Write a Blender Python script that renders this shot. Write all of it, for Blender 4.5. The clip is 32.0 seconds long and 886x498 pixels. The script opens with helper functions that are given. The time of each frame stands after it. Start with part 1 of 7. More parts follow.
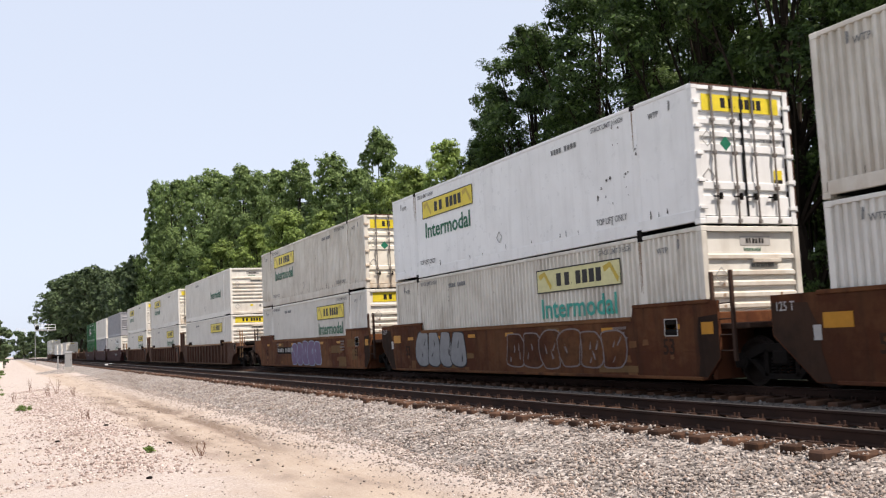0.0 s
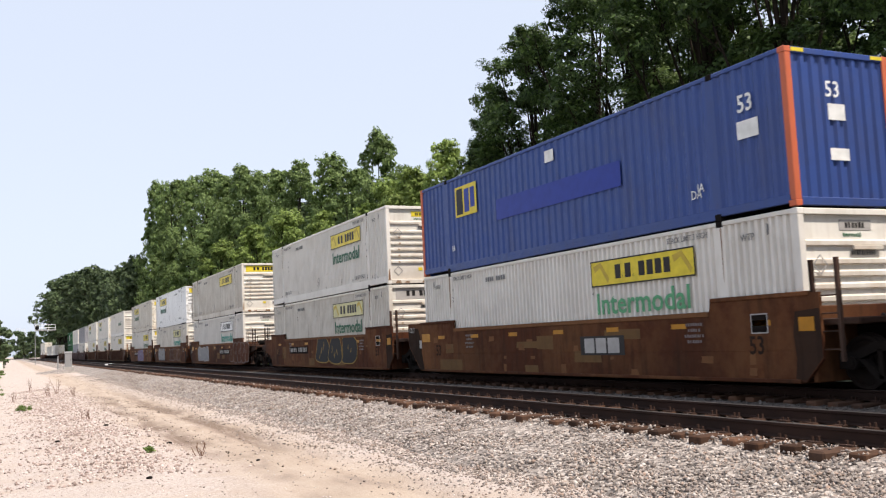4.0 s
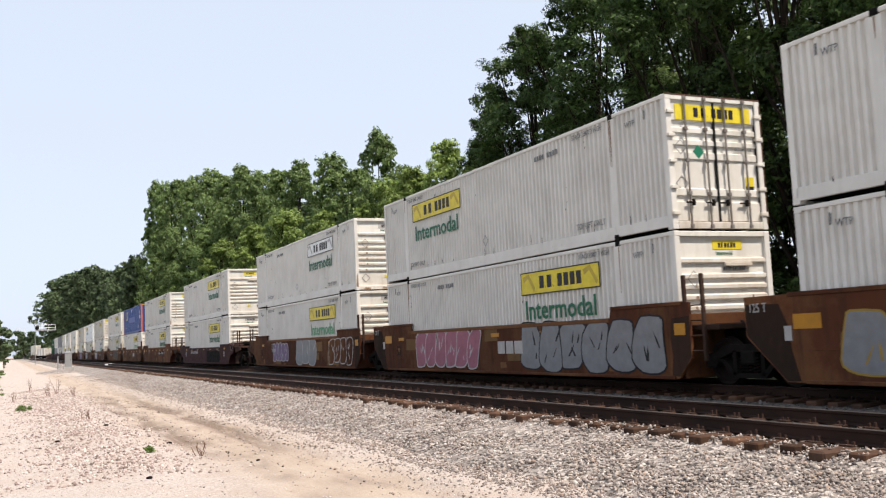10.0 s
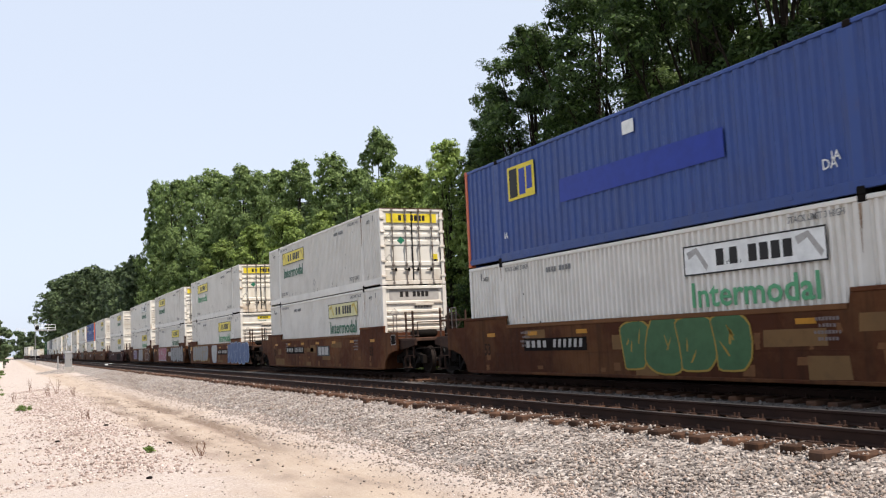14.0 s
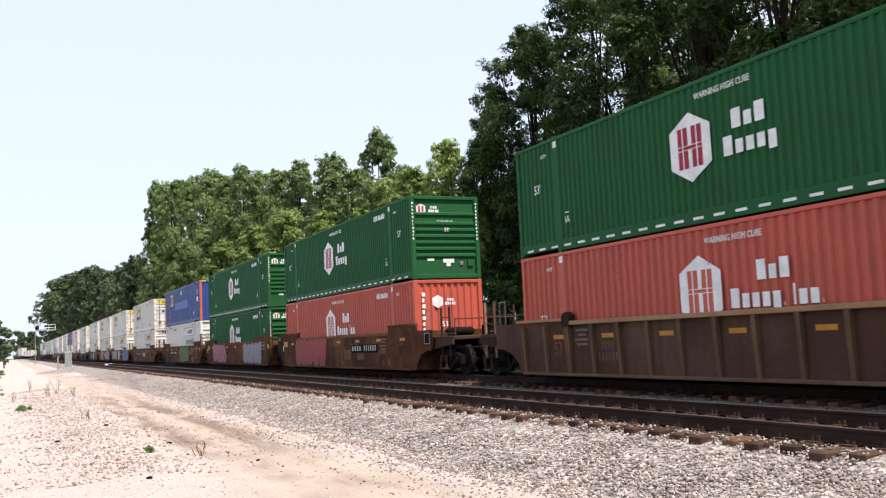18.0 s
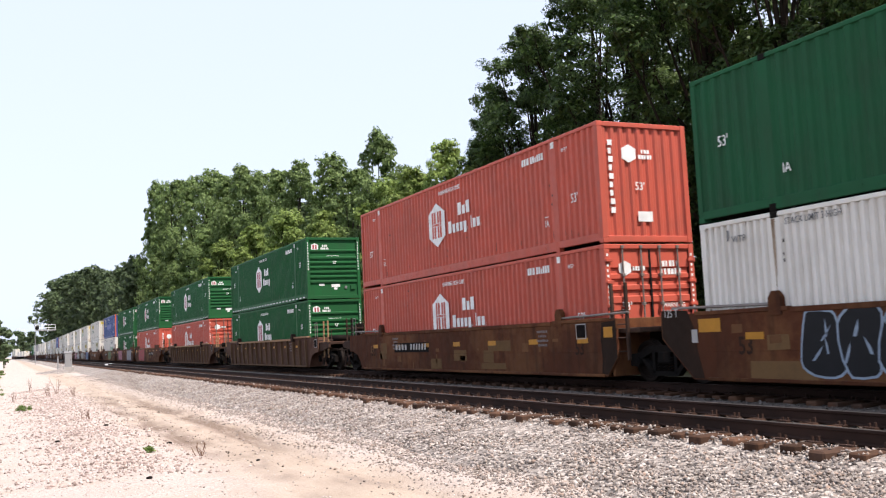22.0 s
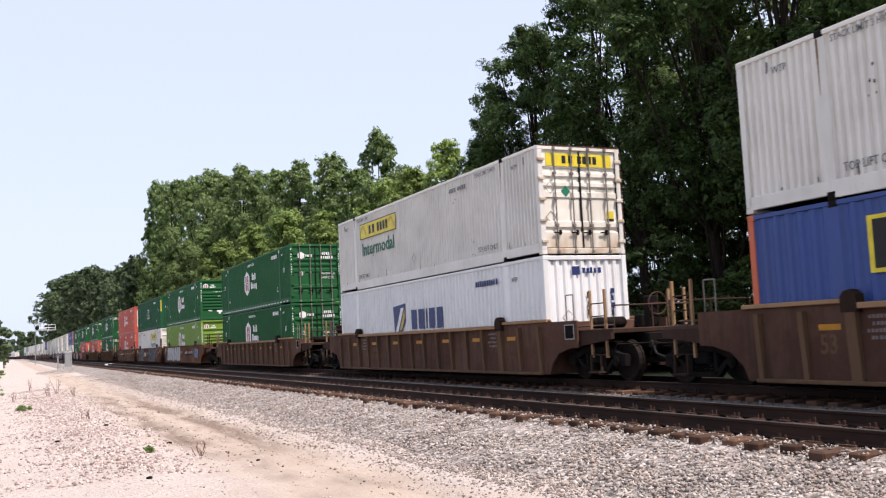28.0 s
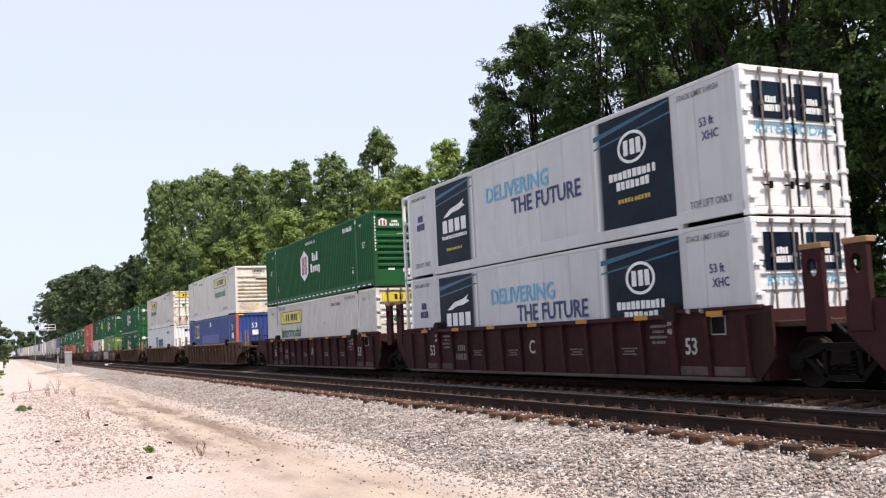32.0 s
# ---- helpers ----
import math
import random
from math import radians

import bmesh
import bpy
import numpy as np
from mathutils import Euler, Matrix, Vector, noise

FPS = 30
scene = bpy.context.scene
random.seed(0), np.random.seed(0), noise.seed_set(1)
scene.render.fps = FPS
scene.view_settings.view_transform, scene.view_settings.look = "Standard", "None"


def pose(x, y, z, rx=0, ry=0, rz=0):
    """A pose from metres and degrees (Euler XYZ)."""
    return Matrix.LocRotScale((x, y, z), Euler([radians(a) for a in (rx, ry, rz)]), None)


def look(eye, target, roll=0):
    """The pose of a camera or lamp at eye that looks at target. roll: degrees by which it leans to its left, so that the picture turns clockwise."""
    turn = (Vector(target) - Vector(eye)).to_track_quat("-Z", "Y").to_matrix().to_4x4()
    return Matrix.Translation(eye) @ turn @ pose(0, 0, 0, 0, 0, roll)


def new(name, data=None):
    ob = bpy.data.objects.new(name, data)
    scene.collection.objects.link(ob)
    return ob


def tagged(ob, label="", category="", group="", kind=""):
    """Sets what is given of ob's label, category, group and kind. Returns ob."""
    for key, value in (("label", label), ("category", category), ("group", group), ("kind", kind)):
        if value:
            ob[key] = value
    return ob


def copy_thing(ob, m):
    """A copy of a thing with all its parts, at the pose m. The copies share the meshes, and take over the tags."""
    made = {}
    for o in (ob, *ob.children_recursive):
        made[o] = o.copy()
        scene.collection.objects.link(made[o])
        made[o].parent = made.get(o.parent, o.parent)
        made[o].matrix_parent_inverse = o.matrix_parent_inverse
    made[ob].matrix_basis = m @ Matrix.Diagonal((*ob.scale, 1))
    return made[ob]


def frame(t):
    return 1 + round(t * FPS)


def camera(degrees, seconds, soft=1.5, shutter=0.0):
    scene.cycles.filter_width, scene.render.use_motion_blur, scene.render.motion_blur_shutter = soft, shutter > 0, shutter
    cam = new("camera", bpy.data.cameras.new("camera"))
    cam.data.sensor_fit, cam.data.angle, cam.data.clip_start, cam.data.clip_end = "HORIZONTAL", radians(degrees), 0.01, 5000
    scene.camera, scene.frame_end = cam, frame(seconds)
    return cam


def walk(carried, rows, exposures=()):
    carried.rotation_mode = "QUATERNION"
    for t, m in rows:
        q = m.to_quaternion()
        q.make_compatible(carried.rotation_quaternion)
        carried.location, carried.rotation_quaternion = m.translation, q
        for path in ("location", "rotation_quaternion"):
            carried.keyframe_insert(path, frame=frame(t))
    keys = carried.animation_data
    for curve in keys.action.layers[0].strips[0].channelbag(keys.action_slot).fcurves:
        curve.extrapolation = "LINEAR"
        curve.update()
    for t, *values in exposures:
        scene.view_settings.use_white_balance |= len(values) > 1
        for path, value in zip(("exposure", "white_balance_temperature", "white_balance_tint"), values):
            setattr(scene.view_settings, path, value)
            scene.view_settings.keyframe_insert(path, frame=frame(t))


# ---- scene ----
CLIP = 32.0
SPEED = 14.838                       # the train's speed, metres a second, away from the camera
CAM_Z = 1.21                         # the lens above the rail heads

cam = camera(50.86, CLIP, soft=1.2, shutter=0.08)
eye = Vector((0.0, 0.0, CAM_Z))
YAW, TILT, LEAN = radians(25.115), radians(5.375), -2.69
aim = eye + Vector((math.sin(YAW) * math.cos(TILT), math.cos(YAW) * math.cos(TILT), math.sin(TILT)))
walk(cam, [(0.0, look(eye, aim, LEAN)), (CLIP, look(eye, aim, LEAN))], exposures=[
    (0.0, 1.04, 6600, 15), (6.0, 1.10, 6580, 14), (13.5, 1.05, 6560, 13), (16.5, 1.22, 6400, 16), (21.0, 1.29, 6380, 16), (22.7, 1.28, 6350, 17), (24.0, 1.18, 6300, 18), (25.0, 1.23, 6300, 18), (28.0, 1.12, 6300, 19), (CLIP, 1.16, 6450, 18)])

# ---- light: a high hazy sun beyond the train, shining on the ends of the containers ----
SUN = Vector((0.30, -0.50, 1.0)).normalized()
world = bpy.data.worlds.new("sky")
scene.world = world
world.use_nodes = True
wn = world.node_tree.nodes
sky = wn.new("ShaderNodeTexSky")
sky.sky_type, sky.sun_disc = "NISHITA", False
sky.sun_elevation, sky.sun_rotation = math.asin(SUN.z), math.atan2(SUN.x, SUN.y)
sky.air_density, sky.dust_density, sky.ozone_density = 1.0, 1.2, 1.0
wn["Background"].inputs[1].default_value = 0.129
haze = wn.new("ShaderNodeHueSaturation")
haze.inputs["Saturation"].default_value = 0.55
world.node_tree.links.new(sky.outputs[0], haze.inputs["Color"])
veil = wn.new("ShaderNodeMix")           # summer haze: an even pale blue veil over the clear sky
veil.data_type = "RGBA"
veil.inputs[0].default_value = 0.88
veil.inputs[7].default_value = (2.62, 3.02, 3.58, 1)
world.node_tree.links.new(haze.outputs[0], veil.inputs[6])
world.node_tree.links.new(veil.outputs[2], wn["Background"].inputs[0])
lamp = new("sun", bpy.data.lights.new("sun", "SUN"))
lamp.data.energy, lamp.data.angle, lamp.data.color = 3.05, radians(0.6), (1.0, 0.925, 0.81)
lamp.matrix_world = look(SUN * 50, (0, 0, 0))


# ---- materials ----
def shader(name):
    m = bpy.data.materials.new(name)
    m.use_nodes = True
    return m, m.node_tree.nodes, m.node_tree.links, m.node_tree.nodes["Principled BSDF"]


def ramp(nodes, links, source, stops):
    r = nodes.new("ShaderNodeValToRGB")
    for i, (at, c) in enumerate(stops):
        e = r.color_ramp.elements[i] if i < 2 else r.color_ramp.elements.new(at)
        e.position, e.color = at, (*c, 1) if len(c) == 3 else c
    links.new(source, r.inputs[0])
    return r.outputs[0]


def noise_of(nodes, links, scale, detail=5.0, stretch=(1, 1, 1), rough=0.6, shift=True):
    """Noise in the object's own metres, shifted from object to object."""
    tc, mp, n = nodes.new("ShaderNodeTexCoord"), nodes.new("ShaderNodeMapping"), nodes.new("ShaderNodeTexNoise")
    mp.inputs["Scale"].default_value = stretch
    links.new(tc.outputs["Object"], mp.inputs[0])
    if shift:
        info, mul = nodes.new("ShaderNodeObjectInfo"), nodes.new("ShaderNodeMath")
        mul.operation = "MULTIPLY"
        mul.inputs[1].default_value = 57.0
        links.new(info.outputs["Random"], mul.inputs[0])
        links.new(mul.outputs[0], mp.inputs["Location"])
    n.inputs["Scale"].default_value, n.inputs["Detail"].default_value, n.inputs["Roughness"].default_value = scale, detail, rough
    links.new(mp.outputs[0], n.inputs[0])
    return n.outputs[0]


def mixed(nodes, links, a, b, fac, mode="MIX"):
    x = nodes.new("ShaderNodeMix")
    x.data_type, x.blend_type = "RGBA", mode
    for sock, val in ((x.inputs[0], fac), (x.inputs[6], a), (x.inputs[7], b)):
        if isinstance(val, bpy.types.NodeSocket):
            links.new(val, sock)
        elif isinstance(val, float):
            sock.default_value = val
        else:
            sock.default_value = (*val, 1)
    return x.outputs[2]


def bumped(nodes, links, bsdf, height, strength, distance=0.01):
    b = nodes.new("ShaderNodeBump")
    b.inputs["Strength"].default_value, b.inputs["Distance"].default_value = strength, distance
    links.new(height, b.inputs["Height"])
    links.new(b.outputs[0], bsdf.inputs["Normal"])


def paint(name, base, rough=0.5, grime=(0.13, 0.10, 0.075), amount=0.35, rust=0.0, metal=0.0, vary=0.06, streak=0.5, patch=None, foot=0.0):
    """Weathered paint: broad stains, streaks that run down, rust spots, fine grain."""
    m, n, l, b = shader(name)
    broad = ramp(n, l, noise_of(n, l, 0.9, 7), [(0.42, (0, 0, 0)), (0.8, (amount, amount, amount))])
    runs = ramp(n, l, noise_of(n, l, 2.6, 6, (1.6, 1.6, 0.16)), [(0.5, (0, 0, 0)), (0.78, (streak * amount * 2, ) * 3)])
    if patch:
        base = mixed(n, l, base, patch, ramp(n, l, noise_of(n, l, 0.45, 8, rough=0.7), [(0.46, (0, 0, 0)), (0.62, (1, 1, 1))]))
    col = mixed(n, l, base, grime, broad)
    col = mixed(n, l, col, grime, runs)
    if rust:
        spots = ramp(n, l, noise_of(n, l, 3.1, 8, (1, 1, 0.55), 0.7), [(0.62 - 0.12 * rust, (0, 0, 0)), (0.72, (rust, rust, rust))])
        col = mixed(n, l, col, (0.17, 0.065, 0.03), spots)
    if foot:
        tc, sep, up = n.new("ShaderNodeTexCoord"), n.new("ShaderNodeSeparateXYZ"), n.new("ShaderNodeMapRange")
        l.new(tc.outputs["Object"], sep.inputs[0])
        l.new(sep.outputs["Z"], up.inputs[0])
        up.inputs[1].default_value, up.inputs[2].default_value, up.inputs[3].default_value, up.inputs[4].default_value = 0.0, 0.85, foot, 0.0
        low = mixed(n, l, (0.0, 0.0, 0.0), ramp(n, l, noise_of(n, l, 1.7, 7, (1, 1, 0.35), 0.65), [(0.38, (0.1, 0.1, 0.1)), (0.62, (1, 1, 1))]), up.outputs[0])
        col = mixed(n, l, col, (0.33, 0.19, 0.085), low)
    info, hsv, rng = n.new("ShaderNodeObjectInfo"), n.new("ShaderNodeHueSaturation"), n.new("ShaderNodeMapRange")
    l.new(info.outputs["Random"], rng.inputs[0])
    rng.inputs[3].default_value, rng.inputs[4].default_value = 1 - vary, 1 + vary
    l.new(rng.outputs[0], hsv.inputs["Value"])
    l.new(col, hsv.inputs["Color"])
    l.new(hsv.outputs[0], b.inputs["Base Color"])
    rr = ramp(n, l, noise_of(n, l, 5.0, 4), [(0.3, (rough - 0.12, ) * 3), (0.7, (rough + 0.15, ) * 3)])
    l.new(rr, b.inputs["Roughness"])
    b.inputs["Metallic"].default_value = metal
    b.inputs["Specular IOR Level"].default_value = 0.3 if max(base if isinstance(base, tuple) else patch) > 0.2 else 0.06
    bumped(n, l, b, noise_of(n, l, 30.0, 4), 0.12, 0.006)
    return m


def plain(name, base, rough=0.5, metal=0.0):
    m, n, l, b = shader(name)
    col = mixed(n, l, base, tuple(c * 0.72 for c in base), ramp(n, l, noise_of(n, l, 4.0, 5), [(0.35, (0, 0, 0)), (0.8, (1, 1, 1))]))
    l.new(col, b.inputs["Base Color"])
    b.inputs["Roughness"].default_value, b.inputs["Metallic"].default_value = rough, metal
    b.inputs["Specular IOR Level"].default_value = 0.2
    return m


def printed(name, full, gone):
    """A dark blue printed panel with slate clouds that fades into the white sheet between two places along it."""
    m, n, l, b = shader(name)
    col = ramp(n, l, noise_of(n, l, 0.8, 5, (1, 1.6, 1)), [(0.3, (0.004, 0.009, 0.020)), (0.55, (0.010, 0.016, 0.026)), (0.75, (0.006, 0.030, 0.052))])
    tc, sep, rng = n.new("ShaderNodeTexCoord"), n.new("ShaderNodeSeparateXYZ"), n.new("ShaderNodeMapRange")
    l.new(tc.outputs["Object"], sep.inputs[0])
    l.new(sep.outputs["X"], rng.inputs[0])
    for i, v in enumerate((full, gone, 0.0, 1.0)):
        rng.inputs[1 + i].default_value = v
    l.new(mixed(n, l, col, (0.70, 0.70, 0.70), rng.outputs[0]), b.inputs["Base Color"])
    b.inputs["Roughness"].default_value = 0.5
    b.inputs["Specular IOR Level"].default_value = 0.08
    return m


M = {
    "white": paint("white_paint", (0.685, 0.655, 0.605), 0.45, (0.27, 0.235, 0.19), 0.30, 0.0, streak=0.3),
    "white_old": paint("aged_white_paint", (0.645, 0.61, 0.545), 0.5, (0.24, 0.19, 0.135), 0.45, 0.22, streak=0.6, foot=0.3),
    "white_end": paint("chalky_white_paint", (0.69, 0.665, 0.61), 0.5, (0.30, 0.24, 0.17), 0.35, 0.05, foot=0.35),
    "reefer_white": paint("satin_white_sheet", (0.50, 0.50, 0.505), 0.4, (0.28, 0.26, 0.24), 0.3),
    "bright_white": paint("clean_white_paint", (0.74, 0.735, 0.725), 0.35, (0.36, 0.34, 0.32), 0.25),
    "cream": paint("cream_paint", (0.74, 0.70, 0.61), 0.5, (0.33, 0.25, 0.17), 0.4, 0.15, foot=0.85),
    "hub_green": paint("dark_green_paint", (0.0185, 0.098, 0.034), 0.5, (0.03, 0.06, 0.035), 0.42, 0.0),
    "lime": paint("yellow_green_paint", (0.150, 0.262, 0.032), 0.5, (0.10, 0.11, 0.05), 0.4),
    "red": paint("faded_red_paint", (0.48, 0.090, 0.056), 0.5, (0.24, 0.075, 0.055), 0.45, 0.1),
    "blue": paint("royal_blue_paint", (0.033, 0.068, 0.235), 0.42, (0.05, 0.06, 0.13), 0.45, 0.12),
    "deep_blue": plain("overpainted_blue", (0.022, 0.045, 0.30), 0.4),
    "orange": paint("orange_primer", (0.55, 0.13, 0.06), 0.5, (0.25, 0.08, 0.04), 0.4, 0.1),
    "emp_green": paint("bottle_green_paint", (0.018, 0.090, 0.041), 0.55, (0.03, 0.045, 0.03), 0.45),
    "grey_paint": paint("mid_grey_paint", (0.30, 0.30, 0.32), 0.5, (0.18, 0.16, 0.15), 0.4),
    "car_brown": paint("oxide_brown_paint", (0.080, 0.029, 0.015), 0.75, (0.026, 0.015, 0.011), 0.75, 0.12, vary=0.2, patch=(0.185, 0.080, 0.034)),
    "car_maroon": paint("maroon_paint", (0.043, 0.0155, 0.0165), 0.7, (0.022, 0.014, 0.011), 0.6, 0.1, vary=0.1, patch=(0.060, 0.024, 0.023)),
    "car_rust": paint("rusty_brown_paint", (0.092, 0.046, 0.032), 0.75, (0.038, 0.022, 0.016), 0.7, 0.35, vary=0.2, patch=(0.165, 0.094, 0.066)),
    "rib_rust": paint("tan_worn_rib", (0.135, 0.080, 0.047), 0.75, (0.05, 0.03, 0.02), 0.6, 0.3),
    "flange_rust": paint("worn_tan_flange", (0.30, 0.175, 0.088), 0.75, (0.10, 0.055, 0.03), 0.4, 0.3),
    "underframe": paint("black_running_gear", (0.009, 0.008, 0.0075), 0.85, (0.018, 0.012, 0.009), 0.6, 0.1),
    "end_gear": paint("grimy_end_gear", (0.050, 0.029, 0.022), 0.8, (0.020, 0.014, 0.011), 0.7, 0.3, vary=0.25, patch=(0.085, 0.052, 0.040)),
    "brown_touch": paint("touched_up_brown", (0.165, 0.078, 0.036), 0.75, (0.07, 0.036, 0.02), 0.5, 0.1, vary=0.15),
    "ochre_touch": paint("faded_ochre_paint", (0.165, 0.095, 0.043), 0.75, (0.09, 0.055, 0.03), 0.55, 0.1, vary=0.15),
    "dusty_edge": paint("dusty_steel_edge", (0.115, 0.085, 0.075), 0.85, (0.04, 0.028, 0.024), 0.7, 0.2),
    "placard_green": plain("green_placard", (0.02, 0.17, 0.10), 0.5),
    "rust_stain": paint("brown_rust_stain", (0.20, 0.115, 0.065), 0.8, (0.42, 0.34, 0.26), 0.9, 0.4, streak=1.0),
    "dark_patch": paint("black_sprayed_patch", (0.007, 0.006, 0.006), 0.8, (0.022, 0.015, 0.011), 0.6),
    "steel": paint("worn_wheel_steel", (0.020, 0.015, 0.013), 0.65, (0.01, 0.008, 0.007), 0.5, 0.1, metal=0.2),
    "rust_edge": paint("rusted_edge", (0.105, 0.055, 0.04), 0.8, (0.04, 0.025, 0.02), 0.6, 0.3),
    "rod": paint("galvanised_rod", (0.22, 0.20, 0.185), 0.45, (0.14, 0.09, 0.06), 0.6, 0.3, metal=0.3),
    "seal": plain("black_rubber", (0.015, 0.015, 0.015), 0.6),
    "yellow": plain("sign_yellow", (0.72, 0.57, 0.045), 0.4),
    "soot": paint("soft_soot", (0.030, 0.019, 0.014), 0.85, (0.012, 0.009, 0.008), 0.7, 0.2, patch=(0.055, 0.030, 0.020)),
    "reflect_yellow": plain("reflective_yellow", (0.46, 0.205, 0.016), 0.45),
    "pale_yellow": plain("faded_yellow", (0.62, 0.58, 0.30), 0.45),
    "ink": plain("black_ink", (0.022, 0.020, 0.020), 0.5),
    "placard_ink": plain("grey_placard_frame", (0.33, 0.32, 0.31), 0.5),
    "scuff_ink": plain("dark_scuff", (0.075, 0.065, 0.055), 0.7),
    "grey_ink": plain("worn_grey_ink", (0.20, 0.20, 0.20), 0.6),
    "green_ink": plain("green_ink", (0.012, 0.125, 0.062), 0.45),
    "teal_ink": plain("teal_ink", (0.03, 0.30, 0.24), 0.45),
    "light_green_ink": plain("faded_green_ink", (0.10, 0.34, 0.17), 0.5),
    "navy_ink": plain("navy_ink", (0.030, 0.045, 0.14), 0.45),
    "white_ink": plain("white_ink", (0.78, 0.78, 0.76), 0.45),
    "dull_white": plain("dull_white_ink", (0.42, 0.40, 0.38), 0.6),
    "faint_white": plain("worn_faint_lettering", (0.17, 0.14, 0.135), 0.6),
    "red_ink": plain("red_ink", (0.32, 0.02, 0.045), 0.45),
    "sky_ink": plain("light_blue_ink", (0.14, 0.42, 0.62), 0.45),
    "night": printed("dark_blue_vinyl", 2.30, 2.62),
    "night_fade": printed("dark_blue_faded_vinyl", 0.26, 0.0),
    "night_streak": plain("blue_streak_vinyl", (0.02, 0.10, 0.17), 0.3),
    "gold_ink": plain("gold_ink", (0.50, 0.36, 0.05), 0.45),
    "tan": plain("tan_vinyl", (0.55, 0.46, 0.26), 0.5),
    "spray_white": plain("white_spray", (0.429, 0.421, 0.406), 0.6),
    "spray_grey": plain("silver_spray", (0.203, 0.203, 0.211), 0.45),
    "spray_black": plain("black_spray", (0.010, 0.010, 0.012), 0.6),
    "spray_pink": plain("pink_spray", (0.328, 0.117, 0.156), 0.6),
    "spray_red": plain("red_spray", (0.328, 0.039, 0.047), 0.6),
    "spray_green": plain("green_spray", (0.055, 0.125, 0.055), 0.6),
    "spray_blue": plain("blue_spray", (0.078, 0.117, 0.234), 0.6),
    "spray_sky": plain("pale_blue_spray", (0.265, 0.328, 0.406), 0.6),
    "spray_gold": plain("gold_spray", (0.328, 0.211, 0.039), 0.6),
    "spray_violet": plain("violet_spray", (0.156, 0.101, 0.187), 0.6),
}


# ---- mesh building ----
class Geo:
    """Vertices and faces of one mesh."""

    def __init__(self):
        self.v, self.f = [], []

    def add(self, verts, faces):
        k = len(self.v)
        self.v += [tuple(p) for p in verts]
        self.f += [tuple(i + k for i in q) for q in faces]
        return self

    def box(self, x0, x1, y0, y1, z0, z1):
        return self.add([(x, y, z) for x in (x0, x1) for y in (y0, y1) for z in (z0, z1)],
                        [(0, 1, 3, 2), (4, 6, 7, 5), (0, 4, 5, 1), (2, 3, 7, 6), (0, 2, 6, 4), (1, 5, 7, 3)])

    def cbox(self, x0, x1, y0, y1, z0, z1, c=0.012):
        """A box with chamfered edges."""
        vs, ix = [], {}
        for i, x in enumerate((x0, x1)):
            for j, y in enumerate((y0, y1)):
                for k, z in enumerate((z0, z1)):
                    sx, sy, sz = c * (1 - 2 * i), c * (1 - 2 * j), c * (1 - 2 * k)
                    for a, p in enumerate(((x, y + sy, z + sz), (x + sx, y, z + sz), (x + sx, y + sy, z))):
                        ix[i, j, k, a] = len(vs)
                        vs.append(p)
        fs = []
        for i in (0, 1):
            fs += [[ix[i, 0, 0, 0], ix[i, 0, 1, 0], ix[i, 1, 1, 0], ix[i, 1, 0, 0]],
                   [ix[0, i, 0, 1], ix[1, i, 0, 1], ix[1, i, 1, 1], ix[0, i, 1, 1]],
                   [ix[0, 0, i, 2], ix[0, 1, i, 2], ix[1, 1, i, 2], ix[1, 0, i, 2]]]
            for j in (0, 1):
                fs += [[ix[i, j, 0, 0], ix[i, j, 1, 0], ix[i, j, 1, 1], ix[i, j, 0, 1]],
                       [ix[i, 0, j, 0], ix[i, 1, j, 0], ix[i, 1, j, 2], ix[i, 0, j, 2]],
                       [ix[0, i, j, 1], ix[1, i, j, 1], ix[1, i, j, 2], ix[0, i, j, 2]]]
                for k in (0, 1):
                    fs.append([ix[i, j, k, 0], ix[i, j, k, 1], ix[i, j, k, 2]])
        return self.add(vs, fs)

    def tube(self, a, b, r, n=10, r2=None):
        a, b = Vector(a), Vector(b)
        d = (b - a).normalized()
        u = d.orthogonal().normalized()
        w = d.cross(u)
        vs = []
        for q, rad in ((a, r), (b, r if r2 is None else r2)):
            vs += [q + (u * math.cos(2 * math.pi * i / n) + w * math.sin(2 * math.pi * i / n)) * rad for i in range(n)]
        fs = [(i, (i + 1) % n, n + (i + 1) % n, n + i) for i in range(n)]
        return self.add(vs, fs + [tuple(range(n))[::-1], tuple(range(n, 2 * n))])

    def ring(self, centre, axis, r, t, n=18):
        """A thin hoop of round bar."""
        c, ax = Vector(centre), Vector(axis).normalized()
        u = ax.orthogonal().normalized()
        w = ax.cross(u)
        for i in range(n):
            a, b = 2 * math.pi * i / n, 2 * math.pi * (i + 1) / n
            self.tube(c + (u * math.cos(a) + w * math.sin(a)) * r, c + (u * math.cos(b) + w * math.sin(b)) * r, t, 5)
        return self

    def prism(self, poly, put, a, b):
        """A polygon of (p, q) pairs drawn out from a to b; put(p, q, d) gives the place."""
        n = len(poly)
        vs = [put(*q, a) for q in poly] + [put(*q, b) for q in poly]
        return self.add(vs, [tuple(range(n))[::-1], tuple(range(n, 2 * n))] + [(i, (i + 1) % n, n + (i + 1) % n, n + i) for i in range(n)])

    def side(self, poly, x0, x1):
        """A profile of (y, z) pairs, drawn out across the track."""
        return self.prism(poly, lambda y, z, d: (d, y, z), x0, x1)

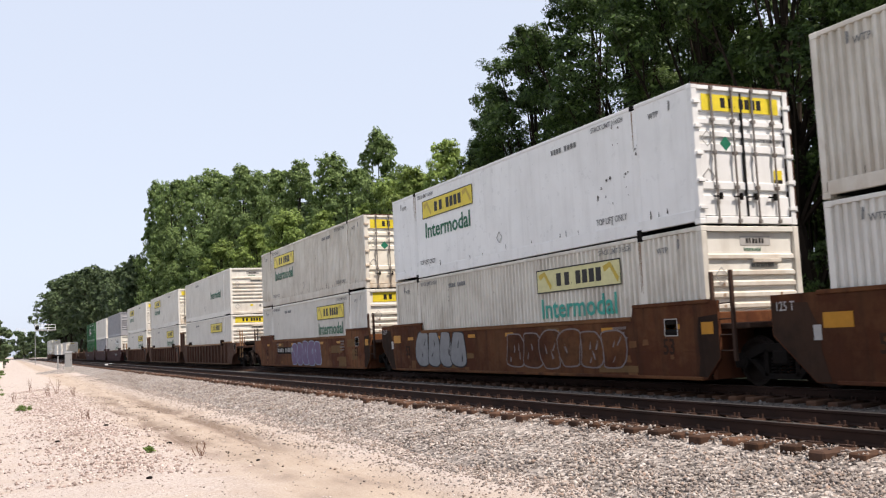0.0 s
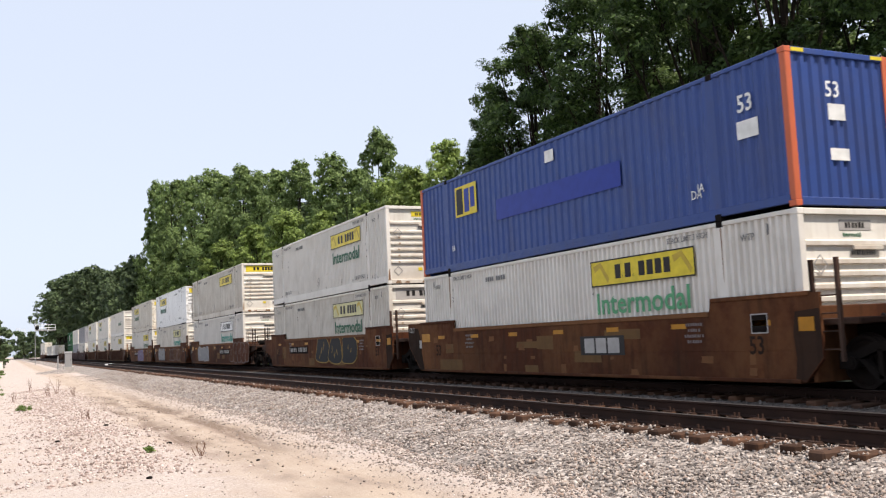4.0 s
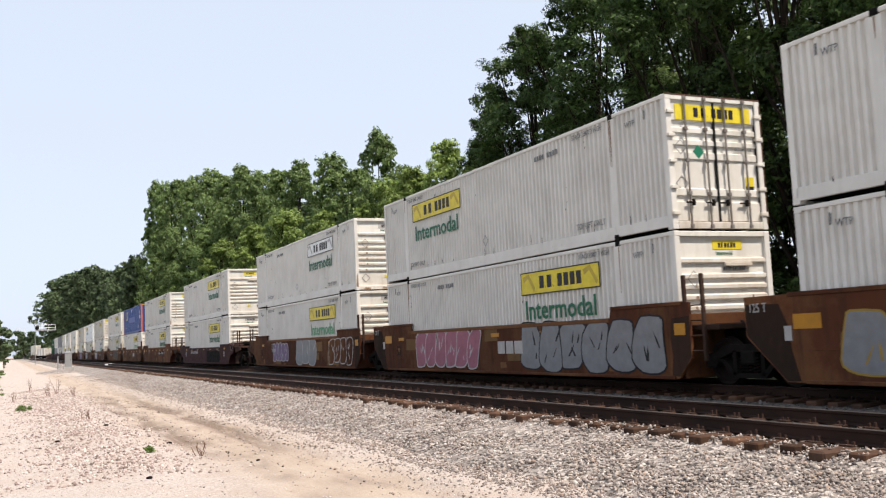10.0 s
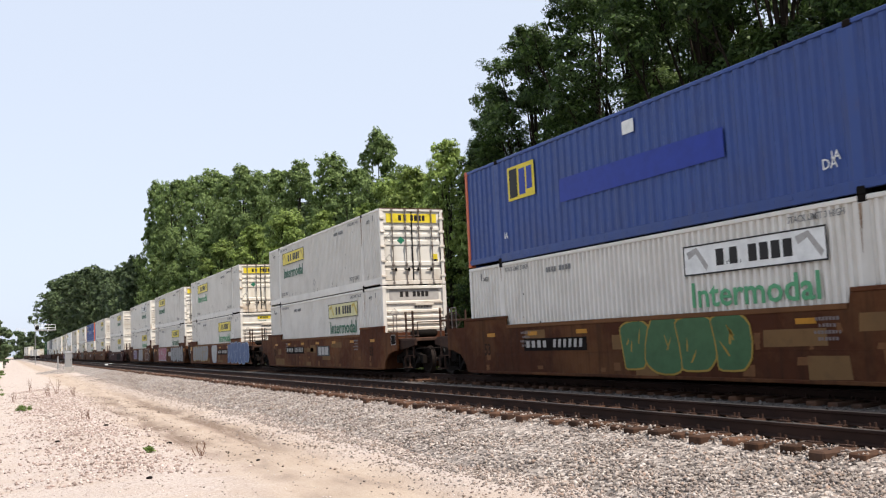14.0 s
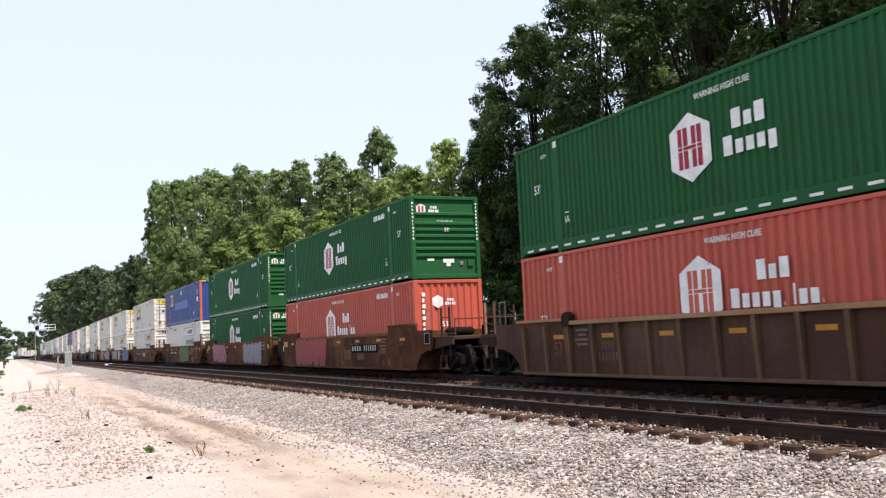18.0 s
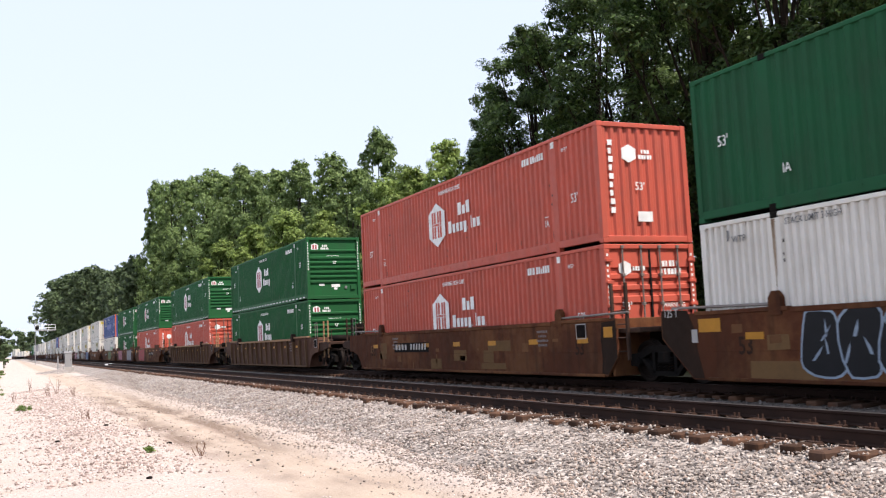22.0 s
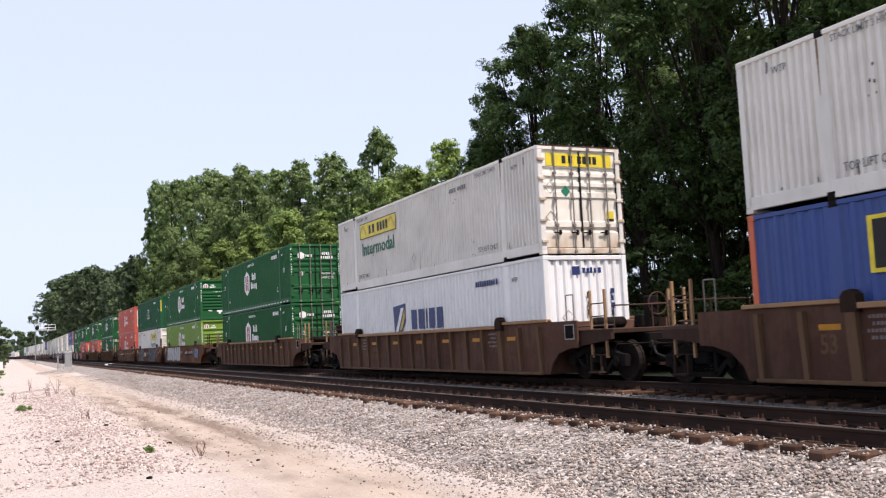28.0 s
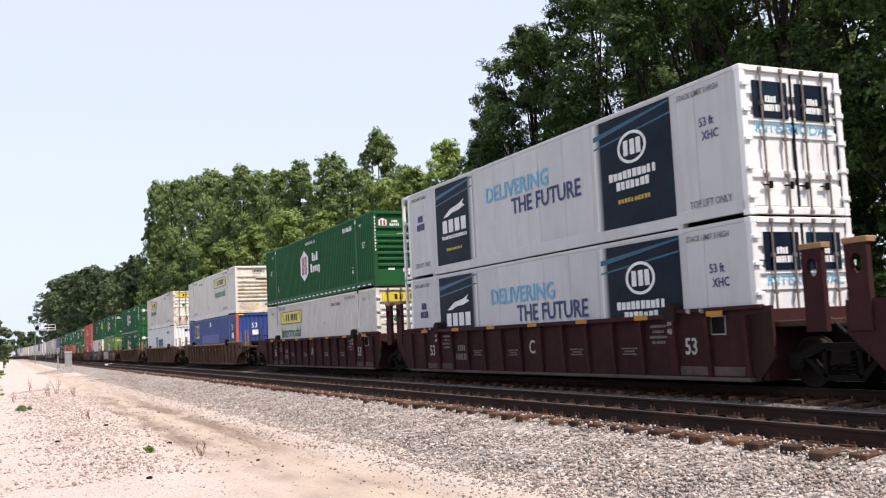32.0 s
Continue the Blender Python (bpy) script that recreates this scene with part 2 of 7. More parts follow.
    def mesh(self, name, smooth=False):
        me = bpy.data.meshes.new(name)
        me.from_pydata(self.v, [], self.f)
        bm = bmesh.new()
        bm.from_mesh(me)
        bmesh.ops.recalc_face_normals(bm, faces=bm.faces)
        bm.to_mesh(me)
        bm.free()
        if smooth:
            me.shade_smooth()
        return me


MESHES = {}


def shared(key, build, smooth=False):
    """One mesh for all alike pieces."""
    if key not in MESHES:
        g = build()
        MESHES[key] = g.mesh(key, smooth) if isinstance(g, Geo) else g
    return MESHES[key]


def part(name, geo, material, parent=None, label="", at=None, smooth=False):
    """One mesh object under a thing or a part; geo is a Geo or a mesh."""
    me = geo.mesh(name, smooth) if isinstance(geo, Geo) else geo
    ob = new(name, me)
    if not me.materials:
        me.materials.append(None)
    ob.material_slots[0].link = "OBJECT"
    ob.material_slots[0].material = material
    ob.parent = parent
    if at is not None:
        ob.matrix_basis = at
    return tagged(ob, label)


def thing(name, label, category, group="", kind="", at=None):
    ob = new(name)
    ob.empty_display_size = 0.3
    if at is not None:
        ob.matrix_basis = at
    return tagged(ob, label, category, group, kind)


def letters(text, height, stretch=1.0, thick=0.003, width=None):
    """A mesh of words, standing in x and y from 0, that high, and that wide if a width is given."""
    key = "word_%s_%.3f_%.2f_%s" % (text, height, stretch, width)
    if key not in MESHES:
        cu = bpy.data.curves.new("words", "FONT")
        cu.body, cu.extrude, cu.resolution_u = text, thick / 2, 2
        cu.offset = 0.016 if height > 0.3 else 0.008
        ob = bpy.data.objects.new("words", cu)
        scene.collection.objects.link(ob)
        me = bpy.data.meshes.new_from_object(ob.evaluated_get(bpy.context.evaluated_depsgraph_get()))
        bpy.data.objects.remove(ob)
        co = np.empty(len(me.vertices) * 3, np.float32)
        me.vertices.foreach_get("co", co)
        lo, hi = co.reshape(-1, 3).min(0), co.reshape(-1, 3).max(0)
        k = height / float(hi[1] - lo[1])
        kx = width / float(hi[0] - lo[0]) if width else k * stretch
        me.transform(Matrix.Diagonal((kx, k, 1, 1)) @ Matrix.Translation((-float(lo[0]), -float(lo[1]), 0)))
        me.name = key
        MESHES[key] = me
    return MESHES[key]


def blocks(counts, height, width, gap=0.22, lead=0.25, thick=0.004, seed=1):
    """Plain bars in place of a name: one row for each count, from the top, in x and y from 0."""
    g, rnd = Geo(), random.Random(seed)
    rows = len(counts)
    h = height / (rows + lead * (rows - 1))
    for r, n in enumerate(counts):
        y0 = height - (r + 1) * h - r * lead * h
        w = width * n / max(counts) / n
        x = width * (1 - n / max(counts)) / 2
        for i in range(n):
            k = rnd.uniform(0.86, 1.0)
            a, b = x + i * w, x + i * w + w * (1 - gap)
            g.box(a, b - (b - a) * rnd.choice((0.0, 0.0, 0.1, 0.3)), y0, y0 + h * k, -thick / 2, thick / 2)
    return g


def word_bars(rows, width, height):
    """Plain bars with the rhythm of a word, rows from the top: t tall, x low, p hanging, i a thin tall one, full stop a dot, blank a gap."""
    g, n = Geo(), len(rows)
    wide = {"t": 1.0, "x": 0.86, "p": 0.86, "i": 0.42, ".": 0.3, " ": 0.45}
    longest = max(sum(wide[c] for c in r) for r in rows)
    line = height / n
    for k, r in enumerate(rows):
        unit_w = width / longest
        x = (width - unit_w * sum(wide[c] for c in r)) / 2
        foot = height - (k + 1) * line + 0.2 * line
        for c in r:
            w = wide[c] * unit_w
            if c != " ":
                top = {"t": 0.76, "i": 0.76, "x": 0.54, "p": 0.54, ".": 0.14}[c] * line
                g.box(x + 0.13 * unit_w, x + w - 0.13 * unit_w, foot - (0.16 * line if c == "p" else 0.0), foot + top, -0.002, 0.002)
            x += w
    return g


def on_side(x, y, z):
    """Pose for words on the side that faces the camera: they run towards -y."""
    return Matrix.Translation((x, y, z)) @ Matrix(((0, 0, -1, 0), (-1, 0, 0, 0), (0, 1, 0, 0), (0, 0, 0, 1)))


def on_end(x, y, z):
    """Pose for words on the end that faces -y: they run towards +x."""
    return Matrix.Translation((x, y, z)) @ Matrix(((1, 0, 0, 0), (0, 0, -1, 0), (0, 1, 0, 0), (0, 0, 0, 1)))


def bend(y):
    """How far the line has swung to the left at y, and its heading."""
    if y < 340:
        return 0.0, 0.0
    far = min(y, 620.0)
    off, turn = (far - 340) ** 2 / 11000.0, (far - 340) / 5500.0
    return -(off + (y - far) * turn), turn
# ---- ground, ballast and tracks; rail heads are at z = 0 ----
NEAR_TRACK, TRAIN_TRACK = 9.15, 13.725
GAUGE = 1.50


def stones_material(name, tones, scale):
    m, n, l, b = shader(name)
    g = n.new("ShaderNodeNewGeometry")
    col = ramp(n, l, g.outputs["Random Per Island"], tones)
    dust = ramp(n, l, noise_of(n, l, 6.0, 4, shift=False), [(0.4, (0, 0, 0)), (0.75, (0.5, 0.5, 0.5))])
    l.new(mixed(n, l, col, (0.31, 0.265, 0.235) if "dark" not in name else (0.09, 0.07, 0.06), dust), b.inputs["Base Color"])
    b.inputs["Roughness"].default_value = 0.85
    bumped(n, l, b, noise_of(n, l, 60.0, 3, shift=False), 0.3, 0.004)
    return m


def ground_material():
    """Pale crushed stone and dust, with tan earth along the ruts of a dirt road."""
    m, n, l, b = shader("crushed_stone_and_dirt")
    tc, sep = n.new("ShaderNodeTexCoord"), n.new("ShaderNodeSeparateXYZ")
    l.new(tc.outputs["Object"], sep.inputs[0])
    speck = ramp(n, l, noise_of(n, l, 26.0, 8, rough=0.75, shift=False), [(0.30, (0.17, 0.135, 0.115)), (0.44, (0.37, 0.31, 0.275)), (0.58, (0.49, 0.42, 0.375)), (0.75, (0.62, 0.55, 0.505))])
    patch = ramp(n, l, noise_of(n, l, 0.55, 6, shift=False), [(0.40, (0, 0, 0)), (0.68, (1, 1, 1))])
    col = mixed(n, l, speck, (0.37, 0.285, 0.215), ramp(n, l, noise_of(n, l, 1.3, 5, shift=False), [(0.45, (0, 0, 0)), (0.75, (0.55, 0.55, 0.55))]))
    # a band of bare earth: how far x is from the line of the wheel ruts
    line, away, band = n.new("ShaderNodeMath"), n.new("ShaderNodeMath"), n.new("ShaderNodeMapRange")
    line.operation, away.operation = "SUBTRACT", "ABSOLUTE"
    line.inputs[1].default_value = 3.95
    l.new(sep.outputs[0], line.inputs[0])
    wob = n.new("ShaderNodeMath")
    wob.operation = "MULTIPLY_ADD"
    wob.inputs[1].default_value, wob.inputs[2].default_value = 1.6, -0.8
    l.new(noise_of(n, l, 0.22, 4, shift=False), wob.inputs[0])
    addw = n.new("ShaderNodeMath")
    l.new(line.outputs[0], addw.inputs[0])
    l.new(wob.outputs[0], addw.inputs[1])
    l.new(addw.outputs[0], away.inputs[0])
    l.new(away.outputs[0], band.inputs[0])
    band.inputs[1].default_value, band.inputs[2].default_value, band.inputs[3].default_value, band.inputs[4].default_value = 0.5, 1.5, 0.72, 0.0
    earth = ramp(n, l, noise_of(n, l, 2.0, 7, (1.0, 0.35, 1), shift=False), [(0.30, (0.20, 0.145, 0.105)), (0.46, (0.33, 0.25, 0.18)), (0.68, (0.43, 0.345, 0.265))])
    col = mixed(n, l, col, earth, band.outputs[0])
    col = mixed(n, l, col, (0.17, 0.13, 0.10), ramp(n, l, noise_of(n, l, 1.0, 8, (1, 0.5, 1), 0.7, shift=False), [(0.62, (0, 0, 0)), (0.74, (0.7, 0.7, 0.7))]))
    # dark damp earth in the two wheel ruts, broken along their length
    for c in (3.2, 4.37):
        off, far, rut = n.new("ShaderNodeMath"), n.new("ShaderNodeMath"), n.new("ShaderNodeMapRange")
        off.operation, far.operation = "SUBTRACT", "ABSOLUTE"
        off.inputs[1].default_value = c
        bent = n.new("ShaderNodeMath")
        bent.operation = "MULTIPLY_ADD"
        bent.inputs[1].default_value, bent.inputs[2].default_value = 0.9, -0.45
        l.new(noise_of(n, l, 0.35, 3, shift=False), bent.inputs[0])
        l.new(sep.outputs[0], off.inputs[0])
        both = n.new("ShaderNodeMath")
        l.new(off.outputs[0], both.inputs[0])
        l.new(bent.outputs[0], both.inputs[1])
        l.new(both.outputs[0], far.inputs[0])
        l.new(far.outputs[0], rut.inputs[0])
        rut.inputs[1].default_value, rut.inputs[2].default_value, rut.inputs[3].default_value, rut.inputs[4].default_value = 0.08, 0.42, 0.9, 0.0
        broken = ramp(n, l, noise_of(n, l, 1.1, 7, (1.6, 0.22, 1), 0.7, shift=False), [(0.40, (0, 0, 0)), (0.54, (1, 1, 1))])
        near, end, both_ends = n.new("ShaderNodeMapRange"), n.new("ShaderNodeMapRange"), n.new("ShaderNodeMath")
        for stretch, y0, y1 in ((near, 15.5, 19.0), (end, 48.0, 34.0)):
            l.new(sep.outputs[1], stretch.inputs[0])
            stretch.inputs[1].default_value, stretch.inputs[2].default_value = y0, y1
        both_ends.operation = "MULTIPLY"
        l.new(near.outputs[0], both_ends.inputs[0])
        l.new(end.outputs[0], both_ends.inputs[1])
        rut_here = n.new("ShaderNodeMath")
        rut_here.operation = "MULTIPLY"
        l.new(both_ends.outputs[0], rut_here.inputs[0])
        l.new(rut.outputs[0], rut_here.inputs[1])
        damp = mixed(n, l, (0.0, 0.0, 0.0), broken, rut_here.outputs[0])
        col = mixed(n, l, col, (0.15, 0.100, 0.070), damp)
    # far beyond the yard the land is green
    side, green = n.new("ShaderNodeMapRange"), n.new("ShaderNodeMath")
    l.new(sep.outputs[0], side.inputs[0])
    side.inputs[1].default_value, side.inputs[2].default_value = 17.0, 20.0
    left = n.new("ShaderNodeMapRange")
    l.new(sep.outputs[0], left.inputs[0])
    left.inputs[1].default_value, left.inputs[2].default_value, left.inputs[3].default_value, left.inputs[4].default_value = -9.0, -5.0, 1.0, 0.0
    green.operation = "MAXIMUM"
    l.new(side.outputs[0], green.inputs[0])
    l.new(left.outputs[0], green.inputs[1])
    grass = ramp(n, l, noise_of(n, l, 3.0, 6, shift=False), [(0.35, (0.035, 0.055, 0.018)), (0.7, (0.10, 0.12, 0.045))])
    col = mixed(n, l, col, grass, green.outputs[0])
    l.new(col, b.inputs["Base Color"])
    b.inputs["Roughness"].default_value = 0.92
    bumped(n, l, b, noise_of(n, l, 18.0, 9, rough=0.8, shift=False), 0.7, 0.03)
    return m


def ground_height(x, y):
    """Bare ground: level by the camera, a shallow rut pair, a low bank beyond the tracks."""
    h = -0.62 + 0.05 * noise.noise((x * 0.35, y * 0.35, 2.0)) + 0.025 * noise.noise((x * 1.4, y * 1.1, 5.0))
    for c in (3.2, 4.37):
        d = x - c - 0.35 * noise.noise((0.0, y * 0.12, 9.0))
        h -= 0.06 * math.exp(-(d / 0.22) ** 2)
    h += 0.10 * math.exp(-((x - 1.6) / 0.8) ** 2) * (0.6 + noise.noise((1.0, y * 0.3, 3.0)))
    if x > 17.5:
        h += min(1.0, (x - 17.5) / 6.0) * 0.6
    return h


def ground_sheet():
    xs = [-2500, -900, -300, -120, -60, -30, -18, -12] + list(np.arange(-8, 18, 0.22)) + [20, 24, 30, 42, 70, 130, 300, 900, 2500]
    ys = [-800, -200, -60, -25, -10, 0, 3] + list(np.arange(5, 42, 0.24)) + list(np.arange(42, 110, 1.2)) + list(np.arange(112, 440, 12.0)) + [520, 700, 1000, 1600, 3000]
    vs = [(float(x) + bend(y)[0], float(y), ground_height(x, y)) for x in xs for y in ys]
    n = len(ys)
    me = bpy.data.meshes.new("ground")
    me.from_pydata(vs, [], [(i * n + j, (i + 1) * n + j, (i + 1) * n + j + 1, i * n + j + 1) for i in range(len(xs) - 1) for j in range(n - 1)])
    me.shade_smooth()
    ground = part("ground", me, ground_material())
    return tagged(ground, "pale crushed stone yard with tan dirt ruts", "ground", kind="structure")


ground_sheet()
BALLAST = stones_material("ballast_stones", [(0.0, (0.065, 0.052, 0.046)), (0.18, (0.135, 0.108, 0.093)), (0.34, (0.205, 0.168, 0.148)), (0.46, (0.205, 0.182, 0.168)), (0.58, (0.295, 0.205, 0.155)), (0.72, (0.31, 0.262, 0.228)), (0.9, (0.36, 0.312, 0.275)), (1.0, (0.56, 0.50, 0.45))], 1)
# dark tones hold oily dirt and the train's shadow between the tracks
OILY_SHADED = stones_material("dark_ballast_stones", [(0.0, (0.02, 0.017, 0.015)), (0.4, (0.045, 0.037, 0.032)), (0.8, (0.09, 0.075, 0.065)), (1.0, (0.26, 0.23, 0.21))], 1)
PALE = stones_material("limestone_chips", [(0.0, (0.15, 0.12, 0.10)), (0.4, (0.40, 0.335, 0.295)), (1.0, (0.72, 0.65, 0.60))], 1)


def bed_height(x):
    """Profile of the ballast across both tracks."""
    pts = [(5.7, -0.70), (6.3, -0.52), (7.45, -0.335), (7.72, -0.305), (7.88, -0.25), (8.2, -0.212), (10.1, -0.205), (10.9, -0.30), (11.6, -0.33), (12.2, -0.25), (15.3, -0.25), (16.6, -0.5), (17.4, -0.75)]
    return float(np.interp(x, [p[0] for p in pts], [p[1] for p in pts]))


def bed_material():
    m, n, l, b = shader("ballast_bed")
    v = n.new("ShaderNodeTexVoronoi")
    tc = n.new("ShaderNodeTexCoord")
    l.new(tc.outputs["Object"], v.inputs["Vector"])
    v.inputs["Scale"].default_value = 16.0
    sepc = n.new("ShaderNodeSeparateColor")
    l.new(v.outputs["Color"], sepc.inputs[0])
    col = ramp(n, l, sepc.outputs[0], [(0.0, (0.055, 0.045, 0.04)), (0.4, (0.19, 0.162, 0.142)), (0.75, (0.31, 0.268, 0.235)), (1.0, (0.46, 0.41, 0.37))])
    sep, fac = n.new("ShaderNodeSeparateXYZ"), n.new("ShaderNodeMapRange")      # oil and brake dust inside the rails, with the train's shadow painted in
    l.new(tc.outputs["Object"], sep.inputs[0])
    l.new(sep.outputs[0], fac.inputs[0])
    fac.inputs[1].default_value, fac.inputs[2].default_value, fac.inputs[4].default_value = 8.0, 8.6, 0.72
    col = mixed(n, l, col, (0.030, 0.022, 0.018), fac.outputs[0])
    l.new(col, b.inputs["Base Color"])
    b.inputs["Roughness"].default_value = 0.9
    bumped(n, l, b, v.outputs["Distance"], 0.8, 0.03)
    return m


def ballast_bed():
    xs = list(np.arange(5.6, 17.5, 0.2))
    ys = list(np.arange(-6, 40, 0.5)) + list(np.arange(40, 160, 4.0)) + list(np.arange(160, 1000, 15.0))
    n = len(ys)
    vs = [(x + bend(y)[0], float(y), bed_height(x) + 0.035 * noise.noise((x * 1.3, y * 1.3, 0.0))) for x in xs for y in ys]
    me = bpy.data.meshes.new("ballast_bed")
    me.from_pydata(vs, [], [(i * n + j, (i + 1) * n + j, (i + 1) * n + j + 1, i * n + j + 1) for i in range(len(xs) - 1) for j in range(n - 1)])
    me.shade_smooth()
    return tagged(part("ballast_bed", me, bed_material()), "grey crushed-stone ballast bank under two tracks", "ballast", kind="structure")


ballast_bed()


def scatter(name, label, mat, count, place, size, seed):
    """Many loose stones in one mesh: squashed, knobbly eight-sided lumps."""
    rng = np.random.default_rng(seed)
    base = np.array([(1, 0, 0), (-1, 0, 0), (0, 1, 0), (0, -1, 0), (0, 0, 1), (0, 0, -1)], float)
    faces = np.array([(0, 2, 4), (2, 1, 4), (1, 3, 4), (3, 0, 4), (2, 0, 5), (1, 2, 5), (3, 1, 5), (0, 3, 5)])
    pts = np.array([place(rng) for _ in range(count)])
    r = size[0] + (size[1] - size[0]) * rng.random(count) ** 2.0
    v = base[None] * rng.uniform(0.6, 1.15, (count, 6, 1)) + rng.normal(0, 0.18, (count, 6, 3))
    a = rng.uniform(0, 2 * math.pi, count)
    ca, sa = np.cos(a)[:, None], np.sin(a)[:, None]
    x, y = v[..., 0] * ca - v[..., 1] * sa, v[..., 0] * sa + v[..., 1] * ca
    v = np.stack([x, y * 0.85, v[..., 2] * 0.75], -1) * r[:, None, None] + pts[:, None, :]
    f = faces[None] + (np.arange(count) * 6)[:, None, None]
    me = bpy.data.meshes.new(name)
    me.vertices.add(count * 6)
    me.vertices.foreach_set("co", v.reshape(-1).astype(np.float32))
    me.loops.add(count * 24)
    me.loops.foreach_set("vertex_index", f.reshape(-1).astype(np.int32))
    me.polygons.add(count * 8)
    me.polygons.foreach_set("loop_start", np.arange(0, count * 24, 3, dtype=np.int32))
    me.update(calc_edges=True)
    me.validate()
    return tagged(part(name, me, mat), label, "stones", kind="stuff")


def on_bank(rng):
    y = 5.0 + 75.0 * rng.random() ** 2.3
    x = rng.uniform(5.4, 8.36)
    lie = max(bed_height(x), ground_height(x, y)) if x < 7.86 or rng.random() < 0.88 else -0.185
    return x, y, lie + rng.uniform(-0.015, 0.015)


def between(rng):
    y = 6.0 + 50.0 * rng.random() ** 1.5
    x = rng.uniform(8.3, 13.0)
    return x, y, bed_height(x) + rng.uniform(-0.02, 0.02)


def on_yard(rng):
    y = 6.0 + 60.0 * rng.random() ** 1.7
    x = rng.uniform(-6.0, 6.2) if rng.random() < 0.6 else rng.normal(1.2, 1.0)
    return x, y, ground_height(x, y) + 0.004


def at_foot(rng):
    y = 6.0 + 80.0 * rng.random() ** 1.5
    x = 5.9 - abs(rng.normal(0, 0.8))
    return x, y, ground_height(x, y) + 0.006


scatter("ballast_stones", "loose grey and white ballast stones on the bank", BALLAST, 60000, on_bank, (0.014, 0.043), 1)
scatter("track_stones", "loose grey ballast stones between the rails", OILY_SHADED, 16000, between, (0.016, 0.042), 2)
def pebble_bank(rng):
    y = 14.0 + 40.0 * rng.random()
    x = rng.normal(1.5, 0.75)
    return x, y, ground_height(x, y) + 0.008


def clods(rng):
    y = 13.0 + 30.0 * rng.random()
    t = (y - 13.0) / 30.0
    k = round(rng.random() * 9) / 9.0
    y = 13.0 + 30.0 * k + rng.normal(0, 0.8)
    t = max(0.0, min(1.0, (y - 13.0) / 30.0))
    x = 4.95 - 1.7 * t ** 1.4 + rng.normal(0, 0.14) if rng.random() < 0.65 else 3.6 - 0.6 * t + rng.normal(0, 0.22)
    return x, y, ground_height(x, y) + 0.006


PINK = stones_material("pinkish_pebbles", [(0.0, (0.13, 0.09, 0.075)), (0.35, (0.33, 0.24, 0.205)), (0.7, (0.48, 0.38, 0.335)), (1.0, (0.70, 0.62, 0.57))], 1)
CLOD = stones_material("dark_earth_clods", [(0.0, (0.05, 0.035, 0.026)), (0.6, (0.12, 0.085, 0.062)), (1.0, (0.26, 0.19, 0.14))], 1)
scatter("pebble_bank", "pinkish pebbles heaped along the dirt road", PINK, 11000, pebble_bank, (0.012, 0.045), 5)
scatter("earth_clods", "dark earth clods and twigs along the ruts", CLOD, 800, clods, (0.006, 0.030), 6)
scatter("yard_stones", "pale limestone chips scattered over the yard", PALE, 13000, on_yard, (0.005, 0.021), 3)
scatter("bank_foot_stones", "grey stones strewn at the foot of the bank", BALLAST, 11000, at_foot, (0.008, 0.030), 4)


def rail_material():
    m, n, l, b = shader("rusty_rail_steel")
    col = ramp(n, l, noise_of(n, l, 3.0, 7, (1, 0.3, 1)), [(0.3, (0.016, 0.009, 0.007)), (0.7, (0.042, 0.021, 0.015))])
    l.new(col, b.inputs["Base Color"])
    b.inputs["Roughness"].default_value, b.inputs["Metallic"].default_value = 0.8, 0.0
    b.inputs["Specular IOR Level"].default_value = 0.15
    bumped(n, l, b, noise_of(n, l, 40.0, 4), 0.2, 0.004)
    return m


RAIL = rail_material()
HEAD = plain("polished_rail_head", (0.10, 0.085, 0.075), 0.45, 0.6)
SLEEPER = paint("creosoted_wood", (0.066, 0.039, 0.028), 0.85, (0.022, 0.015, 0.012), 0.9, 0.3, vary=0.35, streak=0.4, patch=(0.165, 0.086, 0.052))
SPIKE = plain("rusty_plate", (0.052, 0.028, 0.020), 0.75, 0.2)


def along(poly, x, ys):
    """A profile of (x, z) pairs drawn along the line."""
    g, n = Geo(), len(poly)
    vs = [(x + bend(y)[0] + p, y, q) for y in ys for p, q in poly]
    g.add(vs, [(i * n + j, i * n + (j + 1) % n, (i + 1) * n + (j + 1) % n, (i + 1) * n + j) for i in range(len(ys) - 1) for j in range(n)])
    return g


RUN = [-40.0, 0.0, 60.0, 150.0] + [150.0 + 15 * i for i in range(1, 60)]


